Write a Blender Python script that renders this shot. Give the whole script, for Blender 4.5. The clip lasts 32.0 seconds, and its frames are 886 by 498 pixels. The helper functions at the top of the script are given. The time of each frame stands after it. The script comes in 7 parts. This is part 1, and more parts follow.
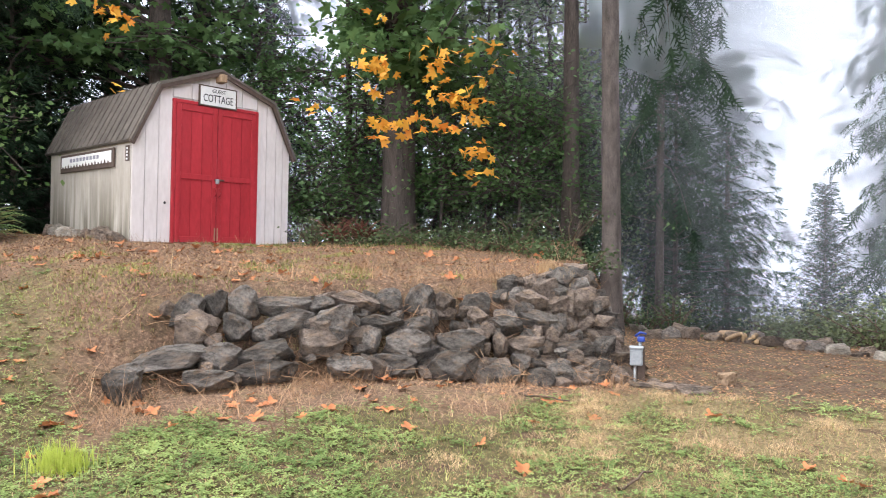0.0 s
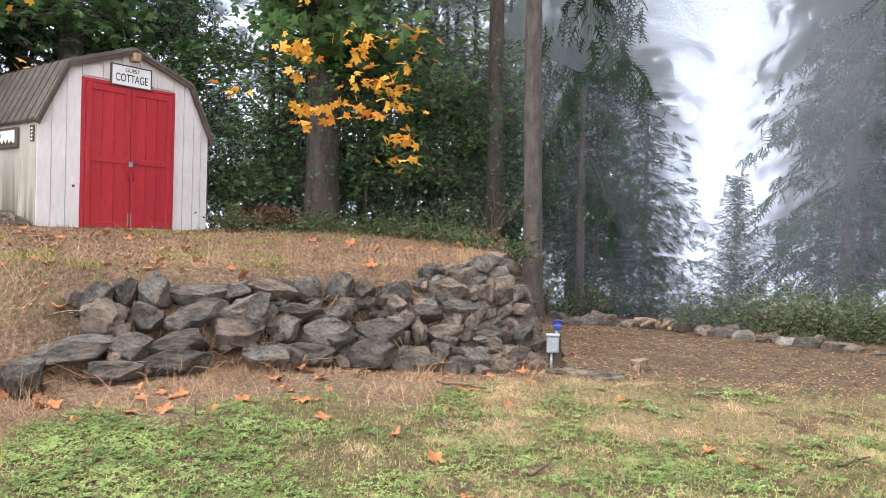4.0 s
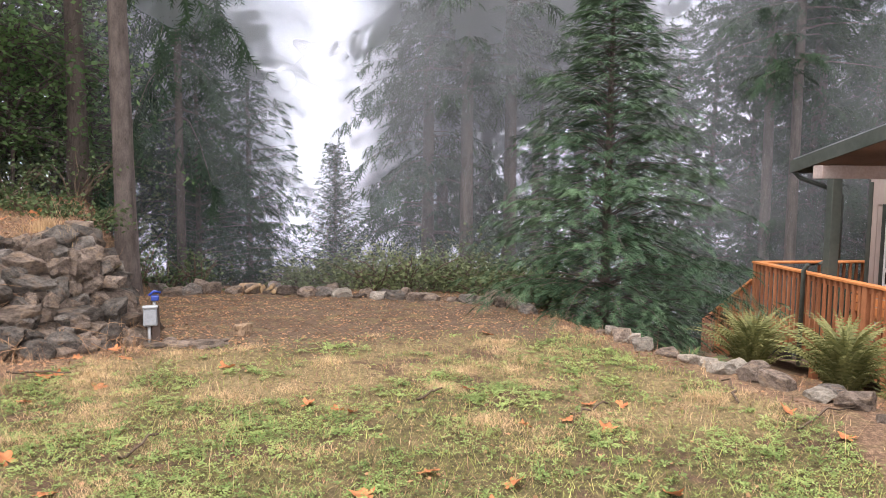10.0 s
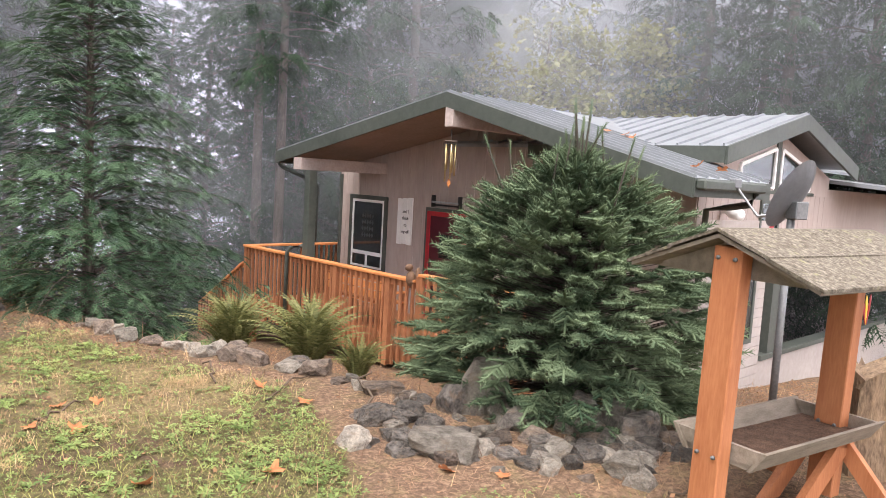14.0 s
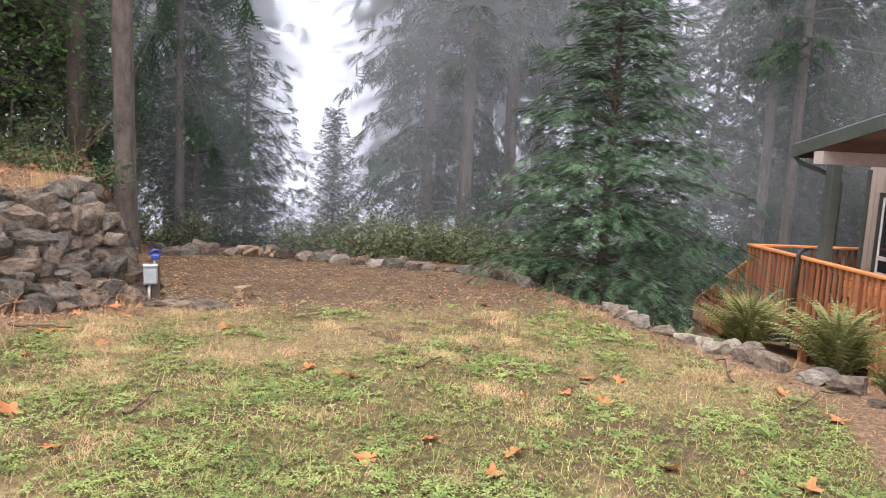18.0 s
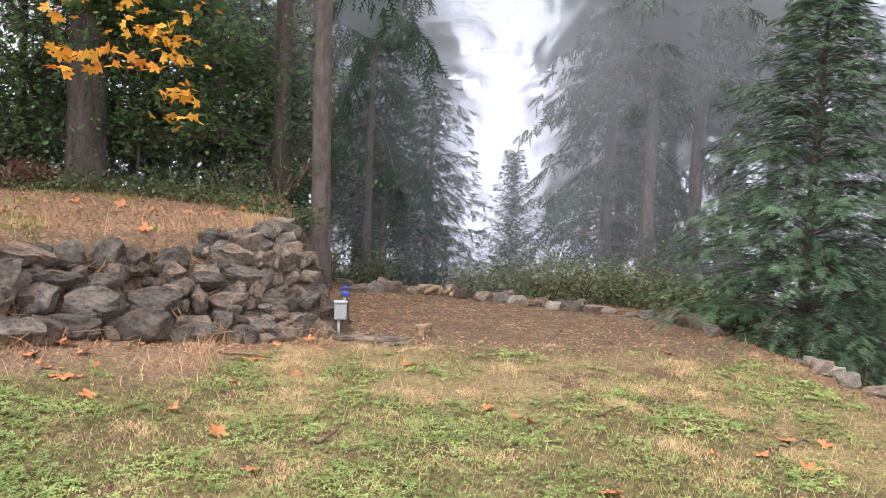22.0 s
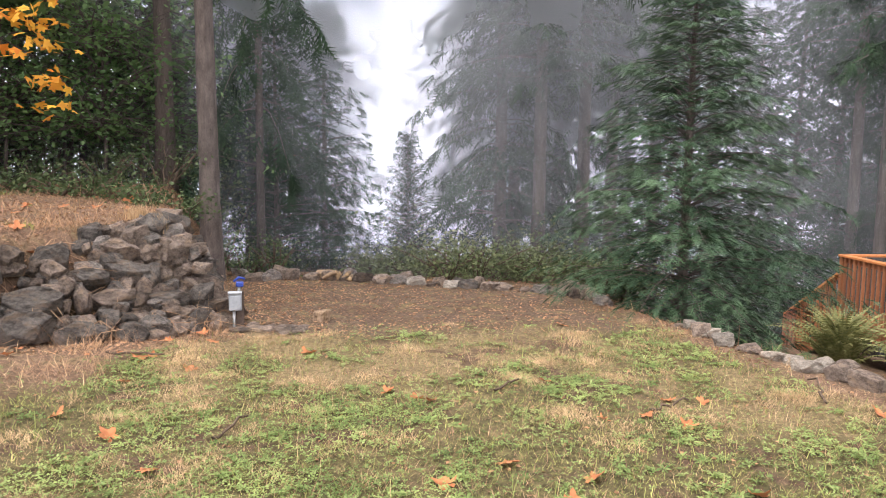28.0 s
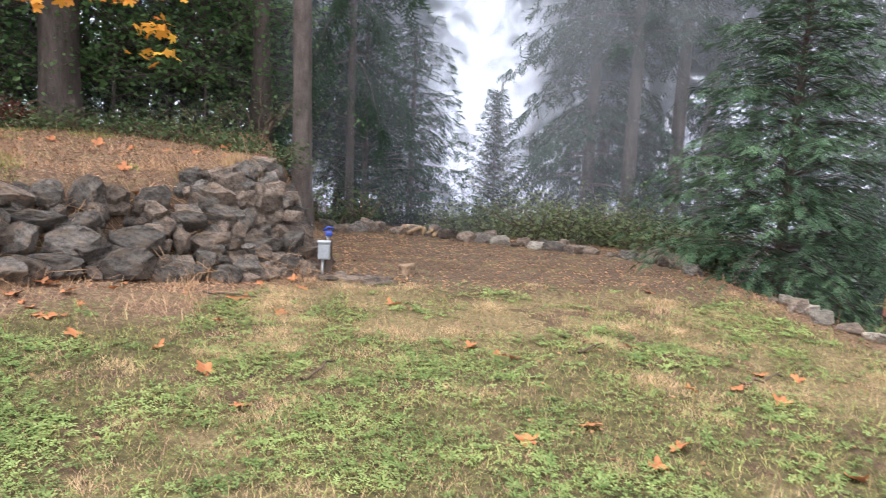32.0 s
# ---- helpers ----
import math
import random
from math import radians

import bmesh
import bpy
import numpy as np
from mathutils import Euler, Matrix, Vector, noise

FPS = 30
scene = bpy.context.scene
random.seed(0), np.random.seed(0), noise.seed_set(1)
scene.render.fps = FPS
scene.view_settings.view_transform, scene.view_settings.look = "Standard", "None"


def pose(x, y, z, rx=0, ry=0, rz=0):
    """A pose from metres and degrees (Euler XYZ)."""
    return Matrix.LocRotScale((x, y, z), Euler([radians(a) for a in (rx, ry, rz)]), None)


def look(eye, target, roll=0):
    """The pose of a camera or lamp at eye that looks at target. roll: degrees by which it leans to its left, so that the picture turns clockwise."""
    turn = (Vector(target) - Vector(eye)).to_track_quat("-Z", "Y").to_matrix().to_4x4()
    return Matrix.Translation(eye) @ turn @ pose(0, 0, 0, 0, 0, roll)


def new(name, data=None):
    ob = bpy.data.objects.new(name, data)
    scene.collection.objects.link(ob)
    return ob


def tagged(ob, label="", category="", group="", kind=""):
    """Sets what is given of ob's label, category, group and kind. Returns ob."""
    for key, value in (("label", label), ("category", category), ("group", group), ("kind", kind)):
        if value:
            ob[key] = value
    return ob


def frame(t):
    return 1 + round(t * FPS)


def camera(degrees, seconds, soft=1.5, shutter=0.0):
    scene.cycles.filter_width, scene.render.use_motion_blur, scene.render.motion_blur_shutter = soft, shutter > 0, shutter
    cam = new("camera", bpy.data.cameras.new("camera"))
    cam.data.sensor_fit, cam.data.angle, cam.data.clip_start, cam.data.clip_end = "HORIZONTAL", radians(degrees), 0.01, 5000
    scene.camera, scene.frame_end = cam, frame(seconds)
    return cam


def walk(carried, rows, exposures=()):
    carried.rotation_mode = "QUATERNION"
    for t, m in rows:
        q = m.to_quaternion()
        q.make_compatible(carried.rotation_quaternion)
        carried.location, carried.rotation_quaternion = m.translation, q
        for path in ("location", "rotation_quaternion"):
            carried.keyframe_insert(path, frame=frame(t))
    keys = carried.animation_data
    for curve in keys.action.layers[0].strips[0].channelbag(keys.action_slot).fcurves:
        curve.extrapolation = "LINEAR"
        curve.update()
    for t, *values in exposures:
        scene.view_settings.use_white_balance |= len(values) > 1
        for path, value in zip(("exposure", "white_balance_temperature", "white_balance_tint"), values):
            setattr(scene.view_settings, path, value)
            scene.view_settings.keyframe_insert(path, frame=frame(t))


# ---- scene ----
from math import cos, sin, tan, pi, atan2, hypot

# ---------------------------------------------------------------- camera
cam = camera(62.1, 32.0, soft=0.6, shutter=0.25)
# seconds, place, heading to the left of +y, pitch, roll
ROWS = [
    (0.0, -0.200, 0.175, 1.596, 55.61, -1.99, -0.23),
    (0.5, -0.205, 0.138, 1.596, 59.37, -1.55, -0.49),
    (1.0, -0.240, 0.119, 1.596, 64.16, -1.66, 0.06),
    (1.5, -0.243, 0.111, 1.607, 65.98, -2.18, 0.72),
    (2.0, -0.230, 0.134, 1.607, 63.34, -2.47, 0.93),
    (2.5, -0.209, 0.171, 1.606, 58.11, -2.48, 0.84),
    (4.5, -0.138, 0.270, 1.626, 49.01, -3.32, 0.19),
    (5.0, -0.128, 0.259, 1.629, 46.94, -3.50, -0.19),
    (5.5, -0.114, 0.277, 1.617, 40.95, -3.75, -0.78),
    (6.0, -0.151, 0.335, 1.592, 32.19, -4.50, -0.95),
    (6.5, -0.129, 0.350, 1.587, 25.93, -5.27, -0.35),
    (7.0, -0.112, 0.352, 1.586, 22.23, -5.54, -0.47),
    (7.5, -0.098, 0.350, 1.590, 20.23, -5.17, -0.56),
    (8.0, -0.086, 0.348, 1.594, 18.91, -4.73, -0.42),
    (8.5, -0.075, 0.341, 1.589, 18.12, -4.54, -0.03),
    (9.0, -0.082, 0.341, 1.587, 18.60, -4.90, 0.32),
    (9.5, -0.093, 0.349, 1.583, 19.99, -5.19, 0.50),
    (10.0, -0.097, 0.351, 1.583, 20.41, -5.33, 0.51),
    (10.5, -0.080, 0.350, 1.581, 19.12, -5.83, 0.26),
    (11.0, -0.087, 0.357, 1.576, 18.14, -6.78, 0.25),
    (11.5, -0.059, 0.319, 1.589, 13.26, -8.14, 1.08),
    (12.0, 0.012, 0.289, 1.638, -0.59, -7.97, 2.71),
    (12.5, 0.058, 0.238, 1.640, -9.65, -6.73, 3.29),
    (13.0, 0.081, 0.234, 1.648, -13.18, -6.24, 2.55),
    (13.5, 0.104, 0.240, 1.654, -15.68, -5.91, 2.65),
    (15.5, 0.104, 0.236, 1.654, -17.76, -4.43, 3.58),
    (16.0, 0.048, 0.240, 1.626, -9.52, -4.29, 3.68),
    (16.5, -0.093, 0.283, 1.617, 2.73, -5.23, 4.43),
    (17.0, -0.162, 0.281, 1.603, 10.28, -6.58, 4.09),
    (17.5, -0.180, 0.293, 1.606, 15.39, -7.65, 3.44),
    (18.0, -0.178, 0.301, 1.581, 19.72, -7.62, 2.89),
    (18.5, -0.152, 0.299, 1.578, 20.84, -7.61, 2.66),
    (19.0, -0.102, 0.286, 1.591, 20.49, -8.36, 3.06),
    (19.5, -0.157, 0.309, 1.564, 19.69, -9.18, 3.18),
    (20.0, -0.170, 0.301, 1.573, 20.82, -9.30, 2.70),
    (20.5, -0.201, 0.301, 1.584, 24.81, -8.36, 3.04),
    (21.0, -0.203, 0.297, 1.588, 29.50, -7.08, 2.94),
    (21.5, -0.218, 0.301, 1.591, 32.03, -6.04, 2.98),
    (22.0, -0.220, 0.290, 1.600, 33.49, -5.15, 2.44),
    (22.5, -0.218, 0.286, 1.598, 34.33, -4.34, 2.00),
    (23.0, -0.219, 0.280, 1.601, 35.53, -4.19, 1.91),
    (23.5, -0.220, 0.260, 1.609, 39.07, -4.39, 1.16),
    (24.0, -0.247, 0.261, 1.614, 43.37, -4.13, 0.68),
    (24.5, -0.233, 0.277, 1.611, 40.21, -3.72, 0.72),
    (25.0, -0.221, 0.321, 1.589, 31.76, -3.36, 0.24),
    (25.5, -0.220, 0.322, 1.588, 27.97, -2.69, -0.71),
    (27.5, -0.148, 0.287, 1.645, 24.59, -4.37, 0.79),
    (28.0, -0.158, 0.284, 1.623, 25.69, -6.42, 0.64),
    (28.5, -0.157, 0.283, 1.615, 27.98, -7.43, 0.05),
    (29.0, -0.163, 0.275, 1.605, 29.69, -10.11, -0.11),
    (29.5, -0.161, 0.271, 1.604, 29.49, -11.96, -0.83),
    (30.0, -0.159, 0.269, 1.585, 27.85, -13.07, -0.56),
    (30.5, -0.138, 0.279, 1.571, 25.05, -13.46, 0.54),
    (31.0, -0.128, 0.277, 1.562, 22.96, -12.70, 1.77),
    (31.5, -0.158, 0.261, 1.570, 26.00, -11.34, 2.39),
    (32.0, -0.225, 0.274, 1.588, 31.88, -9.66, 2.68),
]
# seconds, stops, kelvin and tint of the picture
LIGHT = [(0.0, 1.95, 6200, 10), (2.0, 2.05, 6100, 9), (4.5, 1.89, 6150, 9), (6.0, 1.83, 6450, 13), (8.0, 1.85, 6550, 14), (11.0, 1.89, 6600, 15),
         (13.0, 2.04, 6600, 15), (15.5, 1.96, 6500, 13), (16.0, 2.04, 6600, 14), (18.0, 1.88, 6500, 14), (23.0, 1.89, 6450, 13), (25.0, 1.87, 6500, 12),
         (28.0, 1.87, 6550, 15), (30.0, 1.82, 6300, 11), (32.0, 1.82, 6150, 11)]
walk(cam, [(t, pose(x, y, z, 0, 0, yaw) @ pose(0, 0, 0, 90 + pitch, 0, 0) @ pose(0, 0, 0, 0, 0, roll))
           for t, x, y, z, yaw, pitch, roll in ROWS], LIGHT)

# ---------------------------------------------------------------- light: a bright foggy overcast
world = bpy.data.worlds.new("foggy_sky")
scene.world = world
world.use_nodes = True
wn = world.node_tree
wn.nodes.clear()
sky = wn.nodes.new("ShaderNodeTexSky")
sky.sky_type, sky.sun_disc = "NISHITA", False
sky.sun_elevation, sky.sun_rotation = radians(67), radians(219)
grey = wn.nodes.new("ShaderNodeHueSaturation")
grey.inputs["Saturation"].default_value = 0.25
bg_sky = wn.nodes.new("ShaderNodeBackground")
bg_sky.inputs["Strength"].default_value = 0.06
bg_fog = wn.nodes.new("ShaderNodeBackground")
bg_fog.inputs["Color"].default_value = (1.0, 0.955, 0.955, 1)
bg_fog.inputs["Strength"].default_value = 0.62
add = wn.nodes.new("ShaderNodeAddShader")
wout = wn.nodes.new("ShaderNodeOutputWorld")
wn.links.new(sky.outputs[0], grey.inputs["Color"])
wn.links.new(grey.outputs[0], bg_sky.inputs["Color"])
wn.links.new(bg_sky.outputs[0], add.inputs[0])
wn.links.new(bg_fog.outputs[0], add.inputs[1])
wn.links.new(add.outputs[0], wout.inputs["Surface"])
sun = new("sun", bpy.data.lights.new("sun", "SUN"))
sun.data.energy, sun.data.angle, sun.data.color = 1.35, radians(40), (1.0, 0.96, 0.9)
sun.matrix_world = look((0, 0, 30), (8, 10, 0))

# ---------------------------------------------------------------- materials


class Mat:
    """A node material with a Principled surface and short ways to add texture."""

    def __init__(self, name, colour=(0.5, 0.5, 0.5), rough=0.7, metal=0.0, spec=0.4):
        self.m = bpy.data.materials.new(name)
        self.m.use_nodes = True
        self.t = self.m.node_tree
        self.b = self.t.nodes["Principled BSDF"]
        self.b.inputs["Base Color"].default_value = (*colour, 1)
        self.b.inputs["Roughness"].default_value = rough
        self.b.inputs["Metallic"].default_value = metal
        self.b.inputs["Specular IOR Level"].default_value = spec
        self.coord = None

    def node(self, kind, **values):
        n = self.t.nodes.new(kind)
        for k, v in values.items():
            n.inputs[k].default_value = v
        return n

    def link(self, a, b):
        self.t.links.new(a, b)

    def pos(self, scale=(1, 1, 1), kind="Object"):
        c = self.t.nodes.new("ShaderNodeTexCoord")
        m = self.t.nodes.new("ShaderNodeMapping")
        m.inputs["Scale"].default_value = scale
        self.link(c.outputs[kind], m.inputs["Vector"])
        return m.outputs[0]

    def noise(self, scale, detail=4.0, stretch=(1, 1, 1), rough=0.6, distort=0.0):
        n = self.node("ShaderNodeTexNoise", Scale=scale, Detail=detail, Roughness=rough, Distortion=distort)
        self.link(self.pos(stretch), n.inputs["Vector"])
        return n.outputs["Fac"]

    def ramp(self, fac, *stops):
        r = self.t.nodes.new("ShaderNodeValToRGB")
        while len(r.color_ramp.elements) < len(stops):
            r.color_ramp.elements.new(0.5)
        for e, (p, c) in zip(r.color_ramp.elements, stops):
            e.position = p
            e.color = (*c, 1) if not isinstance(c, float) else (c, c, c, 1)
        self.link(fac, r.inputs["Fac"])
        return r.outputs["Color"]

    def mix(self, fac, a, b, mode="MIX"):
        m = self.t.nodes.new("ShaderNodeMix")
        m.data_type, m.blend_type = "RGBA", mode
        for sock, v in ((m.inputs["Factor"], fac), (m.inputs[6], a), (m.inputs[7], b)):
            if isinstance(v, (int, float)):
                sock.default_value = v
            elif isinstance(v, tuple):
                sock.default_value = (*v, 1)
            else:
                self.link(v, sock)
        return m.outputs[2]

    def vary(self, colour, amount=0.2, source="Object"):
        """Each object, or each island, a little lighter or darker."""
        if source == "Object":
            r = self.t.nodes.new("ShaderNodeObjectInfo").outputs["Random"]
        else:
            r = self.t.nodes.new("ShaderNodeNewGeometry").outputs["Random Per Island"]
        mr = self.node("ShaderNodeMapRange")
        mr.inputs["To Min"].default_value, mr.inputs["To Max"].default_value = 1 - amount, 1 + amount
        self.link(r, mr.inputs["Value"])
        h = self.t.nodes.new("ShaderNodeHueSaturation")
        self.link(mr.outputs[0], h.inputs["Value"])
        self.link(colour, h.inputs["Color"])
        return h.outputs[0]

    def colour(self, sock):
        self.link(sock, self.b.inputs["Base Color"])
        return self

    def bump(self, fac, strength=0.3, distance=0.01):
        n = self.node("ShaderNodeBump", Strength=strength, Distance=distance)
        self.link(fac, n.inputs["Height"])
        self.link(n.outputs[0], self.b.inputs["Normal"])
        return self

    def leafy(self, amount=0.25):
        """Some light through thin leaves."""
        self.b.inputs["Transmission Weight"].default_value = 0.0
        tr = self.t.nodes.new("ShaderNodeBsdfTranslucent")
        mx = self.node("ShaderNodeMixShader", Fac=amount)
        out = self.t.nodes["Material Output"]
        src = self.b.inputs["Base Color"]
        if src.is_linked:
            self.link(src.links[0].from_socket, tr.inputs["Color"])
        else:
            tr.inputs["Color"].default_value = src.default_value
        self.link(self.b.outputs[0], mx.inputs[1])
        self.link(tr.outputs[0], mx.inputs[2])
        self.link(mx.outputs[0], out.inputs["Surface"])
        return self


def two_scale(name, dark, light, big=1.5, fine=25.0, rough=0.8, bump=0.3, dist=0.01, stretch=(1, 1, 1), vary=0.0, spec=0.3, metal=0.0):
    m = Mat(name, light, rough, metal, spec)
    a = m.noise(big, 3, stretch)
    b = m.noise(fine, 5, stretch)
    c = m.mix(0.5, m.ramp(a, (0.3, dark), (0.7, light)), m.ramp(b, (0.3, dark), (0.7, light)))
    if vary:
        c = m.vary(c, vary)
    m.colour(c).bump(b, bump, dist)
    return m


def leaf_mat(name, dark, light, rough=0.6, thin=0.25, scale=0.8, sheen=0.2):
    m = Mat(name, light, rough, 0, sheen)
    g = m.t.nodes.new("ShaderNodeNewGeometry").outputs["Random Per Island"]
    a = m.ramp(g, (0.0, dark), (1.0, light))
    b = m.ramp(m.noise(scale, 2), (0.35, dark), (0.65, light))
    m.colour(m.mix(0.5, a, b))
    return m.leafy(thin)


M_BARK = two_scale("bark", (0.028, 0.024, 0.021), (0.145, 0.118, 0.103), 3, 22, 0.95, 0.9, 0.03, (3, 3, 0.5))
# lighter bark for the pad's corner trunk: the light on it is in the colour
M_BARK_LIT = two_scale("sunlit_bark", (0.035, 0.03, 0.027), (0.225, 0.185, 0.165), 3, 40, 0.95, 1.0, 0.03, (4, 4, 1.3))
M_TWIG = two_scale("twig_bark", (0.05, 0.035, 0.025), (0.14, 0.1, 0.07), 6, 60, 0.95, 0.3)
# twig bark darkened to give the spruce's core its shade
M_SHADETWIG = two_scale("shaded_twig_bark", (0.015, 0.012, 0.01), (0.055, 0.042, 0.034), 6, 60, 0.95, 0.3)
M_NEEDLE = leaf_mat("conifer_needles", (0.016, 0.032, 0.02), (0.045, 0.075, 0.04), 0.75, 0.15, 0.8, 0.06)
M_HEMLOCK = leaf_mat("hemlock_needles", (0.014, 0.038, 0.022), (0.12, 0.19, 0.105), 0.7, 0.15, 0.8, 0.06)
# wide dark-to-light range: shade between the spruce shoots is painted in at random
M_SPRUCE = leaf_mat("spruce_needles", (0.026, 0.05, 0.03), (0.175, 0.225, 0.13), 0.8, 0.1, 1.5, 0.03)
M_MAPLE = leaf_mat("maple_leaves_green", (0.045, 0.10, 0.033), (0.18, 0.29, 0.11), 0.55, 0.45)
M_GOLD = leaf_mat("maple_leaves_turning", (0.60, 0.20, 0.03), (0.78, 0.50, 0.07), 0.55, 0.35, 3.0)
M_FERN = leaf_mat("fern_fronds", (0.055, 0.07, 0.024), (0.30, 0.29, 0.115), 0.6, 0.3)
M_BRUSH = leaf_mat("brush_leaves", (0.03, 0.055, 0.022), (0.12, 0.155, 0.065), 0.6, 0.3)
M_GRASS = leaf_mat("grass_blades", (0.07, 0.095, 0.024), (0.42, 0.43, 0.14), 0.6, 0.3, 2.5)
M_CLOVER = leaf_mat("clover", (0.065, 0.115, 0.033), (0.32, 0.40, 0.135), 0.6, 0.3, 2.5)
M_STRAW = leaf_mat("dry_grass", (0.28, 0.178, 0.10), (0.68, 0.495, 0.285), 0.8, 0.2, 4.0)
M_THATCH = leaf_mat("lawn_thatch", (0.17, 0.115, 0.055), (0.42, 0.31, 0.155), 0.85, 0.15)
M_LITTER = leaf_mat("needle_litter", (0.085, 0.048, 0.033), (0.42, 0.25, 0.16), 0.9, 0.1, 3.0)
M_FERNGREEN = leaf_mat("green_fronds", (0.07, 0.14, 0.045), (0.22, 0.31, 0.11), 0.6, 0.3)
M_FALLEN = leaf_mat("fallen_maple_leaf", (0.24, 0.075, 0.035), (0.54, 0.235, 0.10), 0.7, 0.15)


def rock_mat(name, dark, light, warm):
    m = Mat(name, light, 0.9, 0, 0.25)
    a, b, c = m.noise(1.6, 5, distort=0.6), m.noise(9, 10, rough=0.75), m.noise(40, 6, rough=0.8)
    base = m.mix(0.55, m.ramp(a, (0.40, dark), (0.60, light)), m.ramp(b, (0.40, dark), (0.60, light)))
    base = m.mix(m.ramp(c, (0.30, 0.8), (0.43, 0.0)), base, tuple(0.45 * v for v in dark))
    base = m.mix(m.ramp(m.noise(2.6, 6, rough=0.7), (0.52, 0.0), (0.66, 0.75)), base, warm)
    base = m.mix(m.ramp(m.noise(5.5, 6, rough=0.7), (0.64, 0.0), (0.72, 0.6)), base, tuple(1.5 * v for v in light))
    m.colour(m.vary(base, 0.42))
    m.bump(m.mix(0.5, b, c), 1.0, 0.08)
    return m


M_ROCK = rock_mat("basalt_rock", (0.06, 0.054, 0.049), (0.29, 0.258, 0.228), (0.27, 0.195, 0.14))
M_ROCK_PALE = rock_mat("pale_rock", (0.19, 0.168, 0.14), (0.56, 0.50, 0.425), (0.34, 0.26, 0.19))
M_ROCK_WARM = rock_mat("brown_rock", (0.095, 0.074, 0.061), (0.37, 0.293, 0.237), (0.35, 0.25, 0.17))

# ---------------------------------------------------------------- mesh helpers


def solid(name, verts, faces, material, smooth=False):
    me = bpy.data.meshes.new(name)
    me.from_pydata([tuple(v) for v in verts], [], [tuple(f) for f in faces])
    me.materials.append(material.m)
    if smooth:
        me.polygons.foreach_set("use_smooth", [True] * len(me.polygons))
    me.update()
    return me


def tri_mesh(name, verts, tris, material, smooth=False):
    """A mesh of triangles from arrays."""
    verts, tris = np.asarray(verts, np.float32), np.asarray(tris, np.int32)
    me = bpy.data.meshes.new(name)
    me.vertices.add(len(verts))
    me.vertices.foreach_set("co", verts.ravel())
    me.loops.add(3 * len(tris))
    me.loops.foreach_set("vertex_index", tris.ravel())
    me.polygons.add(len(tris))
    me.polygons.foreach_set("loop_start", np.arange(0, 3 * len(tris), 3, dtype=np.int32))
    me.polygons.foreach_set("loop_total", np.full(len(tris), 3, np.int32))
    if smooth:
        me.polygons.foreach_set("use_smooth", np.ones(len(tris), bool))
    me.materials.append(material.m)
    me.update()
    me.validate()
    return me


def bm_mesh(name, bm, material, smooth=False):
    me = bpy.data.meshes.new(name)
    bm.to_mesh(me)
    bm.free()
    me.materials.append(material.m)
    if smooth:
        me.polygons.foreach_set("use_smooth", [True] * len(me.polygons))
    return me


def part(name, data, material, parent, label=""):
    """One mesh object under a thing or a part. data: a bmesh or a mesh."""
    me = data if isinstance(data, bpy.types.Mesh) else bm_mesh(name, data, material)
    ob = new(name, me)
    ob.parent = parent
    if label:
        ob["label"] = label
    return ob


def thing(name, m, label, category, group="", kind=""):
    ob = new(name)
    ob.empty_display_size = 0.1
    ob.matrix_world = m
    return tagged(ob, label, category, group, kind)


def box(x0, x1, y0, y1, z0, z1, bevel=0.0, seg=1):
    bm = bmesh.new()
    bmesh.ops.create_cube(bm, size=1)
    bmesh.ops.transform(bm, verts=bm.verts, matrix=Matrix.Translation(((x0 + x1) / 2, (y0 + y1) / 2, (z0 + z1) / 2))
                        @ Matrix.Diagonal((abs(x1 - x0), abs(y1 - y0), abs(z1 - z0), 1)))
    if bevel:
        bmesh.ops.bevel(bm, geom=list(bm.edges), offset=bevel, segments=seg, affect="EDGES")
    return bm


def prism(profile, y0, y1):
    """A profile of (x, z) points, counter-clockwise seen from -y, pushed from y0 to y1."""
    bm = bmesh.new()
    a = [bm.verts.new((x, y0, z)) for x, z in profile]
    b = [bm.verts.new((x, y1, z)) for x, z in profile]
    bm.faces.new(a)
    bm.faces.new(b[::-1])
    n = len(a)
    for i in range(n):
        bm.faces.new((a[i], b[i], b[(i + 1) % n], a[(i + 1) % n]))
    bmesh.ops.recalc_face_normals(bm, faces=list(bm.faces))
    return bm


def beam(p, q, w, h, up=(0, 0, 1), bevel=0.0):
    """A straight timber from p to q, w wide and h high."""
    p, q = Vector(p), Vector(q)
    d = (q - p).normalized()
    side = d.cross(Vector(up)).normalized()
    top = side.cross(d)
    bm = bmesh.new()
    bmesh.ops.create_cube(bm, size=1)
    m = Matrix((side * w, d * (q - p).length, top * h)).transposed().to_4x4()
    bmesh.ops.transform(bm, verts=bm.verts, matrix=Matrix.Translation((p + q) / 2) @ m)
    if bevel:
        bmesh.ops.bevel(bm, geom=list(bm.edges), offset=bevel, segments=1, affect="EDGES")
    return bm


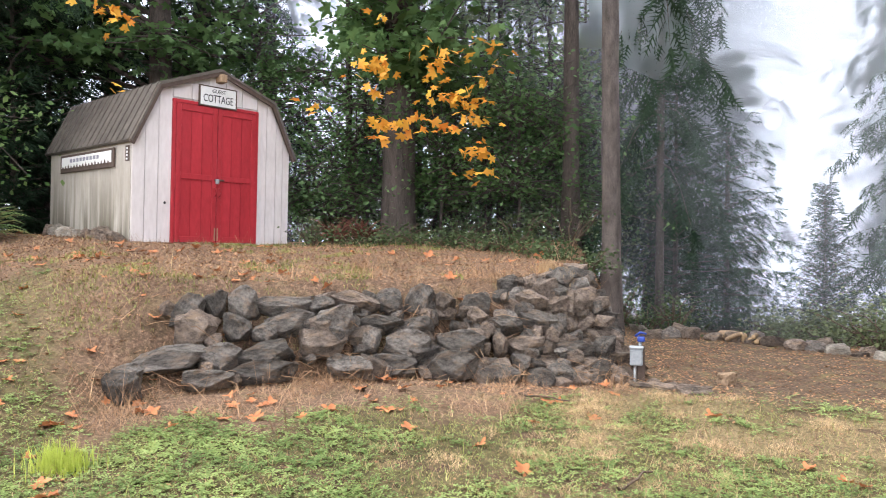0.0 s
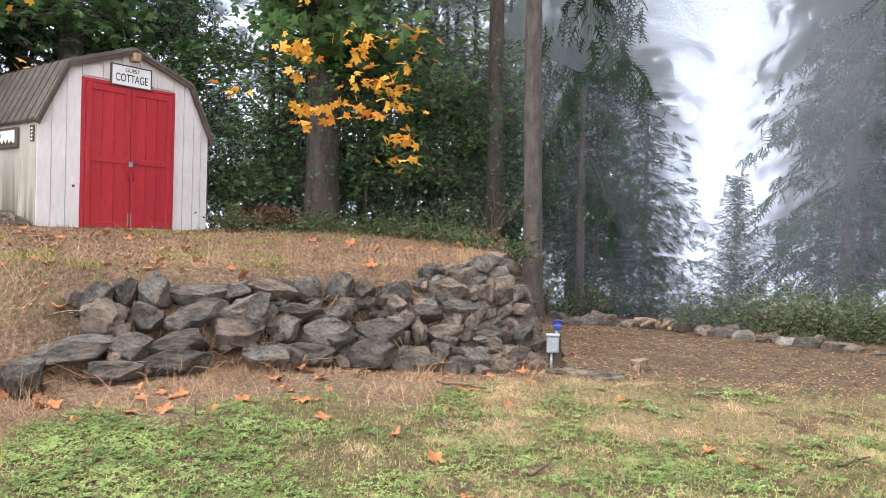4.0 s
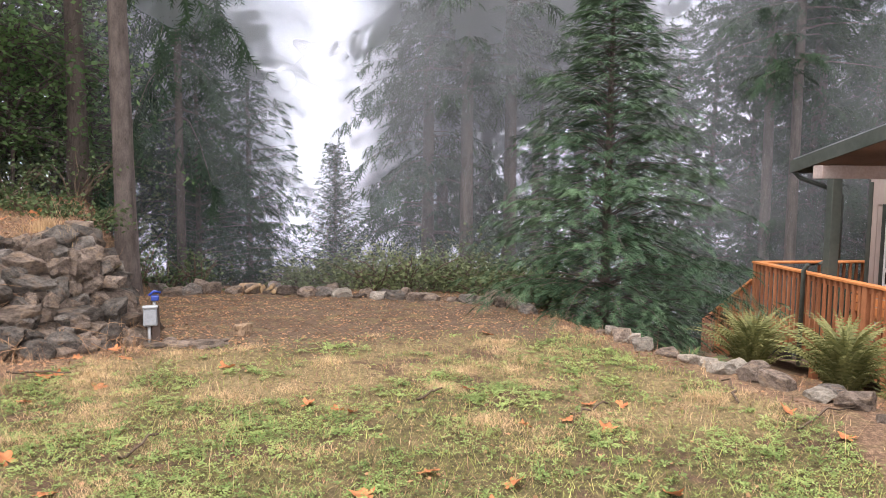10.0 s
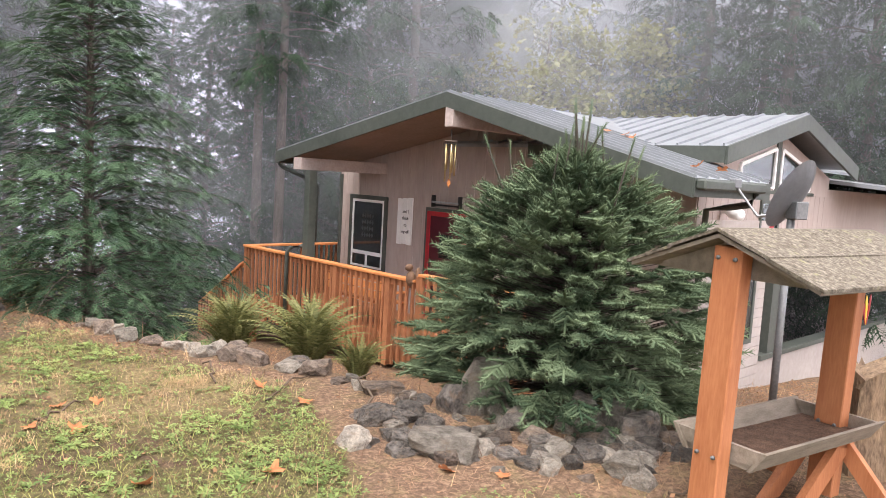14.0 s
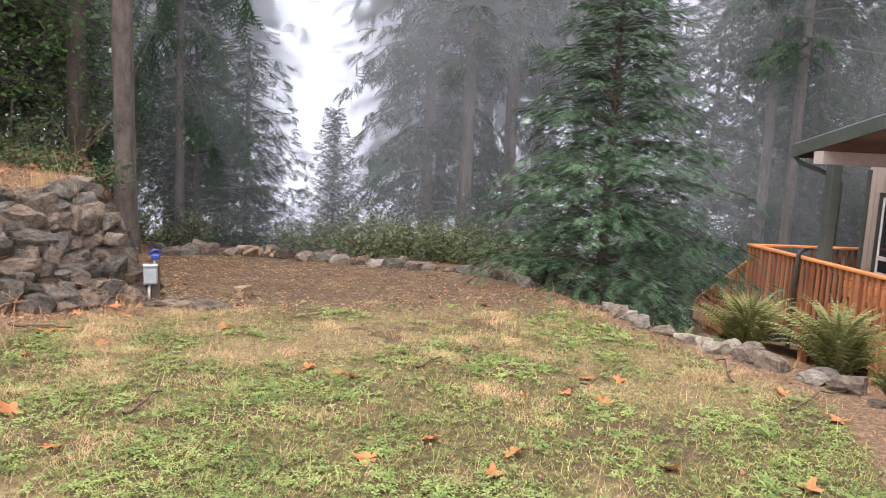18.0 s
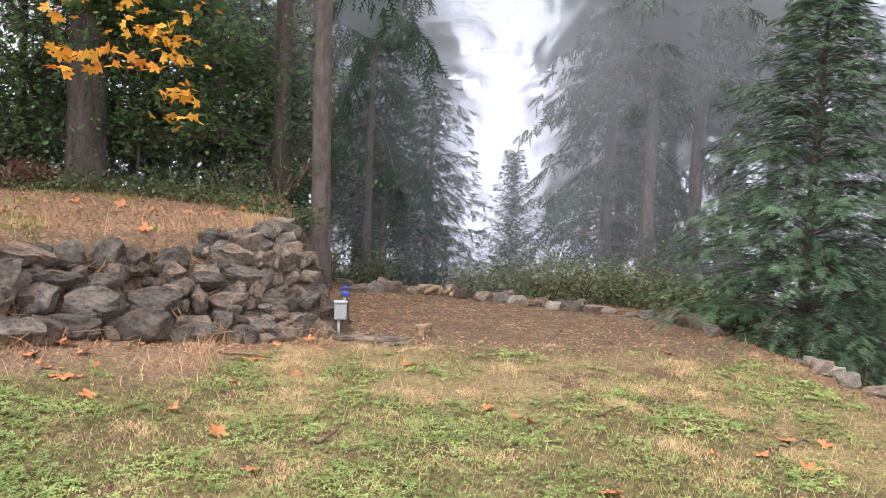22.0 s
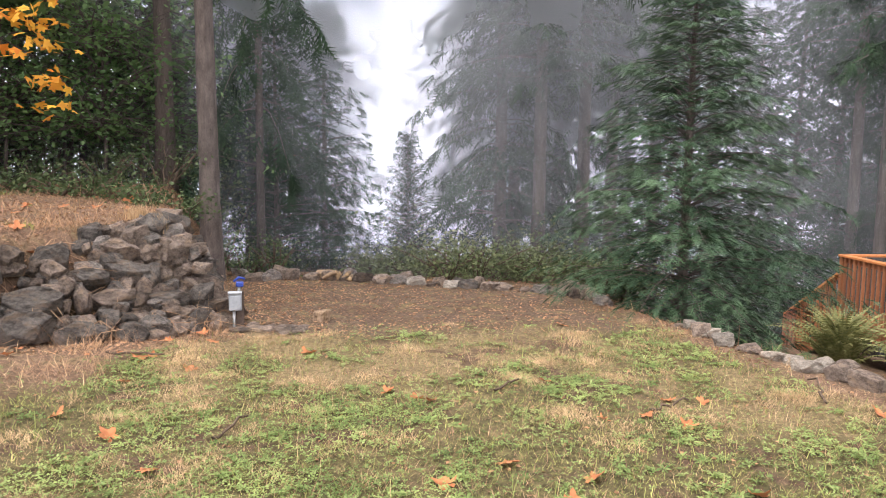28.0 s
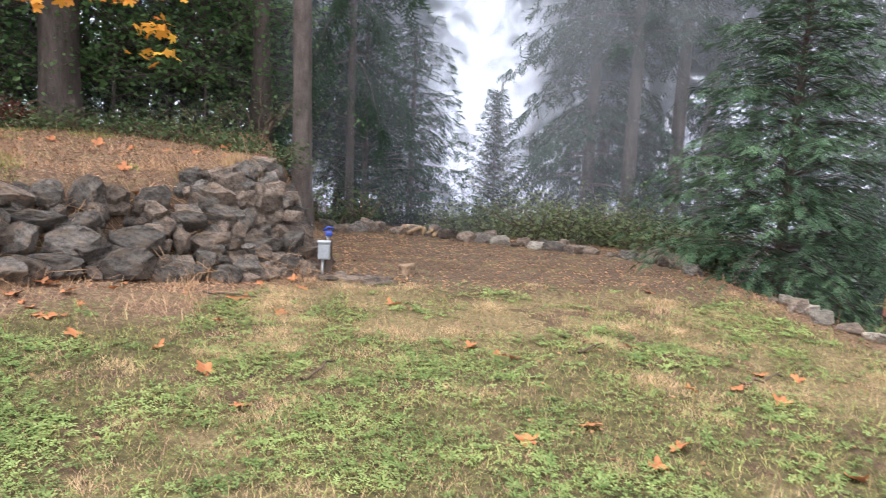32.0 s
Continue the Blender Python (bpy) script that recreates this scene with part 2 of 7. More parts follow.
def tube(points, radii, sides=8, cap=True):
    """Rings along a line of points, as arrays of vertices and triangles."""
    pts = [Vector(p) for p in points]
    v, t = [], []
    for i, p in enumerate(pts):
        d = (pts[min(i + 1, len(pts) - 1)] - pts[max(i - 1, 0)]).normalized()
        a = d.orthogonal().normalized() if abs(d.z) < 0.9 else Vector((1, 0, 0)) - d * d.x
        a.normalize()
        b = d.cross(a)
        for k in range(sides):
            w = 2 * pi * k / sides
            v.append(p + (a * cos(w) + b * sin(w)) * radii[i])
    for i in range(len(pts) - 1):
        for k in range(sides):
            k2 = (k + 1) % sides
            a0, a1, b0, b1 = i * sides + k, i * sides + k2, (i + 1) * sides + k, (i + 1) * sides + k2
            t += [(a0, a1, b1), (a0, b1, b0)]
    if cap:
        for i, flip in ((0, True), (len(pts) - 1, False)):
            c = len(v)
            v.append(pts[i])
            for k in range(sides):
                e = (i * sides + k, i * sides + (k + 1) % sides)
                t.append((e[1], e[0], c) if flip else (e[0], e[1], c))
    return np.array([tuple(p) for p in v]), np.array(t)


def barky(points, radii, seed, sides=44, rings=150, depth=0.11):
    """A trunk whose bark stands in rough upright ridges."""
    pts, zs = np.array(points, float), np.array([p[2] for p in points], float)
    z = zs[0] + (zs[-1] - zs[0]) * np.linspace(0, 1, rings) ** 1.5
    a = np.linspace(0, 2 * pi, sides, endpoint=False)
    rad = np.interp(z, zs, radii)
    wob = np.array([[noise.noise(Vector((3.2 * cos(w), 3.2 * sin(w), h * 1.1 + seed))) + 0.6 * noise.noise(Vector((8 * cos(w), 8 * sin(w), h * 3.0 + seed))) for w in a] for h in z])
    flare = 1 + 0.45 * np.exp(-(z - zs[0]) * 2.2)
    r = rad[:, None] * flare[:, None] * (1 + depth * wob)
    v = np.stack([np.interp(z, zs, pts[:, 0])[:, None] + r * np.cos(a), np.interp(z, zs, pts[:, 1])[:, None] + r * np.sin(a), np.repeat(z[:, None], sides, 1)], -1).reshape(-1, 3)
    i, k = np.meshgrid(np.arange(rings - 1), np.arange(sides), indexing="ij")
    p, q = (i * sides + k).ravel(), (i * sides + (k + 1) % sides).ravel()
    return v, np.concatenate([np.stack([p, q, q + sides], 1), np.stack([p, q + sides, p + sides], 1)])


def joined(chunks):
    """Arrays of (vertices, triangles) as one."""
    v, t, n = [], [], 0
    for a, b in chunks:
        v.append(a)
        t.append(np.asarray(b) + n)
        n += len(a)
    return np.concatenate(v), np.concatenate(t)


def scatter(proto_v, proto_t, places, mats):
    """Copies of a small triangle patch: places (n,3), mats (n,3,3) whose columns are its axes."""
    n, k = len(places), len(proto_v)
    v = np.einsum("nij,kj->nki", mats, proto_v) + places[:, None, :]
    t = proto_t[None] + (np.arange(n) * k)[:, None, None]
    return v.reshape(-1, 3), t.reshape(-1, 3)


def frames_of(direction, up, size):
    """Axes from directions (n,3), rough ups (n,3) and sizes (n,) or (n,3)."""
    x = direction / np.linalg.norm(direction, axis=1, keepdims=True)
    y = np.cross(up, x)
    y /= np.linalg.norm(y, axis=1, keepdims=True) + 1e-9
    z = np.cross(x, y)
    m = np.stack([x, y, z], -1)
    size = np.asarray(size)
    return m * (size[:, None, None] if size.ndim == 1 else size[:, None, :])


# ---------------------------------------------------------------- the lie of the land
# polar tables round the lawn's viewpoint: heading (degrees to the left of +y), distance
WALL_AZ = [38, 41.5, 42.6, 48, 56, 65, 75.7, 80, 84, 90, 180]
WALL_BASE = [9.5, 7.9, 7.45, 7.1, 6.8, 6.6, 6.5, 6.3, 5.6, 4.4, 4.4]
WALL_TOP = [10.5, 8.8, 8.3, 7.9, 7.55, 7.25, 7.15, 7.2, 8.6, 11.0, 11.0]
RIM_AZ = [-180, -60, -45, -30, -22, -17.7, -14.3, -8, -4.6, 0.5, 4.7, 9, 14.3, 18, 25, 34, 41, 46, 60, 180]
RIM_D = [6.5, 6.5, 5.8, 5.4, 5.2, 5.0, 5.5, 5.9, 6.2, 6.6, 7.05, 7.9, 9.0, 9.5, 9.8, 10.5, 10.7, 13, 15, 18]


CX, CY = -0.10, 0.27


def smooth(t):
    t = np.clip(t, 0, 1)
    return t * t * (3 - 2 * t)


def ripple(x, y, k, seed=0.0):
    return (np.sin(x * k + 1.3 + seed) * np.cos(y * k * 1.1 - 0.7 + seed) + 0.5 * np.sin(x * k * 2.3 - y * k * 1.7 + seed)) / 1.5


def lattice(x, y, seed):
    """Smooth random values between whole coordinates, -0.5 to 0.5."""
    xi, yi = np.floor(x), np.floor(y)
    u, v = smooth(x - xi), smooth(y - yi)
    h = lambda a, b: np.modf(np.abs(np.sin(a * 127.1 + b * 311.7 + seed * 74.7) * 43758.5453))[0]
    return (h(xi, yi) * (1 - u) + h(xi + 1, yi) * u) * (1 - v) + (h(xi, yi + 1) * (1 - u) + h(xi + 1, yi + 1) * u) * v - 0.5


def fbm(x, y, freq, octaves, seed):
    x, y = np.asarray(x, float), np.asarray(y, float)
    total, amp = 0.0, 0.46
    for k in range(octaves):
        c, s = cos(0.6 * k + seed), sin(0.6 * k + seed)
        total = total + amp * lattice((c * x - s * y) * freq + 17.3 * k, (s * x + c * y) * freq - 9.1 * k, seed + k)
        amp, freq = amp * 0.74, freq * 2.05
    return total


def land(x, y):
    """Height of the ground, for numbers or arrays."""
    x, y = np.asarray(x, float), np.asarray(y, float)
    d, az = np.hypot(x - CX, y - CY), np.degrees(np.arctan2(CX - x, y - CY))
    lawn = 0.045 * np.clip(-x - 2.2, 0, 5) * smooth((az - 41) / 20)
    base, top = np.interp(az, WALL_AZ, WALL_BASE), np.interp(az, WALL_AZ, WALL_TOP)
    m = smooth((d - base - 0.20 * smooth((84 - az) / 4)) / (top - base + 0.05)) * smooth((az - 42.3) / 4.2)
    terrace = 1.0 + 0.09 * np.clip(d - top, 0, 3.0) + 0.012 * np.clip(az - 70, 0, 20) - 0.07 * np.clip(d - 13.5, 0, 60)
    z = lawn * (1 - m) + terrace * m
    rim = np.interp(az, RIM_AZ, RIM_D)
    s = -0.454 * x + 0.891 * y
    n = 0.891 * x + 0.454 * y - 7.0
    house = np.clip(-0.30 - 0.105 * np.clip(s, -2, 20) - 0.09 * np.clip(n, 0, 14), -3.5, -0.1)
    far_down = -0.11 * np.clip(d - rim, 0, 45)
    right = smooth((13.0 - az) / 6.0)
    out = np.where(az < 46, (1 - right) * far_down + right * smooth((d - rim - 0.1) / 2.6) * (house - 0.04 * np.clip(d - 16, 0, 40)), 0.0)
    z = z + out * (1 - m)
    return z + 0.018 * ripple(x, y, 1.9) + 0.008 * ripple(x, y, 6.0, 2.0)


def on(x, y, dz=0.0):
    return Vector((x, y, float(land(x, y)) + dz))


def polar(az, d):
    return CX - sin(radians(az)) * d, CY + cos(radians(az)) * d


rs = np.random.RandomState(7)

# ground: one sheet from underfoot to the horizon
rings = np.concatenate([np.linspace(0.3, 16, 260), 16 + np.cumsum(np.linspace(0.2, 25, 40))])
SECT = 540
ang = np.linspace(0, 2 * pi, SECT, endpoint=False)
gx, gy = -np.sin(ang)[None] * rings[:, None], np.cos(ang)[None] * rings[:, None]
gz = land(gx, gy)
gv = np.concatenate([np.stack([gx, gy, gz], -1).reshape(-1, 3), [[0, 0, float(land(0.0, 0.0))]]])
i0 = (np.arange(len(rings) - 1)[:, None] * SECT + np.arange(SECT)[None]).ravel()
i1 = (np.arange(len(rings) - 1)[:, None] * SECT + (np.arange(SECT)[None] + 1) % SECT).ravel()
gt = np.concatenate([np.stack([i0, i1, i1 + SECT], 1), np.stack([i0, i1 + SECT, i0 + SECT], 1),
                     np.stack([np.full(SECT, len(gv) - 1), (np.arange(SECT) + 1) % SECT, np.arange(SECT)], 1)])


def cover(x, y):
    """What lies on the ground: lawn, dry needles, bare gravel, each 0 to 1."""
    d, az = np.hypot(x - CX, y - CY), np.degrees(np.arctan2(CX - x, y - CY))
    base = np.interp(az, WALL_AZ, WALL_BASE)
    rim = np.interp(az, RIM_AZ, RIM_D)
    w = 2.2 * fbm(x, y, 1.1, 3, 11)
    pad = smooth((d - 6.6 - 0.5 * w - 0.02 * np.abs(az - 25)) / 0.9) * smooth((az - 8 + 2 * w) / 6) * smooth((44 - az) / 2)
    strip = smooth((d - base + 1.0 + 0.55 * smooth((az - 46) / 6) * smooth((76 - az) / 6) + 0.55 * w) / 0.8) * smooth((az - 41) / 2) * smooth((88 - az) / 6)
    terr = smooth((d - base) / 0.6) * smooth((az - 42) / 2) * (1 - 0.75 * smooth((az - 76 + 5 * w) / 8) * smooth((9.6 + w - d) / 1.5))
    edge = smooth((d - rim + 0.6 + 1.3 * smooth((-8 - az) / 6) + 0.3 * w) / 0.5) * smooth((16 - az) / 3)
    needles = np.clip(np.maximum(np.maximum(strip, terr), edge), 0, 1)
    pad = pad * (1 - needles)
    return np.clip(1 - needles - pad, 0, 1), needles, pad


def patchy(x, y):
    """0 to 1: where the lawn is green rather than dry."""
    d, az = np.hypot(x - CX, y - CY), np.degrees(np.arctan2(CX - x, y - CY))
    w = fbm(x, y, 1.5, 6, 3)
    bias = 0.25 - 0.24 * smooth((d - 4.4) / 1.6) * smooth((52 - az) / 10) + 0.34 * lush(x, y)
    return smooth((w + bias + 0.50) / 0.96)


def lush(x, y):
    """0 to 1: the damp greener lawn below the terrace's end."""
    d, az = np.hypot(x - CX, y - CY), np.degrees(np.arctan2(CX - x, y - CY))
    return smooth((az - 58) / 15) * smooth((7.2 - d) / 2)


def bare(x, y):
    """0 to 1: where the soil shows."""
    d, az = np.hypot(x - CX, y - CY), np.degrees(np.arctan2(CX - x, y - CY))
    worn = smooth((d - 4.9) / 1.2) * (smooth((5 - np.abs(az - 19)) / 4) + 0.8 * smooth((3 - np.abs(az - 10)) / 3)) * smooth((7.6 - d) / 0.8)
    return 0.8 * smooth((fbm(x, y, 3.1, 6, 5) - 0.0 + 0.16 * worn) / 0.34)


M_GROUND = Mat("ground_cover", (0.2, 0.16, 0.1), 0.95, 0, 0.15)
_att = M_GROUND.t.nodes.new("ShaderNodeAttribute")
_att.attribute_name = "cover"
_sep = M_GROUND.t.nodes.new("ShaderNodeSeparateColor")
M_GROUND.link(_att.outputs["Color"], _sep.inputs[0])
_dry = M_GROUND.t.nodes.new("ShaderNodeAttribute")
_dry.attribute_name = "dryness"
n_big, n_mid, n_fine = M_GROUND.noise(0.9, 4), M_GROUND.noise(4.2, 6, rough=0.7), M_GROUND.noise(26, 7, rough=0.8)
n_tuft, n_speck = M_GROUND.noise(14, 5, rough=0.7), M_GROUND.noise(170, 3)
_green = M_GROUND.ramp(n_tuft, (0.30, (0.032, 0.028, 0.014)), (0.5, (0.10, 0.086, 0.04)), (0.7, (0.19, 0.17, 0.07)))
_straw = M_GROUND.ramp(n_fine, (0.3, (0.055, 0.042, 0.028)), (0.5, (0.19, 0.145, 0.075)), (0.7, (0.40, 0.32, 0.17)))
_soil = M_GROUND.ramp(n_fine, (0.3, (0.035, 0.023, 0.016)), (0.5, (0.095, 0.060, 0.040)), (0.7, (0.20, 0.135, 0.09)))
_lawn = M_GROUND.mix(M_GROUND.ramp(M_GROUND.mix(0.42, _dry.outputs["Fac"], n_mid), (0.36, 0.0), (0.60, 1.0)), _green, _straw)
_bare = M_GROUND.t.nodes.new("ShaderNodeAttribute")
_bare.attribute_name = "bareness"
_lawn = M_GROUND.mix(M_GROUND.ramp(M_GROUND.mix(0.4, _bare.outputs["Fac"], n_tuft), (0.38, 0.0), (0.6, 0.9)), _lawn, _soil)
_need = M_GROUND.ramp(n_fine, (0.3, (0.05, 0.033, 0.024)), (0.5, (0.165, 0.105, 0.07)), (0.7, (0.41, 0.275, 0.18)))
_need = M_GROUND.mix(M_GROUND.ramp(n_mid, (0.5, 0.0), (0.64, 0.75)), _need, _straw)
_need = M_GROUND.mix(M_GROUND.ramp(M_GROUND.noise(2.1, 6, (1, 1, 1), 0.7), (0.54, 0.0), (0.66, 0.75)), _need, _soil)
_grav = M_GROUND.ramp(n_fine, (0.3, (0.03, 0.022, 0.017)), (0.5, (0.10, 0.068, 0.048)), (0.7, (0.28, 0.205, 0.15)))
_grav = M_GROUND.mix(M_GROUND.ramp(n_big, (0.45, 0.0), (0.62, 0.7)), _grav, _soil)
_grav = M_GROUND.mix(M_GROUND.ramp(n_mid, (0.5, 0.0), (0.66, 0.65)), _grav, (0.21, 0.18, 0.08))
_c = M_GROUND.mix(_sep.outputs[1], _lawn, _need)
_c = M_GROUND.mix(_sep.outputs[2], _c, _grav)
_c = M_GROUND.mix(M_GROUND.ramp(n_speck, (0.3, 0.6), (0.55, 0.0)), _c, (0.035, 0.026, 0.018))
M_GROUND.colour(_c).bump(M_GROUND.mix(0.5, n_fine, n_speck), 0.9, 0.02)

g_me = tri_mesh("ground", gv, gt, M_GROUND, True)
lw, nd, pd = cover(gv[:, 0], gv[:, 1])
att = g_me.color_attributes.new("cover", "FLOAT_COLOR", "POINT")
att.data.foreach_set("color", np.stack([lw, nd, pd, np.ones(len(lw))], 1).astype(np.float32).ravel())
dat = g_me.attributes.new("dryness", "FLOAT", "POINT")
dat.data.foreach_set("value", (1 - patchy(gv[:, 0], gv[:, 1])).astype(np.float32))
dat = g_me.attributes.new("bareness", "FLOAT", "POINT")
dat.data.foreach_set("value", bare(gv[:, 0], gv[:, 1]).astype(np.float32))
ground = tagged(new("ground", g_me), "patchy autumn lawn with needles, gravel pad and raised terrace", "ground", kind="structure")

# ---------------------------------------------------------------- stones


def stone_mesh(seed, material, cuts=11):
    """An angular quarried stone about one metre across, standing on z = 0."""
    r = random.Random(seed)
    bm = bmesh.new()
    bmesh.ops.create_cube(bm, size=1.0)
    for v in bm.verts:
        v.co += Vector((r.uniform(-0.12, 0.12), r.uniform(-0.12, 0.12), r.uniform(-0.12, 0.12)))
    for _ in range(cuts):
        n = Vector((r.uniform(-1, 1), r.uniform(-1, 1), r.uniform(-0.7, 1))).normalized()
        d = r.uniform(0.44, 0.60)
        cut = bmesh.ops.bisect_plane(bm, geom=list(bm.verts) + list(bm.edges) + list(bm.faces), plane_co=n * d, plane_no=n, clear_outer=True)
        edge = [e for e in cut["geom_cut"] if isinstance(e, bmesh.types.BMEdge)]
        if edge:
            bmesh.ops.contextual_create(bm, geom=edge)
    bmesh.ops.bevel(bm, geom=list(bm.edges), offset=0.022, segments=1, affect="EDGES")
    bmesh.ops.triangulate(bm, faces=list(bm.faces))
    long = [e for e in bm.edges if e.calc_length() > 0.22]
    bmesh.ops.subdivide_edges(bm, edges=long, cuts=1)
    bmesh.ops.triangulate(bm, faces=list(bm.faces))
    for v in bm.verts:
        v.co += Vector(noise.noise_vector(v.co * 5.0 + Vector((seed * 3.1, 0, 0)))) * 0.045
    lo = min(v.co.z for v in bm.verts)
    hi = max(v.co.z for v in bm.verts)
    wx = max(v.co.x for v in bm.verts) - min(v.co.x for v in bm.verts)
    wy = max(v.co.y for v in bm.verts) - min(v.co.y for v in bm.verts)
    for v in bm.verts:
        v.co = Vector((v.co.x / wx, v.co.y / wy, (v.co.z - lo) / (hi - lo)))
    bmesh.ops.recalc_face_normals(bm, faces=list(bm.faces))
    return bm_mesh("stone", bm, material)


def block_mesh(seed, material):
    """A squarish quarried block, one unit each way, with a rough split face and worn edges."""
    r = random.Random(seed)
    bm = bmesh.new()
    bmesh.ops.create_cube(bm, size=1.0)
    for v in bm.verts:
        v.co += Vector((r.uniform(-0.19, 0.19), r.uniform(-0.14, 0.14), r.uniform(-0.18, 0.18)))
    for _ in range(9):
        n = Vector((r.choice((-1, 1)) * r.uniform(0.15, 1), r.uniform(-1, 0.2), r.choice((-1, 1)) * r.uniform(0.3, 1))).normalized()
        cut = bmesh.ops.bisect_plane(bm, geom=list(bm.verts) + list(bm.edges) + list(bm.faces), plane_co=n * r.uniform(0.48, 0.64), plane_no=n, clear_outer=True)
        edge = [e for e in cut["geom_cut"] if isinstance(e, bmesh.types.BMEdge)]
        if edge:
            bmesh.ops.contextual_create(bm, geom=edge)
    bmesh.ops.bevel(bm, geom=list(bm.edges), offset=0.02, segments=1, affect="EDGES")
    bmesh.ops.triangulate(bm, faces=list(bm.faces))
    for lim in (0.4, 0.22):
        bmesh.ops.subdivide_edges(bm, edges=[e for e in bm.edges if e.calc_length() > lim], cuts=1)
        bmesh.ops.triangulate(bm, faces=list(bm.faces))
    for v in bm.verts:
        v.co += Vector(noise.noise_vector(v.co * 2.2 + Vector((seed * 3.1, 0, 0)))) * 0.06 + Vector(noise.noise_vector(v.co * 6.5 + Vector((0, seed * 1.7, 0)))) * 0.04
    lo = [min(v.co[k] for v in bm.verts) for k in range(3)]
    hi = [max(v.co[k] for v in bm.verts) for k in range(3)]
    for v in bm.verts:
        v.co = Vector(((v.co.x - lo[0]) / (hi[0] - lo[0]) - 0.5, (v.co.y - lo[1]) / (hi[1] - lo[1]) - 0.5, (v.co.z - lo[2]) / (hi[2] - lo[2])))
    bmesh.ops.recalc_face_normals(bm, faces=list(bm.faces))
    return bm_mesh("stone", bm, material)


STONES = [stone_mesh(i, M_ROCK) for i in range(14)]
PALE = [stone_mesh(40 + i, M_ROCK_PALE) for i in range(8)]
WARM = [stone_mesh(60 + i, M_ROCK_WARM) for i in range(8)]


def stone(me, at, size, turn=0.0, tip=(0, 0), parent=None, name="stone"):
    ob = new(name, me)
    ob.matrix_world = Matrix.Translation(at) @ pose(0, 0, 0, tip[0], tip[1], turn) @ Matrix.Diagonal((*size, 1))
    if parent:
        ob.parent = parent
    return ob


# ---------------------------------------------------------------- conifers


def spray_patch(n=7, spread=0.34, droop=0.12, width=0.055):
    """A flat needle spray along +x, one unit long: slim blades to both sides."""
    v, t = [], []

    def blade(x0, y0, x1, y1, w):
        dx, dy = x1 - x0, y1 - y0
        ln = hypot(dx, dy)
        nx, ny = -dy / ln * w, dx / ln * w
        k = len(v)
        mx, my = x0 + dx * 0.55, y0 + dy * 0.55
        for x, y in ((x0, y0), (mx + nx, my + ny), (x1, y1), (mx - nx, my - ny)):
            v.append((x, y, -droop * x * x - 0.10 * abs(y)))
        t.extend([(k, k + 1, k + 2), (k, k + 2, k + 3)])

    blade(0, 0, 1, 0, width)
    for i in range(1, n):
        u = i / n
        ln = spread * (1 - 0.75 * u) + 0.06
        for sgn in (1, -1):
            blade(u * 0.95, 0, u * 0.95 + ln * 0.75, sgn * ln, width * 0.9)
    return np.array(v), np.array(t)


def tuft_patch(pairs=4, spread=0.42, hang=0.35, width=0.05):
    """A small drooping needle twig along +x of single slim triangles."""
    v, t = [(0, -width, 0), (0, width, 0), (1, 0, -hang)], [(0, 1, 2)]
    for i in range(pairs):
        u = 0.1 + 0.75 * i / pairs
        ln = spread * (1 - 0.55 * u)
        for sg in (1, -1):
            k = len(v)
            v += [(u - width, 0, -hang * u * u), (u + width, 0, -hang * u * u), (u + 0.7 * ln, sg * ln, -hang * u * u - 0.4 * ln)]
            t.append((k, k + 1, k + 2) if sg > 0 else (k + 1, k, k + 2))
    return np.array(v, float), np.array(t)


TUFT = tuft_patch()
SPRAY_HEM = spray_patch(5, 0.24, 0.25, 0.026)


def brush_patch(n=6, long=0.15, w=0.03, core=0.06):
    """A bottlebrush twig along +x, one unit long: a slim solid body with stiff needles all round."""
    v, t = [(0.0, 0, 0), (1.08, 0, 0)], []
    for u, rad in ((0.12, core), (0.8, core * 0.8)):
        v += [(u, rad * cos(k * 2 * pi / 5), rad * sin(k * 2 * pi / 5)) for k in range(5)]
    for k in range(5):
        k2 = (k + 1) % 5
        t += [(0, 2 + k2, 2 + k), (2 + k, 2 + k2, 7 + k2), (2 + k, 7 + k2, 7 + k), (7 + k, 7 + k2, 1)]
    for i in range(n):
        u = (i + 0.5) / n
        for k in range(4):
            a = 2 * pi * (k + 0.5 * (i % 2)) / 4
            y, z = cos(a), sin(a)
            j = len(v)
            v += [(u - w, 0, 0), (u + w, 0, 0), (u + 0.9 * long, y * long, z * long)]
            t.append((j, j + 1, j + 2))
    return np.array(v), np.array(t)


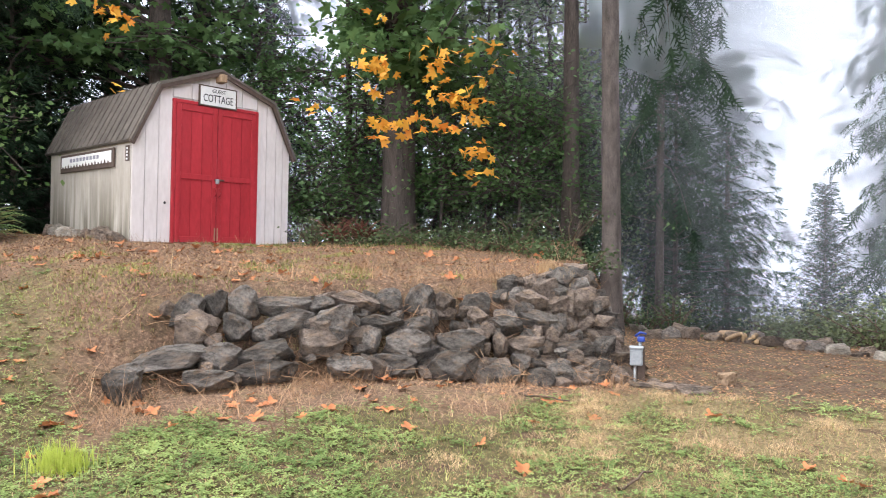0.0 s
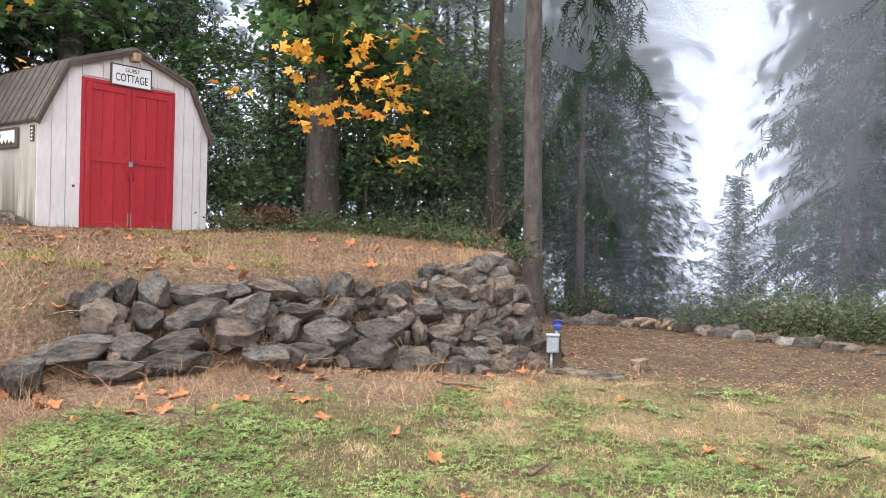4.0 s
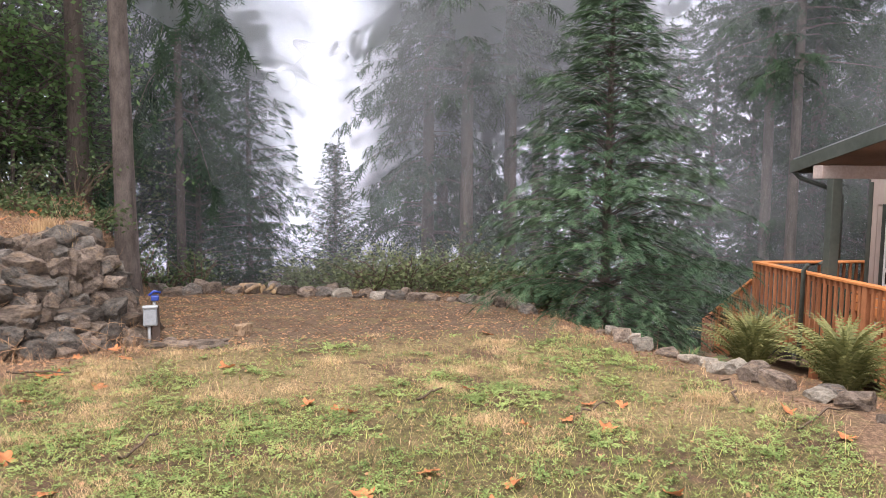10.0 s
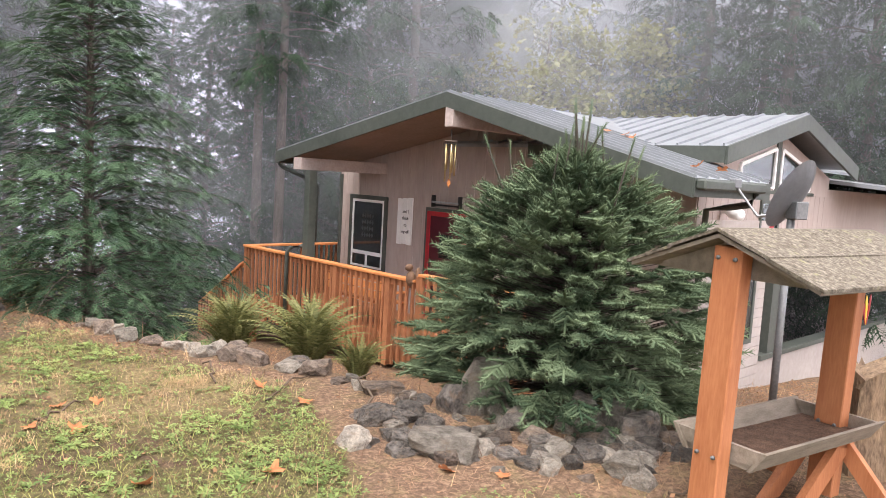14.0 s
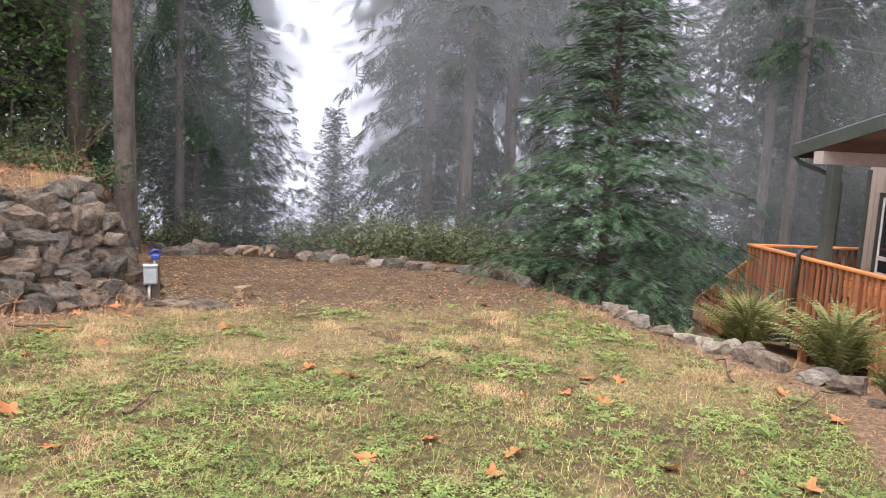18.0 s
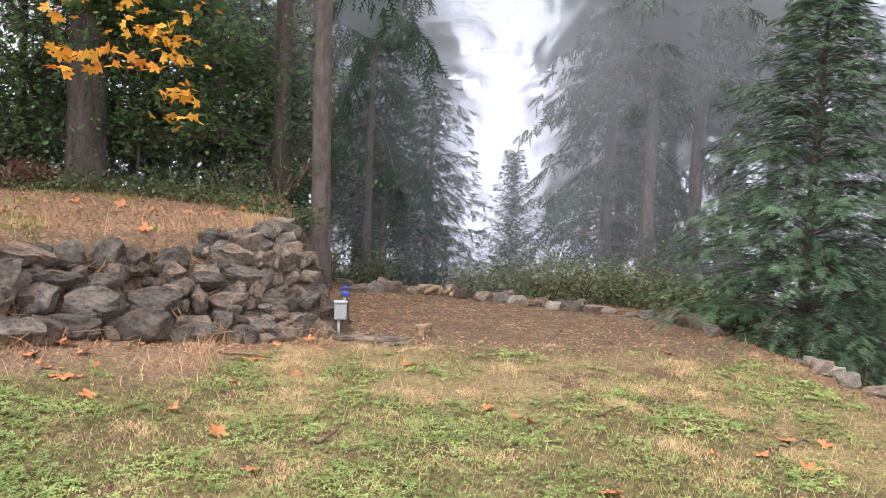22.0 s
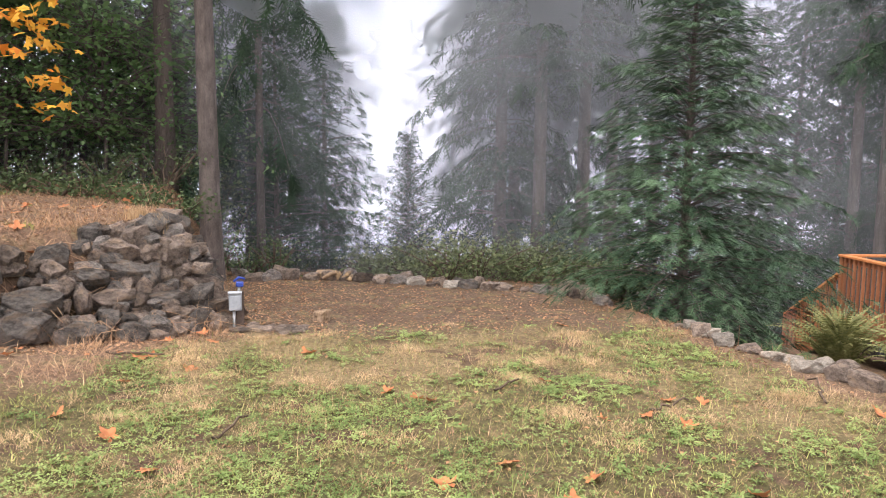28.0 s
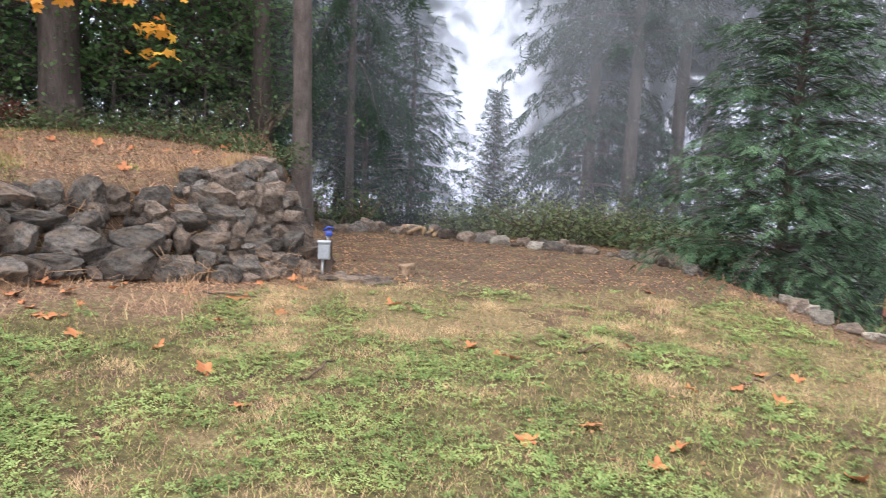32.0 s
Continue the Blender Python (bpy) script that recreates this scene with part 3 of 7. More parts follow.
def conifer_data(seed, height, crown_from, spread, n_branch, steps, patch, rise=0.15, droop=0.45, size=0.5, trunk=0.2, ragged=0.35, tip_rise=0.0, bare=0.0, sides=9, taper=0.8, hang=0.0, roll=0.22, twigs=0.0, skirt=1.0, whorl=0, limb_w=1.0, jitter=0.14, forward=0.62):
    """Trunk with limbs, and crown, as arrays. spread: the lowest limbs' reach."""
    r = np.random.RandomState(seed)
    zs = np.linspace(0, 1, 12)
    lean = r.normal(0, 0.006, 2)
    line = [(lean[0] * height * u * u, lean[1] * height * u * u, height * u - 0.3 * (u == 0)) for u in zs]
    wood = [tube(line, [trunk * (1 - u) ** 0.75 * (1 + 0.35 * np.exp(-u * 40)) + 0.012 for u in zs], sides)]
    pl, dr, up, sz = [], [], [], []
    for i in range(n_branch):
        place = i + r.rand() if not whorl else (i // whorl + 0.5 + r.normal(0, 0.13)) * whorl
        u = min(0.995, max(crown_from, crown_from + (1 - crown_from) * place / n_branch))
        h = height * u
        k = (1 - (u - crown_from) / (1 - crown_from))
        reach = spread * (k ** taper) * r.uniform(1 - ragged, 1.0 + ragged * 0.4) * (skirt + (1 - skirt) * float(smooth((u - crown_from) / 0.2))) + 0.12
        th = i * 2.39996 + r.uniform(-0.5, 0.5)
        dh = np.array([np.cos(th), np.sin(th), 0])
        side = np.array([-dh[1], dh[0], 0])
        bu = (h / height)
        base = np.array([lean[0] * height * bu * bu, lean[1] * height * bu * bu, h])
        up0 = rise + 0.5 * (1 - k) + r.uniform(-0.12, 0.12)
        dp = droop * r.uniform(0.7, 1.3)
        n = max(3, int(round(steps * (0.35 + 0.65 * reach / spread))))
        us = np.linspace(0.12 + bare, 1, n)
        curve = lambda q: base + dh * reach * q + np.array([0, 0, reach * (up0 * q - dp * q * q + tip_rise * q ** 4)])
        pts = [curve(q) for q in (0, 0.33, 0.66, 1)]
        wood.append(tube(pts, [limb_w * (0.012 + 0.014 * reach), limb_w * (0.010 + 0.008 * reach), limb_w * (0.008 + 0.003 * reach), 0.004 * limb_w], 4, False))
        for q in us:
            c = curve(q)
            slope = up0 - 2 * dp * q + 4 * tip_rise * q ** 3
            ahead = dh + np.array([0, 0, slope])
            ahead /= np.linalg.norm(ahead)
            for sgn in ((1, -1) if q < 0.97 else (0.25, -0.25, 0)):
                d = ahead * (forward + 0.25 * abs(sgn == 0)) + side * sgn * r.uniform(0.6, 0.95) + np.array([0, 0, r.uniform(-0.22 - hang, 0.10)])
                if twigs:
                    # a branchlet clad in small sprays to both sides
                    d /= np.linalg.norm(d)
                    long = (twigs * reach * (1 - 0.8 * q) + 0.6 * size) * r.uniform(0.7, 1.2)
                    m = max(2, int(long / (0.62 * size)))
                    flat = np.cross(d, (0, 0, 1.0))
                    for k in range(m):
                        u = (k + 0.4) / m
                        pl.append(c + d * long * u + np.array([0, 0, -hang * long * u * u]))
                        dr.append(d + flat * (0.75 if k % 2 else -0.75) * (u < 0.9) + r.normal(size=3) * jitter + np.array([0, 0, -hang * u]))
                        up.append(np.array([0, 0, 1]) + roll * r.normal(size=3))
                        sz.append(size * r.uniform(0.75, 1.25) * (1.15 - 0.35 * u))
                    continue
                pl.append(c)
                dr.append(d)
                up.append(np.array([0, 0, 1]) + roll * r.normal(size=3))
                sz.append(size * r.uniform(0.65, 1.25) * (0.55 + 0.6 * (1 - q)) * (0.45 + 0.55 * min(1, reach / (0.6 * spread))))
    pl, dr, up, sz = map(np.array, (pl, dr, up, sz))
    crown = scatter(patch[0], patch[1], pl, frames_of(dr, up, sz))
    # leader
    return joined(wood), crown


def conifer(name, m, seed, label, category="tree", needles=None, group="", **kw):
    wood, crown = conifer_data(seed, **kw)
    ob = thing(name, m, label, category, group)
    part("trunk", tri_mesh("trunk", *wood, M_BARK, True), None, ob)
    part("crown", tri_mesh("crown", *crown, needles or M_NEEDLE), None, ob)
    return ob

# ---------------------------------------------------------------- haze sheets that stand in for fog between the trees


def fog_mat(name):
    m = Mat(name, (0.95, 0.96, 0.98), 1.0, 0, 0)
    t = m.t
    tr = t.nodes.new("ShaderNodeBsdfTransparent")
    # normals turned upright, so each sheet glows with the whole sky's light as droplets would
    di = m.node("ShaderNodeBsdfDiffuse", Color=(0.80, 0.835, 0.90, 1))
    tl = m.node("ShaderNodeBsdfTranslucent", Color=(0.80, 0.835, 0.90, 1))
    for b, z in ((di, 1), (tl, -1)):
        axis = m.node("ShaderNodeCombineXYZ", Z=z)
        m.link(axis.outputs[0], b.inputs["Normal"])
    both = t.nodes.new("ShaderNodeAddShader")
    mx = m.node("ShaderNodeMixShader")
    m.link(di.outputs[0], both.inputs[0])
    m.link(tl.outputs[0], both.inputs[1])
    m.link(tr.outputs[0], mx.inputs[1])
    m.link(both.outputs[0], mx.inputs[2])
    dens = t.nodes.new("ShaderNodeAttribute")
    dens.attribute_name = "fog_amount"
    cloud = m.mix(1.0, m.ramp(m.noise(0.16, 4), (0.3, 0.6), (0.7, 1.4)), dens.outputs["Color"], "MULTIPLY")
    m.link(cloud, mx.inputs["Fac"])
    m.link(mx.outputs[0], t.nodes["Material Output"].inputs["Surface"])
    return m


M_FOG = fog_mat("fog")
# curved sheets added as haze: distance, top, then headings and how opaque each is there
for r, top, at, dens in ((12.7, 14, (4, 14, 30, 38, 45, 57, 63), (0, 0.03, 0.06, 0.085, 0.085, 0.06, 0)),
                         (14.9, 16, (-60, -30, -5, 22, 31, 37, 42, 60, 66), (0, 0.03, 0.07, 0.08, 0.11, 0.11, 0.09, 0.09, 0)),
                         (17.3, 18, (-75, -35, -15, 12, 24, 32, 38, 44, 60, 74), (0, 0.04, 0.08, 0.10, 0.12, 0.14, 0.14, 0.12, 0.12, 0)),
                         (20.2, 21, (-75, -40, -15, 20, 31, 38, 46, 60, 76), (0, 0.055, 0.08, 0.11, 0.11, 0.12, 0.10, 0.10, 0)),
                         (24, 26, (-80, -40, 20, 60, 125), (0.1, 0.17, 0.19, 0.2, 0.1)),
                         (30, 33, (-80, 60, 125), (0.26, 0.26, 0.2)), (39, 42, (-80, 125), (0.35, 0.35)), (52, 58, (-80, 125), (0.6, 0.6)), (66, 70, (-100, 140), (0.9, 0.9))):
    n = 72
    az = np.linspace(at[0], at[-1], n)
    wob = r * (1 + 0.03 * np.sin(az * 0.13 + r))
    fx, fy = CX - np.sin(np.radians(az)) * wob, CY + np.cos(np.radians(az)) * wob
    # more opaque higher up, which pales the treetops behind
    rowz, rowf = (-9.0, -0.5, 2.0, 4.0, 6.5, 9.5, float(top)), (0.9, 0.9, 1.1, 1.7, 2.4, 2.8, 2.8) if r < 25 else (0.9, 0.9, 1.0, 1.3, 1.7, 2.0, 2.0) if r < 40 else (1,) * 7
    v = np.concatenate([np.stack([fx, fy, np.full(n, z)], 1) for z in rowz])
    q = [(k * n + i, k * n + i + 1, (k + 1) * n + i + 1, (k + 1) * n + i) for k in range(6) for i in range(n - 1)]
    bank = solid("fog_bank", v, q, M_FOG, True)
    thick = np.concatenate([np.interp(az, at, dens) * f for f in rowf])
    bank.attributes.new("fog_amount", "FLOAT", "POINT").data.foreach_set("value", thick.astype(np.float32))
    tagged(new("fog_bank", bank), "pale see-through sheet standing in for fog between the trees", "fog", kind="stuff")

# ---------------------------------------------------------------- shed


def streaked(name, dark, light, stain, lo=0.52, hi=0.7):
    """Paint with grime that has run down it."""
    m = Mat(name, light, 0.7, 0, 0.3)
    a, b = m.noise(1.2, 4), m.noise(22, 5, (1, 1, 0.25))
    c = m.mix(0.5, m.ramp(a, (0.3, dark), (0.7, light)), m.ramp(b, (0.3, dark), (0.7, light)))
    run = m.noise(7, 4, (1, 1, 0.07), 0.55)
    gz = m.t.nodes.new("ShaderNodeSeparateXYZ")
    m.link(m.pos(), gz.inputs[0])
    fade = m.node("ShaderNodeMapRange")
    for k, v in (("From Min", 0.1), ("From Max", 1.15), ("To Min", 0.95), ("To Max", 0.0)):
        fade.inputs[k].default_value = v
    m.link(gz.outputs["Z"], fade.inputs["Value"])
    amt = m.mix(1.0, m.ramp(run, (lo, 0.0), (hi, 1.0)), fade.outputs[0], "MULTIPLY")
    m.colour(m.mix(amt, c, stain)).bump(b, 0.15, 0.004)
    return m


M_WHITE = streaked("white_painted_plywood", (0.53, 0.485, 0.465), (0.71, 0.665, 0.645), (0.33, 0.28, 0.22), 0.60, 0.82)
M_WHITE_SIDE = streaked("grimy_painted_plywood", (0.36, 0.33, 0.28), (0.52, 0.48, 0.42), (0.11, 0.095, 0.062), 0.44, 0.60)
M_RED = two_scale("red_paint", (0.27, 0.016, 0.022), (0.44, 0.03, 0.042), 1.5, 30, 0.55, 0.2, 0.004, (1, 1, 0.3), 0.08)
M_SHEDROOF = two_scale("brown_metal_roof", (0.05, 0.044, 0.038), (0.15, 0.13, 0.11), 1.5, 10, 0.6, 0.2, 0.004, (1, 1, 1), 0.05)
M_DARKWOOD = two_scale("weathered_dark_wood", (0.05, 0.035, 0.03), (0.13, 0.095, 0.075), 3, 40, 0.85, 0.3, 0.004, (4, 4, 1))
M_SIGNWHITE = two_scale("sign_white", (0.62, 0.62, 0.60), (0.80, 0.80, 0.78), 3, 40, 0.6, 0.05)
M_BLACK = Mat("black_paint", (0.015, 0.015, 0.017), 0.5)
M_STEEL = two_scale("galvanised_steel", (0.30, 0.31, 0.32), (0.55, 0.56, 0.57), 4, 40, 0.45, 0.05, 0.002, (1, 1, 1), 0, 0.5, 0.8)
M_OLDPINE = two_scale("bare_old_pine", (0.20, 0.13, 0.08), (0.42, 0.30, 0.19), 4, 40, 0.85, 0.3, 0.003, (4, 4, 0.5))


def lettering(text, size, material, parent, m, name="lettering", label=""):
    cu = bpy.data.curves.new(name, "FONT")
    cu.body, cu.size, cu.align_x, cu.align_y, cu.extrude = text, size, "CENTER", "CENTER", 0.002
    tmp = bpy.data.objects.new("tmp", cu)
    me = bpy.data.meshes.new_from_object(tmp)
    bpy.data.objects.remove(tmp)
    me.materials.clear()
    me.materials.append(material.m)
    ob = new(name, me)
    ob.parent = parent
    ob.matrix_local = m
    if label:
        ob["label"] = label
    return ob


SHED = Matrix.Translation((-10.60, 3.39, 1.30)) @ pose(0, 0, 0, 0, 0, 102.3) @ pose(0, 0, 0, 0, 2.3, 0)
shed = thing("shed", SHED, "weathered white gambrel garden shed with red double doors", "shed")
W2, HW, KX, KH, PH, DEEP = 1.208, 1.40, 0.86, 2.11, 2.42, 2.9


def gable_top(x):
    x = abs(x)
    return PH + (KH - PH) * x / KX if x < KX else KH + (HW - KH) * (x - KX) / (W2 - KX)


body = part("body", prism([(-W2 + .02, -0.3), (W2 - .02, -0.3), (W2 - .02, HW - .02), (KX - .01, KH - .02), (0, PH - .02), (-KX + .01, KH - .02), (-W2 + .02, HW - .02)], 0.02, DEEP - .02), M_WHITE, shed)
edges = [-W2, -1.04, -0.86, -0.672, -0.40, -0.14, 0.12, 0.38, 0.632, 0.80, 0.965, 1.09, W2]
for a, b in zip(edges, edges[1:]):
    lo = 2.0 if -0.68 < (a + b) / 2 < 0.64 else -0.05
    a2, b2 = a + 0.004, b - 0.004
    mid = [p for p in (-KX, 0.0, KX) if a2 < p < b2]
    top = [(p, gable_top(p) - 0.01) for p in [b2] + mid[::-1] + [a2]]
    part("siding_board", prism([(a2, lo), (b2, lo)] + top, -0.006, 0.022), M_WHITE, shed)
for i in range(14):
    y0 = 0.03 + i * (DEEP - 0.06) / 14
    y1 = y0 + (DEEP - 0.06) / 14 - 0.007
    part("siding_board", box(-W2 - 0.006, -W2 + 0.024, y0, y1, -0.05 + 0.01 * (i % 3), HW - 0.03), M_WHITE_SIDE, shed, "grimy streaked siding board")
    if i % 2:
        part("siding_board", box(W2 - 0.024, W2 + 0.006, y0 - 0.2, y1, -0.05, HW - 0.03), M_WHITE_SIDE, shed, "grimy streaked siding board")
prof = [(-W2 - 0.06, HW - 0.05), (-KX - 0.03, KH + 0.03), (0, PH + 0.05), (KX + 0.03, KH + 0.03), (W2 + 0.06, HW - 0.05)]
inner = [(x * 0.985, z - 0.03) for x, z in prof]
roof = part("roof", prism(inner[::-1] + prof, -0.10, DEEP + 0.1), M_SHEDROOF, shed)
for i in range(16):
    y = -0.02 + i * 0.195
    for (xa, za), (xb, zb) in zip(prof, prof[1:]):
        part("roof_rib", beam((xa, y, za + 0.004), (xb, y, zb + 0.004), 0.05, 0.022, (0, 1, 0) if False else (0, 0, 1)), M_SHEDROOF, roof)
for (xa, za), (xb, zb) in zip(inner, inner[1:]):
    part("barge_board", beam((xa, -0.075, za - 0.02), (xb, -0.075, zb - 0.02), 0.03, 0.07), M_DARKWOOD, shed, "dark worn barge board")
part("ridge_end", box(-0.045, 0.045, -0.16, 0.02, PH - 0.14, PH - 0.03, 0.004), M_OLDPINE, shed)
# red doors: a frame, two leaves of boards, rails and stiles
DX = -0.02
for x0, x1, z0, z1 in ((-0.66, -0.615, 0.0, 1.97), (0.615, 0.66, 0.0, 1.97), (-0.615, 0.615, 1.925, 1.97)):
    part("door_frame", box(DX + x0, DX + x1, -0.035, 0.0, z0, z1, 0.003), M_RED, shed)
for sg in (-1, 1):
    xa, xb = (DX - 0.61, DX - 0.004) if sg < 0 else (DX + 0.004, DX + 0.61)
    leaf = part("door", box(xa, xb, -0.02, 0.0, 0.035, 1.92), M_RED, shed, "red painted plank door leaf")
    for k in range(3):
        w = (xb - xa - 0.12) / 3
        part("door_board", box(xa + 0.06 + k * w + 0.003, xa + 0.06 + (k + 1) * w - 0.003, -0.028, -0.018, 0.1, 1.86), M_RED, leaf)
    for x0, x1, z0, z1 in ((xa, xa + 0.07, 0.035, 1.92), (xb - 0.07, xb, 0.035, 1.92), (xa + 0.07, xb - 0.07, 1.83, 1.92), (xa + 0.07, xb - 0.07, 0.9, 0.975), (xa + 0.07, xb - 0.07, 0.035, 0.115)):
        part("door_rail", box(x0, x1, -0.044, -0.02, z0, z1, 0.004), M_RED, leaf)
    hx = DX + sg * 0.035
    hv = tube([(hx, -0.045, 0.80), (hx, -0.085, 0.79), (hx, -0.09, 0.74), (hx, -0.085, 0.69), (hx, -0.045, 0.68)], [0.011] * 5, 6)
    part("door_handle", tri_mesh("door_handle", *hv, M_RED), None, leaf)
    part("worn_patch", box(DX + sg * 0.012, DX + sg * 0.03, -0.0465, -0.0435, 0.06, 0.24), M_OLDPINE, leaf, "bare wood where paint flaked")
hasp = part("hasp", box(DX - 0.04, DX + 0.11, -0.056, -0.043, 0.905, 0.93, 0.002), M_DARKWOOD, shed)
part("padlock", box(DX - 0.03, DX + 0.02, -0.08, -0.05, 0.86, 0.93, 0.006), M_STEEL, shed, "small grey padlock")
kn = tube([(-0.76, -0.002, 0.56), (-0.76, -0.012, 0.56)], [0.018, 0.018], 10)
part("cable_hole", tri_mesh("cable_hole", *kn, M_BLACK), None, shed)

sign = thing("name_sign", SHED @ Matrix.Translation((-0.02, -0.045, 2.08)), "white wooden sign lettered guest cottage above the doors", "sign")
part("board", box(-0.29, 0.27, -0.012, 0.012, -0.145, 0.135, 0.004), M_SIGNWHITE, sign)
for x0, x1, z0, z1 in ((-0.30, 0.28, 0.122, 0.138), (-0.30, 0.28, -0.148, -0.132), (-0.30, -0.284, -0.132, 0.122), (0.264, 0.28, -0.132, 0.122)):
    part("frame", box(x0, x1, -0.018, 0.012, z0, z1), M_DARKWOOD, sign)
FRONT = pose(0, -0.016, 0, 90, 0, 0)
lettering("GUEST", 0.07, M_BLACK, sign, Matrix.Translation((0, 0, 0.07)) @ FRONT)
lettering("COTTAGE", 0.108, M_BLACK, sign, Matrix.Translation((-0.01, 0, -0.04)) @ FRONT @ Matrix.Diagonal((0.92, 1.4, 1, 1)))
long_sign = thing("long_sign", SHED @ Matrix.Translation((-W2 - 0.03, 1.42, 1.16)) @ pose(0, 0, 0, 0, 0, -90), "long dark-framed white sign on the shed's side", "sign")
part("board", box(-0.95, 0.95, -0.012, 0.012, -0.14, 0.12, 0.004), M_DARKWOOD, long_sign)
part("panel", box(-0.88, 0.88, -0.018, -0.010, -0.075, 0.085, 0.002), M_SIGNWHITE, long_sign, "white panel")
for k in range(9):
    part("writing", box(-0.55 + k * 0.12, -0.47 + k * 0.12, -0.022, -0.017, 0.0, 0.05), Mat("faded_grey_ink", (0.25, 0.25, 0.3), 0.8), long_sign, "unreadable faded writing")
for k in range(16):
    x = -0.86 + k * 0.108
    part("tree_outline", prism([(x, -0.078), (x + 0.07, -0.078), (x + 0.035, -0.045 + 0.012 * (k % 3))], -0.022, -0.017), M_DARKWOOD, long_sign)
plq = thing("number_plaque", SHED @ Matrix.Translation((-W2 - 0.012, 0.10, 1.18)) @ pose(0, 0, 0, 0, 0, -90), "small dark plaque near the shed's front corner", "plaque")
part("board", box(-0.05, 0.05, -0.01, 0.005, -0.1, 0.1), M_DARKWOOD, plq)
for k in range(4):
    part("writing", box(-0.02, 0.02, -0.014, -0.009, 0.05 - k * 0.045, 0.075 - k * 0.045), M_SIGNWHITE, plq)
for i in range(17):
    p = SHED @ Vector((-W2 - 0.10 - 0.22 * rs.rand(), 0.02 + 2.3 * (i / 17) + 0.1 * rs.rand(), 0))
    s = 0.12 + 0.16 * rs.rand()
    ob = stone((WARM + PALE)[i % 16], on(p.x, p.y, -0.04), (s * 1.0, s * 0.8, s * 0.8), 57 * i, (20 * rs.randn(), 15 * rs.randn()))
    tagged(ob, "broken grey rubble stone against the shed's foot", "stone", "rubble beside the shed")

# ---------------------------------------------------------------- dry-stone retaining wall
wall = thing("retaining_wall", Matrix.Translation((0, 0, 0)), "dry-stacked dark basalt retaining wall below the terrace", "stone wall")
rw = random.Random(4)
BLOCKS = [block_mesh(200 + i, M_ROCK) for i in range(12)]
BLOCKS_WARM = [block_mesh(220 + i, M_ROCK_WARM) for i in range(5)]


def bedded(az, f, w, h, sunk=0.0, deep=0.42, tip=0.0, me=None, lean=0.55):
    """A stone bedded in the wall's sloping face, f of the way up it."""
    base, topd = float(np.interp(az, WALL_AZ, WALL_BASE)), float(np.interp(az, WALL_AZ, WALL_TOP))
    foot = float(land(*polar(az, base - 0.1)))
    crest = 0.92 if az < 77.5 else max(0.42, 0.92 - 0.14 * (az - 77.5))
    if az < 47:
        crest = max(0.35, 0.97 - 0.2 * (47 - az))
    slope = math.degrees(atan2(topd - base, max(0.2, crest - foot)))
    x, y = polar(az, base + (topd - base) * f + 0.10 + sunk)
    stone(me, (x, y, foot + (crest - foot) * f - 0.04), (w, deep, h), az + rw.uniform(-7, 7), (-slope * lean + rw.uniform(-6, 6), tip + rw.uniform(-5, 5)), wall)


# courses of large blocks, from the foot up: height up the face, first and last heading, widths, height
for f0, az0, az1, wlo, whi, hgt in ((0.00, 44.0, 81.6, 0.26, 0.60, 0.23), (0.24, 44.6, 81.2, 0.22, 0.66, 0.24), (0.48, 45.6, 77.2, 0.20, 0.50, 0.24), (0.72, 46.6, 77.0, 0.22, 0.54, 0.24)):
    az = az1
    while az > az0:
        w = rw.uniform(wlo, whi) * (0.68 if az < 56 else 0.86)
        base = float(np.interp(az, WALL_AZ, WALL_BASE)) + 0.5 * f0
        step = math.degrees(w / base)
        mid = az - step / 2
        h = hgt * rw.uniform(0.75, 1.2)
        gap = rw.random() < (0.10 if mid > 52 else 0.28)
        if not gap:
            warm = rw.random() < (0.08 if mid > 62 else 0.2 if mid > 52 else 0.45)
            me = BLOCKS_WARM[rw.randrange(5)] if warm else BLOCKS[rw.randrange(12)]
            long = rw.uniform(0.85, 1.35)
            bedded(mid, f0 + rw.uniform(-0.05, 0.05), w * 1.1 * long, h * 1.22 / long, rw.uniform(-0.03, 0.09), rw.uniform(0.36, 0.46), rw.uniform(-12, 12), me)
        az -= step * rw.uniform(0.98, 1.12)
# smaller stones in the joints
for i in range(110):
    w = rw.uniform(0.08, 0.2)
    bedded(rw.uniform(46, 79 if i < 30 else 62), rw.uniform(0.0, 0.9), w, w * rw.uniform(0.6, 1.0), rw.uniform(-0.02, 0.04), 0.3, rw.uniform(-20, 20), (WARM + STONES)[rw.randrange(16)])
# tumbled corner by the hydrant
for i in range(80):
    az = rw.uniform(42.9, 49.5)
    u = 1.12 * rw.random()
    base, topd = float(np.interp(az, WALL_AZ, WALL_BASE)), float(np.interp(az, WALL_AZ, WALL_TOP))
    d = base + (topd - base) * u + 0.1
    x, y = polar(az, d)
    s = rw.uniform(0.12, 0.30)
    stone(STONES[rw.randrange(14)] if rw.random() < 0.35 else WARM[rw.randrange(8)], on(x, y, -0.07), (s * 1.2, s, s * 0.85), rw.uniform(0, 360), (rw.uniform(-25, 25), rw.uniform(-25, 25)), wall)

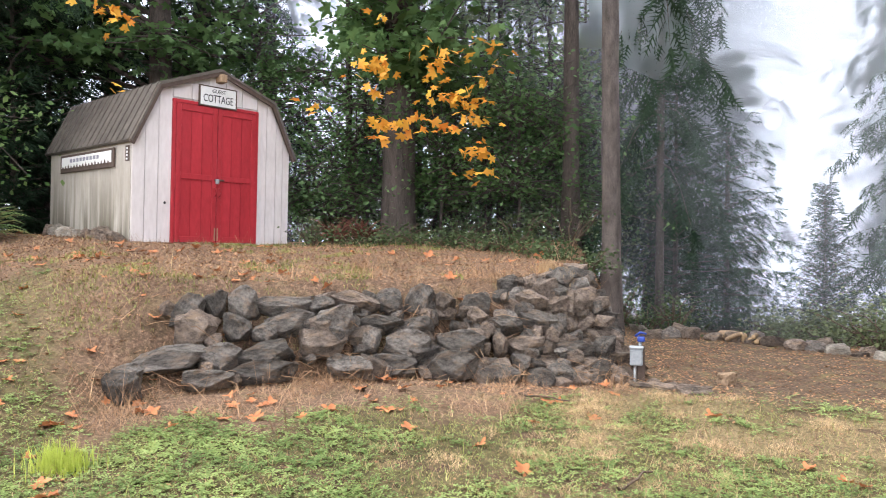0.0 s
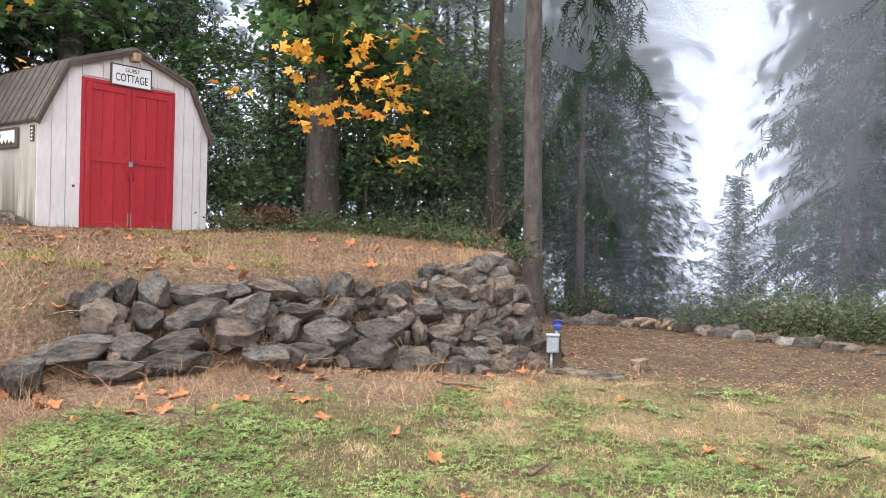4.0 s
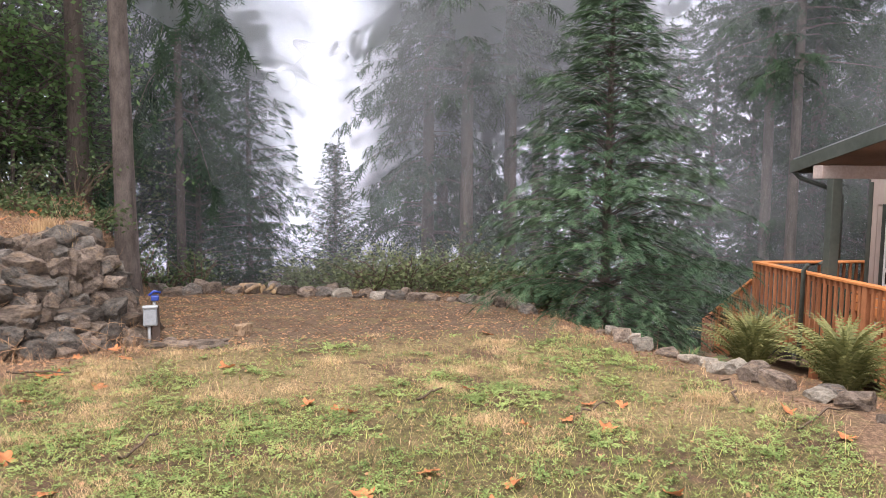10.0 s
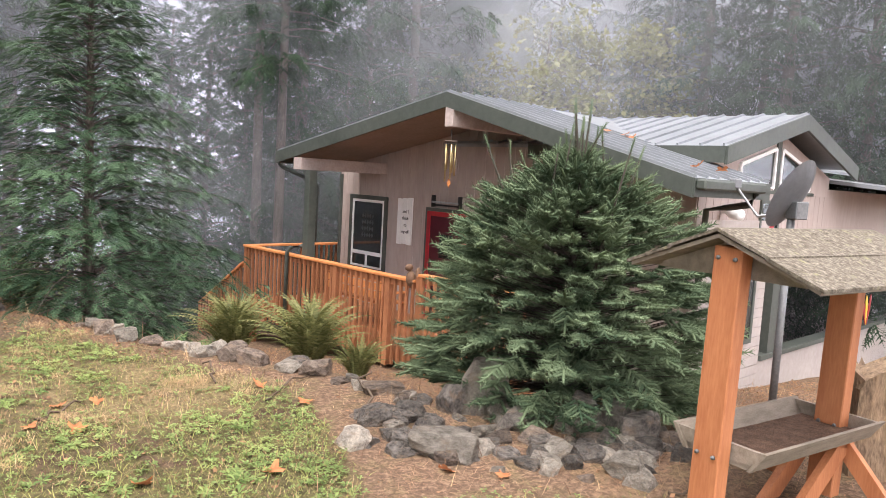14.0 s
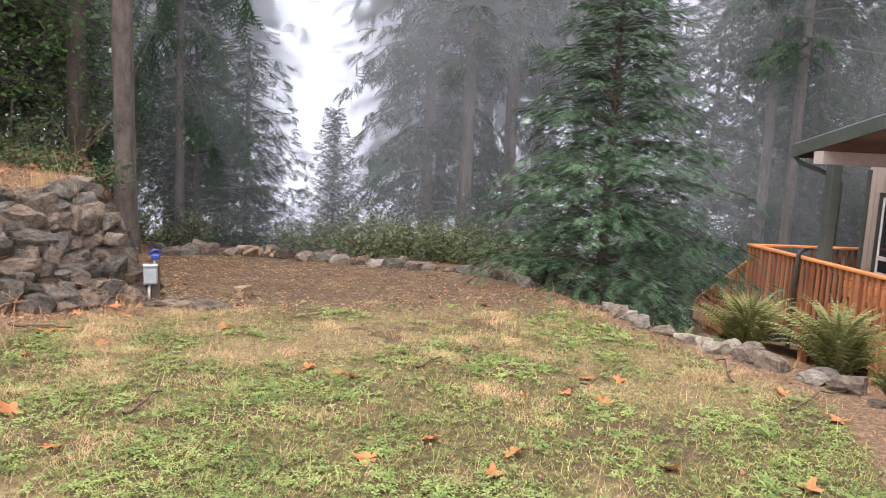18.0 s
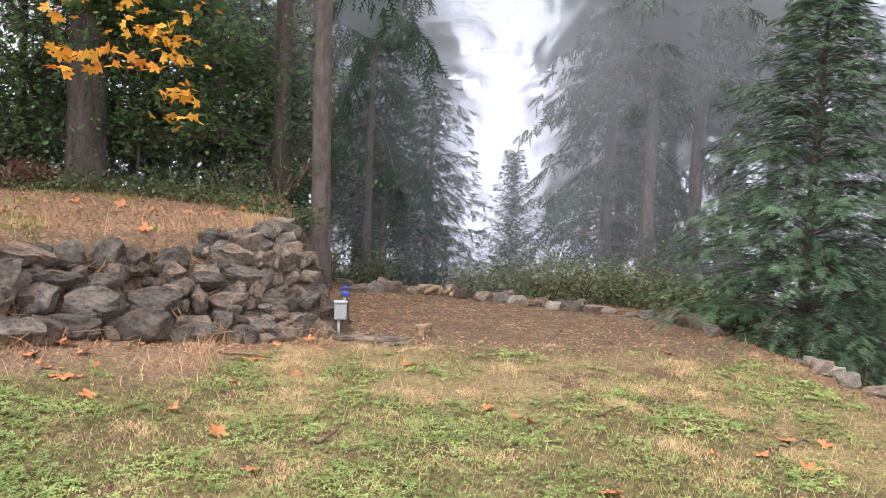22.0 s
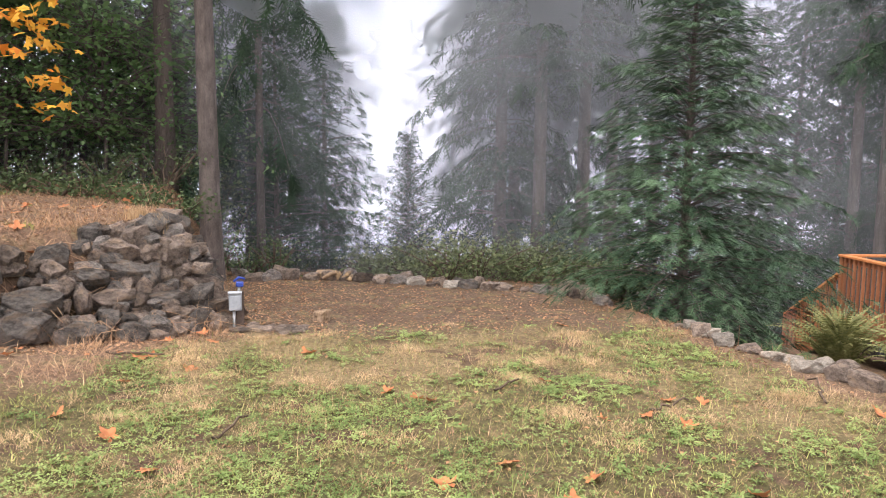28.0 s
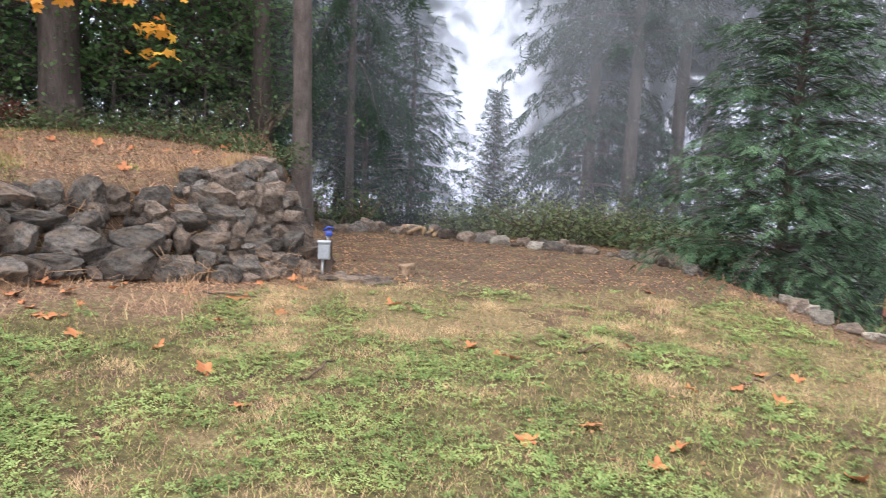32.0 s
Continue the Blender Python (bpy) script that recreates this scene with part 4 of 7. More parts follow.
for i in range(60):
    az = rw.uniform(45.2, 52.0)
    topd = float(np.interp(az, WALL_AZ, WALL_TOP))
    x, y = polar(az, topd + rw.uniform(-0.25, 0.5 if az < 48 else 0.15))
    s = rw.uniform(0.10, 0.24)
    stone((WARM if rw.random() < 0.65 else STONES)[rw.randrange(8)], on(x, y, -0.05), (s * 1.2, s, s * 0.7), rw.uniform(0, 360), (rw.uniform(-20, 20), rw.uniform(-20, 20)), wall)
for i in range(24):
    az = rw.uniform(42.6, 45.4)
    base, topd = float(np.interp(az, WALL_AZ, WALL_BASE)), float(np.interp(az, WALL_AZ, WALL_TOP))
    x, y = polar(az, rw.uniform(base + 0.15, topd + 0.7))
    s = rw.uniform(0.12, 0.30)
    stone((WARM if rw.random() < 0.6 else STONES)[rw.randrange(8)], on(x, y, -0.06), (s * 1.2, s, s * 0.8), rw.uniform(0, 360), (rw.uniform(-20, 20), rw.uniform(-20, 20)), wall)
# small stones wedged into the joints
for i in range(45):
    az = rw.uniform(43.5, 66)
    base, topd = float(np.interp(az, WALL_AZ, WALL_BASE)), float(np.interp(az, WALL_AZ, WALL_TOP))
    f = rw.random()
    x, y = polar(az, base + (topd - base) * f * 0.9 + 0.06)
    foot = float(land(*polar(az, base - 0.05)))
    top = 0.9 if az < 77 else 0.5
    s = rw.uniform(0.09, 0.2)
    stone((STONES[rw.randrange(14)] if rw.random() < 0.5 else WARM[rw.randrange(8)]), (x, y, foot - 0.03 + (top - foot) * f * 0.9), (s * 1.2, s * 1.6, s), rw.uniform(0, 360), (rw.uniform(-25, 25), rw.uniform(-25, 25)), wall)

# ---------------------------------------------------------------- house
M_SIDING = two_scale("taupe_siding", (0.32, 0.265, 0.245), (0.425, 0.355, 0.325), 0.8, 12, 0.75, 0.1, 0.004, (1, 1, 0.3), 0.03)
M_LAP = two_scale("pale_lap_siding", (0.30, 0.265, 0.245), (0.41, 0.365, 0.34), 0.8, 12, 0.75, 0.1)
M_GREEN = two_scale("dark_green_trim", (0.042, 0.05, 0.043), (0.082, 0.092, 0.08), 1.2, 14, 0.5, 0.1)
M_METAL = two_scale("grey_metal_roof", (0.18, 0.195, 0.21), (0.28, 0.295, 0.315), 0.8, 10, 0.45, 0.05, 0.004, (1, 1, 1), 0, 0.5, 0.35)
M_CEDAR = two_scale("stained_cedar", (0.19, 0.072, 0.034), (0.40, 0.17, 0.08), 2, 30, 0.6, 0.25, 0.003, (5, 5, 0.6), 0.22)
M_CEDAR_TOP = two_scale("bright_cedar_cap", (0.42, 0.15, 0.05), (0.66, 0.28, 0.11), 2, 30, 0.5, 0.2, 0.003, (2, 2, 2), 0.08)
M_SOFFIT = two_scale("brown_soffit", (0.20, 0.175, 0.163), (0.29, 0.25, 0.235), 2, 20, 0.8, 0.1)
M_WFRAME = Mat("white_vinyl", (0.78, 0.78, 0.78), 0.45)
M_BEAM = two_scale("weathered_beam", (0.30, 0.24, 0.22), (0.48, 0.40, 0.37), 2, 24, 0.8, 0.2)
M_DOORRED = two_scale("maroon_door", (0.055, 0.010, 0.016), (0.09, 0.015, 0.024), 2, 20, 0.45, 0.05)
M_REDTRIM = two_scale("red_door_frame", (0.26, 0.016, 0.022), (0.36, 0.024, 0.03), 2, 20, 0.5, 0.1)
M_BRASS = two_scale("aged_brass", (0.35, 0.26, 0.12), (0.62, 0.5, 0.28), 6, 40, 0.35, 0.05, 0.002, (1, 1, 1), 0, 0.5, 0.9)
M_GLASS = Mat("window_glass", (0.02, 0.025, 0.027), 0.06, 0, 0.6)

HOUSE = Matrix(((-0.454, 0.891, 0, 6.237), (0.891, 0.454, 0, 3.178), (0, 0, 1, 0), (0, 0, 0, 1)))
# local x: along the front, away from the drive; local y: into the house; y = 0 is the front edge of the roof
house = thing("house", HOUSE, "taupe single-storey house with grey metal roofs and dark green trim", "house")
PK, PZ, LX, LZ, RX, RZ = 7.29, 2.79, 11.52, 1.95, 3.72, 1.80
SIDE = 4.58
WY = 1.83


def roof1(x):
    return PZ + (LZ - PZ) * (x - PK) / (LX - PK) if x > PK else PZ + (RZ - PZ) * (PK - x) / (PK - RX)


hw = part("wall", prism([(SIDE, -2.4), (12.12, -3.0), (12.12, roof1(12.12) - 0.09), (PK, PZ - 0.09), (SIDE, roof1(SIDE) - 0.09)], WY, 3.9), M_SIDING, house)
part("wall", prism([(6.8, -2.4), (12.12, -3.0), (12.12, roof1(12.12) - 0.09), (PK, PZ - 0.09), (6.8, roof1(6.8) - 0.09)], 3.902, 9.0), M_SIDING, house)
n_boards = 37
openings = ((10.65, 11.75, -0.14, 1.24), (8.56, 9.52, -0.8, 1.08))
for i in range(n_boards):
    a = SIDE + i * (12.12 - SIDE) / n_boards + 0.004
    b = SIDE + (i + 1) * (12.12 - SIDE) / n_boards - 0.004
    spans = [(-0.85, None)]
    for x0, x1, z0, z1 in openings:
        if a < x1 and b > x0:
            spans = [(z1, None)] + ([(-0.85, z0)] if z0 > -0.7 else [])
    for z0, z1 in spans:
        za, zb = (roof1(a) - 0.065, roof1(b) - 0.065) if z1 is None else (z1, z1)
        part("siding_board", prism([(a, z0), (b, z0), (b, zb), (a, za)], WY - 0.012, WY + 0.004), M_SIDING, hw)


def roof_sheet(name, x0, z0, x1, z1, y0, y1, ribs, parent, thick=0.05):
    """A sloping metal sheet with standing ribs that run down the slope."""
    r = part(name, prism([(x0, z0 - thick), (x1, z1 - thick), (x1, z1), (x0, z0)], y0, y1), M_METAL, parent)
    k = int((y1 - y0) / ribs)
    for i in range(k + 1):
        y = y0 + 0.02 + i * (y1 - y0 - 0.04) / k
        part("roof_rib", beam((x0, y, z0 + 0.012), (x1, y, z1 + 0.012), 0.022, 0.034), M_METAL, r)
    return r


roof_sheet("roof", PK, PZ, LX, LZ, 0.0, 9.4, 0.32, house)
roof_sheet("roof", RX, RZ, PK, PZ, 0.0, 1.75, 0.25, house)
part("roof_deck", prism([(5.2, roof1(5.2) - 0.06), (PK, PZ - 0.06), (PK, PZ - 0.01), (5.2, roof1(5.2) - 0.01)], 1.75, 9.4), M_METAL, house)
# green fascia boards along the rakes, ridge beam, eave beam, rafters under the overhang
for x0, z0, x1, z1 in ((PK, PZ, LX, LZ), (RX, RZ, PK, PZ)):
    part("fascia", prism([(x0, z0 - 0.20), (x1, z1 - 0.20), (x1, z1 - 0.005), (x0, z0 - 0.005)], -0.035, 0.005), M_GREEN, house)
    part("soffit", prism([(x0, z0 - 0.075), (x1, z1 - 0.075), (x1, z1 - 0.055), (x0, z0 - 0.055)], 0.01, WY + 0.05), M_SOFFIT, house)
part("eave_fascia", box(LX - 0.02, LX + 0.02, -0.03, 9.4, LZ - 0.2, LZ - 0.004), M_GREEN, house)
part("eave_fascia", box(RX - 0.02, RX + 0.02, -0.03, 1.75, RZ - 0.19, RZ - 0.004), M_GREEN, house)
part("gutter", box(RX - 0.13, RX - 0.02, -0.02, 1.4, RZ - 0.12, RZ - 0.01, 0.02), M_GREEN, house)
part("ridge_beam", box(PK - 0.14, PK + 0.01, -0.03, WY, PZ - 0.46, PZ - 0.2, 0.005), M_BEAM, house)
part("eave_beam", box(10.72, 10.95, -0.02, WY + 0.02, 1.66, 1.86, 0.005), M_BEAM, house)
part("porch_post", box(10.55, 10.70, 0.05, 0.20, -0.9, 1.66, 0.006), M_GREEN, house)
dsp = tube([(11.5, 0.02, 1.78), (11.42, 0.06, 1.68), (10.85, 0.24, 1.5), (10.64, 0.26, 1.40), (10.64, 0.25, 0.46), (10.72, 0.06, 0.38), (10.86, -0.08, 0.34), (10.94, -0.09, 0.24), (10.95, -0.09, -1.25)], [0.035] * 9, 8)
part("downspout", tri_mesh("downspout", *dsp, M_GREEN, True), None, house)
part("corner_trim", box(12.04, 12.13, WY - 0.03, WY + 0.02, -0.85, 1.62), M_GREEN, house)

# window beside the door
win = part("window", box(10.70, 11.70, WY - 0.02, WY - 0.014, -0.1, 1.2), M_GLASS, house, "dark double window with white frame and green trim")
for x0, x1, z0, z1, mt, y in ((10.63, 10.72, -0.2, 1.25, M_GREEN, 0.035), (11.68, 11.77, -0.2, 1.25, M_GREEN, 0.035), (10.72, 11.68, 1.17, 1.25, M_GREEN, 0.035), (10.72, 11.68, -0.2, -0.12, M_GREEN, 0.035),
                              (10.72, 10.77, -0.12, 1.17, M_WFRAME, 0.03), (11.63, 11.68, -0.12, 1.17, M_WFRAME, 0.03), (10.77, 11.63, 1.12, 1.17, M_WFRAME, 0.03), (10.77, 11.63, 0.12, 0.19, M_WFRAME, 0.03), (11.17, 11.23, -0.12, 0.12, M_WFRAME, 0.03), (10.77, 11.63, -0.12, -0.08, M_WFRAME, 0.03)):
    part("trim" if mt is M_GREEN else "frame", box(x0, x1, WY - y, WY - 0.005, z0, z1, 0.003), mt, win)
# pale lace pattern in the glass
for k in range(5):
    for j in range(4):
        cxp, czp = 11.05 + 0.075 * k, 0.5 + 0.12 * j
        part("lace", prism([(cxp - 0.028, czp), (cxp, czp - 0.045), (cxp + 0.028, czp), (cxp, czp + 0.045)], WY - 0.0255, WY - 0.0215), Mat("grey_lace", (0.07, 0.075, 0.075), 0.8), win)
# red door
door = part("door", box(8.64, 9.44, WY - 0.03, WY - 0.012, -0.78, 1.0), M_DOORRED, house, "maroon entry door in a bright red frame")
for x0, x1, z0, z1 in ((8.56, 8.64, -0.78, 1.08), (9.44, 9.52, -0.78, 1.08), (8.64, 9.44, 1.0, 1.08)):
    part("door_frame", box(x0, x1, WY - 0.05, WY - 0.005, z0, z1, 0.004), M_REDTRIM, door)
for x0, x1, z0, z1 in ((8.50, 8.56, -0.78, 1.14), (9.52, 9.57, -0.78, 1.14), (8.56, 9.52, 1.08, 1.14)):
    part("door_casing", box(x0, x1, WY - 0.04, WY - 0.005, z0, z1, 0.004), M_GREEN, door)
part("door_glass", box(8.86, 9.20, WY - 0.034, WY - 0.029, 0.30, 0.70), M_GLASS, door)
for k in range(4):
    x = 8.87 + k * 0.104
    part("door_lead", box(x, x + 0.008, WY - 0.036, WY - 0.033, 0.31, 0.69), M_DARKWOOD, door)
for k in range(3):
    part("door_lead", box(8.87, 9.19, WY - 0.036, WY - 0.033, 0.35 + k * 0.14, 0.358 + k * 0.14), M_DARKWOOD, door)
part("door_knob", tri_mesh("door_knob", *tube([(8.70, WY - 0.03, 0.12), (8.70, WY - 0.06, 0.12), (8.70, WY - 0.085, 0.12), (8.70, WY - 0.1, 0.12)], [0.015, 0.018, 0.03, 0.01], 10), M_BRASS, True), None, door)

# cross gable over the drive side
G2, GZ, GS = 3.98, 2.82, 4.2
for y0, z0, y1, z1 in ((1.60, 2.22, G2, GZ), (G2, GZ, 6.2, 2.2)):
    bm = bmesh.new()
    quad = [(GS, y0, z0), (GS, y1, z1), (9.0, y1, z1), (9.0, y0, z0)]
    vs = [bm.verts.new(q) for q in quad] + [bm.verts.new((x, y, z - 0.05)) for x, y, z in quad]
    for f in ((0, 1, 2, 3), (7, 6, 5, 4), (0, 4, 5, 1), (1, 5, 6, 2), (2, 6, 7, 3), (3, 7, 4, 0)):
        bm.faces.new([vs[i] for i in f])
    bmesh.ops.recalc_face_normals(bm, faces=list(bm.faces))
    r2 = part("roof", bm, M_METAL, house)
    for i in range(14):
        x = GS + 0.03 + i * 0.30
        part("roof_rib", beam((x, y0, z0 + 0.012), (x, y1, z1 + 0.012), 0.022, 0.034), M_METAL, r2)
    bm = bmesh.new()
    quad = [(y0, z0 - 0.22), (y1, z1 - 0.22), (y1, z1 - 0.004), (y0, z0 - 0.004)]
    vs = [bm.verts.new((GS - 0.03, y, z)) for y, z in quad] + [bm.verts.new((GS + 0.01, y, z)) for y, z in quad]
    for f in ((0, 1, 2, 3), (7, 6, 5, 4), (0, 4, 5, 1), (1, 5, 6, 2), (2, 6, 7, 3), (3, 7, 4, 0)):
        bm.faces.new([vs[i] for i in f])
    bmesh.ops.recalc_face_normals(bm, faces=list(bm.faces))
    part("fascia", bm, M_GREEN, house)
part("eave_fascia", box(GS, 7.2, 1.585, 1.605, 2.02, 2.215), M_GREEN, house)


def yz_panel(profile, x0, x1):
    """A panel whose outline lies in y and z, thick along x."""
    bm = bmesh.new()
    a = [bm.verts.new((x0, y, z)) for y, z in profile]
    b = [bm.verts.new((x1, y, z)) for y, z in profile]
    n = len(a)
    bm.faces.new(a)
    bm.faces.new(b[::-1])
    for i in range(n):
        bm.faces.new((a[i], b[i], b[(i + 1) % n], a[(i + 1) % n]))
    bmesh.ops.recalc_face_normals(bm, faces=list(bm.faces))
    return bm


part("gable_wall", yz_panel([(1.7, 1.3), (6.1, 1.3), (6.1, 2.0), (G2, 2.58), (1.7, 2.0)], SIDE - 0.02, 6.5), M_SIDING, house)
for j in range(22):
    a, b = 1.72 + j * 0.2 + 0.004, 1.92 + j * 0.2 - 0.004
    zt = lambda y: 2.0 + (2.58 - 2.0) * (y - 1.7) / (G2 - 1.7) if y < G2 else 2.58 + (2.0 - 2.58) * (y - G2) / (6.1 - G2)
    lo = -0.65 if b < 3.95 else 1.0
    part("siding_board", yz_panel([(a, lo), (b, lo), (b, 1.70), (a, 1.70)], SIDE - 0.032, SIDE - 0.003), M_SIDING, hw)
for y0, y1, za, zb in ((2.78, 3.86, 2.06, 2.33), (4.08, 5.2, 2.33, 2.06)):
    w2 = part("gable_window", yz_panel([(y0, 1.77), (y1, 1.77), (y1, zb), (y0, za)], SIDE - 0.03, SIDE - 0.022), M_GLASS, house, "slanted gable window with white frame")
    for p, q in (((y0, 1.77), (y1, 1.77)), ((y1, 1.77), (y1, zb)), ((y1, zb), (y0, za)), ((y0, za), (y0, 1.77))):
        part("frame", beam((SIDE - 0.035, *p), (SIDE - 0.035, *q), 0.05, 0.045, (1, 0, 0)), M_WFRAME, w2)
part("sill_trim", box(SIDE - 0.05, SIDE, 2.6, 5.4, 1.69, 1.74), M_GREEN, house)
part("mullion_trim", box(SIDE - 0.045, SIDE - 0.005, 3.90, 4.04, 1.74, 2.45), M_GREEN, house)
sw = part("window", box(SIDE - 0.045, SIDE - 0.03, 3.55, 4.1, 1.05, 1.55), M_GLASS, house, "small dark window with green trim")
for y0, y1, z0, z1 in ((3.5, 3.55, 1.0, 1.6), (4.1, 4.15, 1.0, 1.6), (3.55, 4.1, 1.55, 1.6), (3.55, 4.1, 1.0, 1.05)):
    part("trim", box(SIDE - 0.06, SIDE - 0.01, y0, y1, z0, z1), M_GREEN, sw)
part("red_curtain", box(SIDE - 0.052, SIDE - 0.046, 3.85, 4.0, 1.1, 1.4), M_REDTRIM, sw)
gd = tube([(3.66, 1.3, 1.68), (3.75, 1.35, 1.55), (4.1, 1.6, 1.5), (4.45, 1.75, 1.45), (4.5, 1.78, 0.2)], [0.04] * 5, 8)
part("downspout", tri_mesh("downspout", *gd, M_GREEN, True), None, house)
lampb = tube([(SIDE - 0.03, 2.35, 1.42), (SIDE - 0.12, 2.33, 1.44), (SIDE - 0.2, 2.3, 1.41), (SIDE - 0.34, 2.25, 1.40)], [0.03, 0.045, 0.06, 0.075], 12)
part("flood_light", tri_mesh("flood_light", *lampb, M_WFRAME, True), None, house, "white flood light on the wall")
# porch wing with a half-height wall
part("wing_roof", prism([(3.7, 1.84), (8.0, 2.25), (8.0, 2.31), (3.7, 1.90)], 6.2, 15.0), M_METAL, house)
part("eave_fascia", box(3.68, 3.72, 6.2, 15.0, 1.66, 1.90), M_GREEN, house)
part("wing_wall", box(SIDE - 0.02, SIDE + 0.1, 6.1, 15.0, 0.95, 1.82), M_SIDING, house)
part("half_wall", box(SIDE - 0.04, SIDE + 0.1, 3.9, 15.0, -2.4, -0.74), M_LAP, house, "pale half-height porch wall")
part("wall_cap", box(SIDE - 0.09, SIDE + 0.14, 3.9, 15.0, -0.74, -0.66, 0.006), M_GREEN, house)
for y in (4.3, 11.3, 14.9):
    part("porch_post", box(SIDE - 0.06, SIDE + 0.16, y - 0.13, y + 0.13, -0.66, 0.98), M_GREEN, house)
for k in range(24):
    z = -1.9 + 0.14 * k
    if z < 1.1:
        part("lap_board", prism([(7.2, z), (7.235, z), (7.215, z + 0.138), (7.2, z + 0.138)][::-1], 9.05, 15.0), M_LAP, house)
    if z < -0.4 + 1.7 and z > -1.4:
        part("lap_board", yz_panel([(1.85, z), (3.9, z), (3.9, z + 0.132), (1.85, z + 0.132)], SIDE - 0.05, SIDE - 0.034), M_LAP, house)
lw = part("window", box(SIDE - 0.075, SIDE - 0.055, 3.0, 3.45, -0.35, 0.5), M_GLASS, house, "dark side window with green trim")
for y0, y1, z0, z1 in ((2.93, 3.0, -0.42, 0.57), (3.45, 3.52, -0.42, 0.57), (3.0, 3.45, 0.5, 0.57), (3.0, 3.45, -0.42, -0.35)):
    part("trim", box(SIDE - 0.085, SIDE - 0.05, y0, y1, z0, z1), M_GREEN, lw)
part("porch_floor", box(SIDE + 0.1, 9.0, 3.9, 15.0, -1.95, -1.75), M_BEAM, house)
orn = thing("wall_ornament", HOUSE @ Matrix.Translation((SIDE - 0.1, 8.6, -0.35)), "red and yellow feather-shaped ornament on the porch rail", "ornament")
M_YEL = Mat("yellow_paint", (0.75, 0.5, 0.05), 0.5)
for k, (mt, a) in enumerate(((M_REDTRIM, -8), (M_YEL, 12), (M_REDTRIM, 30), (M_WFRAME, -25))):
    pr = bmesh.new()
    pts = [(0, -0.02, -0.3), (0, 0.06, 0.0), (0, 0.045, 0.2), (0, 0.0, 0.28), (0, -0.05, 0.18), (0, -0.05, 0.0)]
    va = [pr.verts.new((0.012 * k, y, z)) for _, y, z in pts]
    vb = [pr.verts.new((0.012 * k + 0.01, y, z)) for _, y, z in pts]
    pr.faces.new(va), pr.faces.new(vb[::-1])
    for i in range(6):
        pr.faces.new((va[i], vb[i], vb[(i + 1) % 6], va[(i + 1) % 6]))
    bmesh.ops.rotate(pr, verts=pr.verts, cent=(0, 0, -0.3), matrix=Euler((radians(a), 0, 0)).to_matrix())
    part("feather", pr, mt, orn)

# plaque, wind chime and hook rail on the front wall
plaque = thing("word_plaque", HOUSE @ Matrix.Translation((10.12, WY - 0.03, 0.85)), "white board plaque with painted words beside the window", "plaque")
for k in range(3):
    part("board", box(-0.20 + k * 0.135, -0.072 + k * 0.135, -0.012, 0.012, -0.42 + 0.01 * (k % 2), 0.42 - 0.012 * k, 0.003), M_SIGNWHITE, plaque)
for k, w in enumerate(("and I", "think", "to", "myself")):
    lettering(w, 0.085, M_BLACK, plaque, Matrix.Translation((-0.03, -0.016, 0.17 - 0.12 * k)) @ pose(0, 0, 0, 90, 0, 0) @ Matrix.Diagonal((-1, 1, 1, 1)))
chime = thing("wind_chime", HOUSE @ Matrix.Translation((7.21, 0.02, 2.25)), "brass tube wind chime hanging under the ridge beam", "wind chime")
part("cord", tri_mesh("cord", *tube([(0, 0, 0.05), (0, 0, -0.62)], [0.004, 0.004], 5), M_BLACK), None, chime)
part("top_disc", tri_mesh("top_disc", *tube([(0, 0, -0.10), (0, 0, -0.125)], [0.085, 0.085], 14), M_DARKWOOD), None, chime)
for k in range(5):
    x, y = 0.065 * cos(k * 1.2566), 0.065 * sin(k * 1.2566)
    part("tube", tri_mesh("tube", *tube([(x, y, -0.15), (x, y, -0.48 - 0.04 * k)], [0.012, 0.012], 8), M_BRASS, True), None, chime)
part("sail", prism([(-0.035, -0.66), (0, -0.72), (0.035, -0.66), (0, -0.60)], -0.004, 0.004), M_CEDAR_TOP, chime)
hook = thing("hook_rail", HOUSE @ Matrix.Translation((9.02, WY - 0.06, 1.24)), "black iron rail shelf above the red door", "shelf")
part("bar", box(-0.33, 0.33, -0.03, 0.02, -0.06, -0.03), M_BLACK, hook)
part("bar", box(-0.33, 0.33, -0.06, -0.04, -0.01, 0.02), M_STEEL, hook)
for x in (-0.32, 0.32):
    part("upright", box(x - 0.012, x + 0.012, -0.06, 0.02, -0.08, 0.12), M_BLACK, hook)

# deck, its railing and stair
deck = thing("deck", HOUSE, "cedar deck with baluster railing and side stair", "deck")
for k in range(13):
    part("deck_board", box(5.6, 12.42, 0.08 + k * 0.135, 0.08 + k * 0.135 + 0.127, -0.83, -0.79), M_CEDAR, deck)
part("rim_joist", box(5.6, 12.45, 0.03, 0.07, -1.02, -0.80), M_CEDAR, deck)
for x in (7.7, 9.3, 10.9, 12.4):
    part("deck_post", box(x - 0.05, x + 0.05, 0.09, 0.19, -2.2, -0.85), M_CEDAR, deck)
RT = 0.225


def rail_run(x0, x1, top, y=0.0, step=0.128):
    part("cap_rail", box(x0 - 0.03, x1 + 0.04, y - 0.07, y + 0.07, top - 0.038, top, 0.005), M_CEDAR_TOP, deck, "bright orange cap rail")
    part("sub_rail", box(x0, x1, y - 0.02, y + 0.018, top - 0.13, top - 0.04), M_CEDAR, deck)
    n = int((x1 - x0) / step)
    for i in range(n + 1):
        x = x0 + 0.02 + i * (x1 - x0 - 0.04) / n
        part("baluster", box(x - 0.019, x + 0.019, y - 0.058, y - 0.02, -1.06, top - 0.04), M_CEDAR, deck)


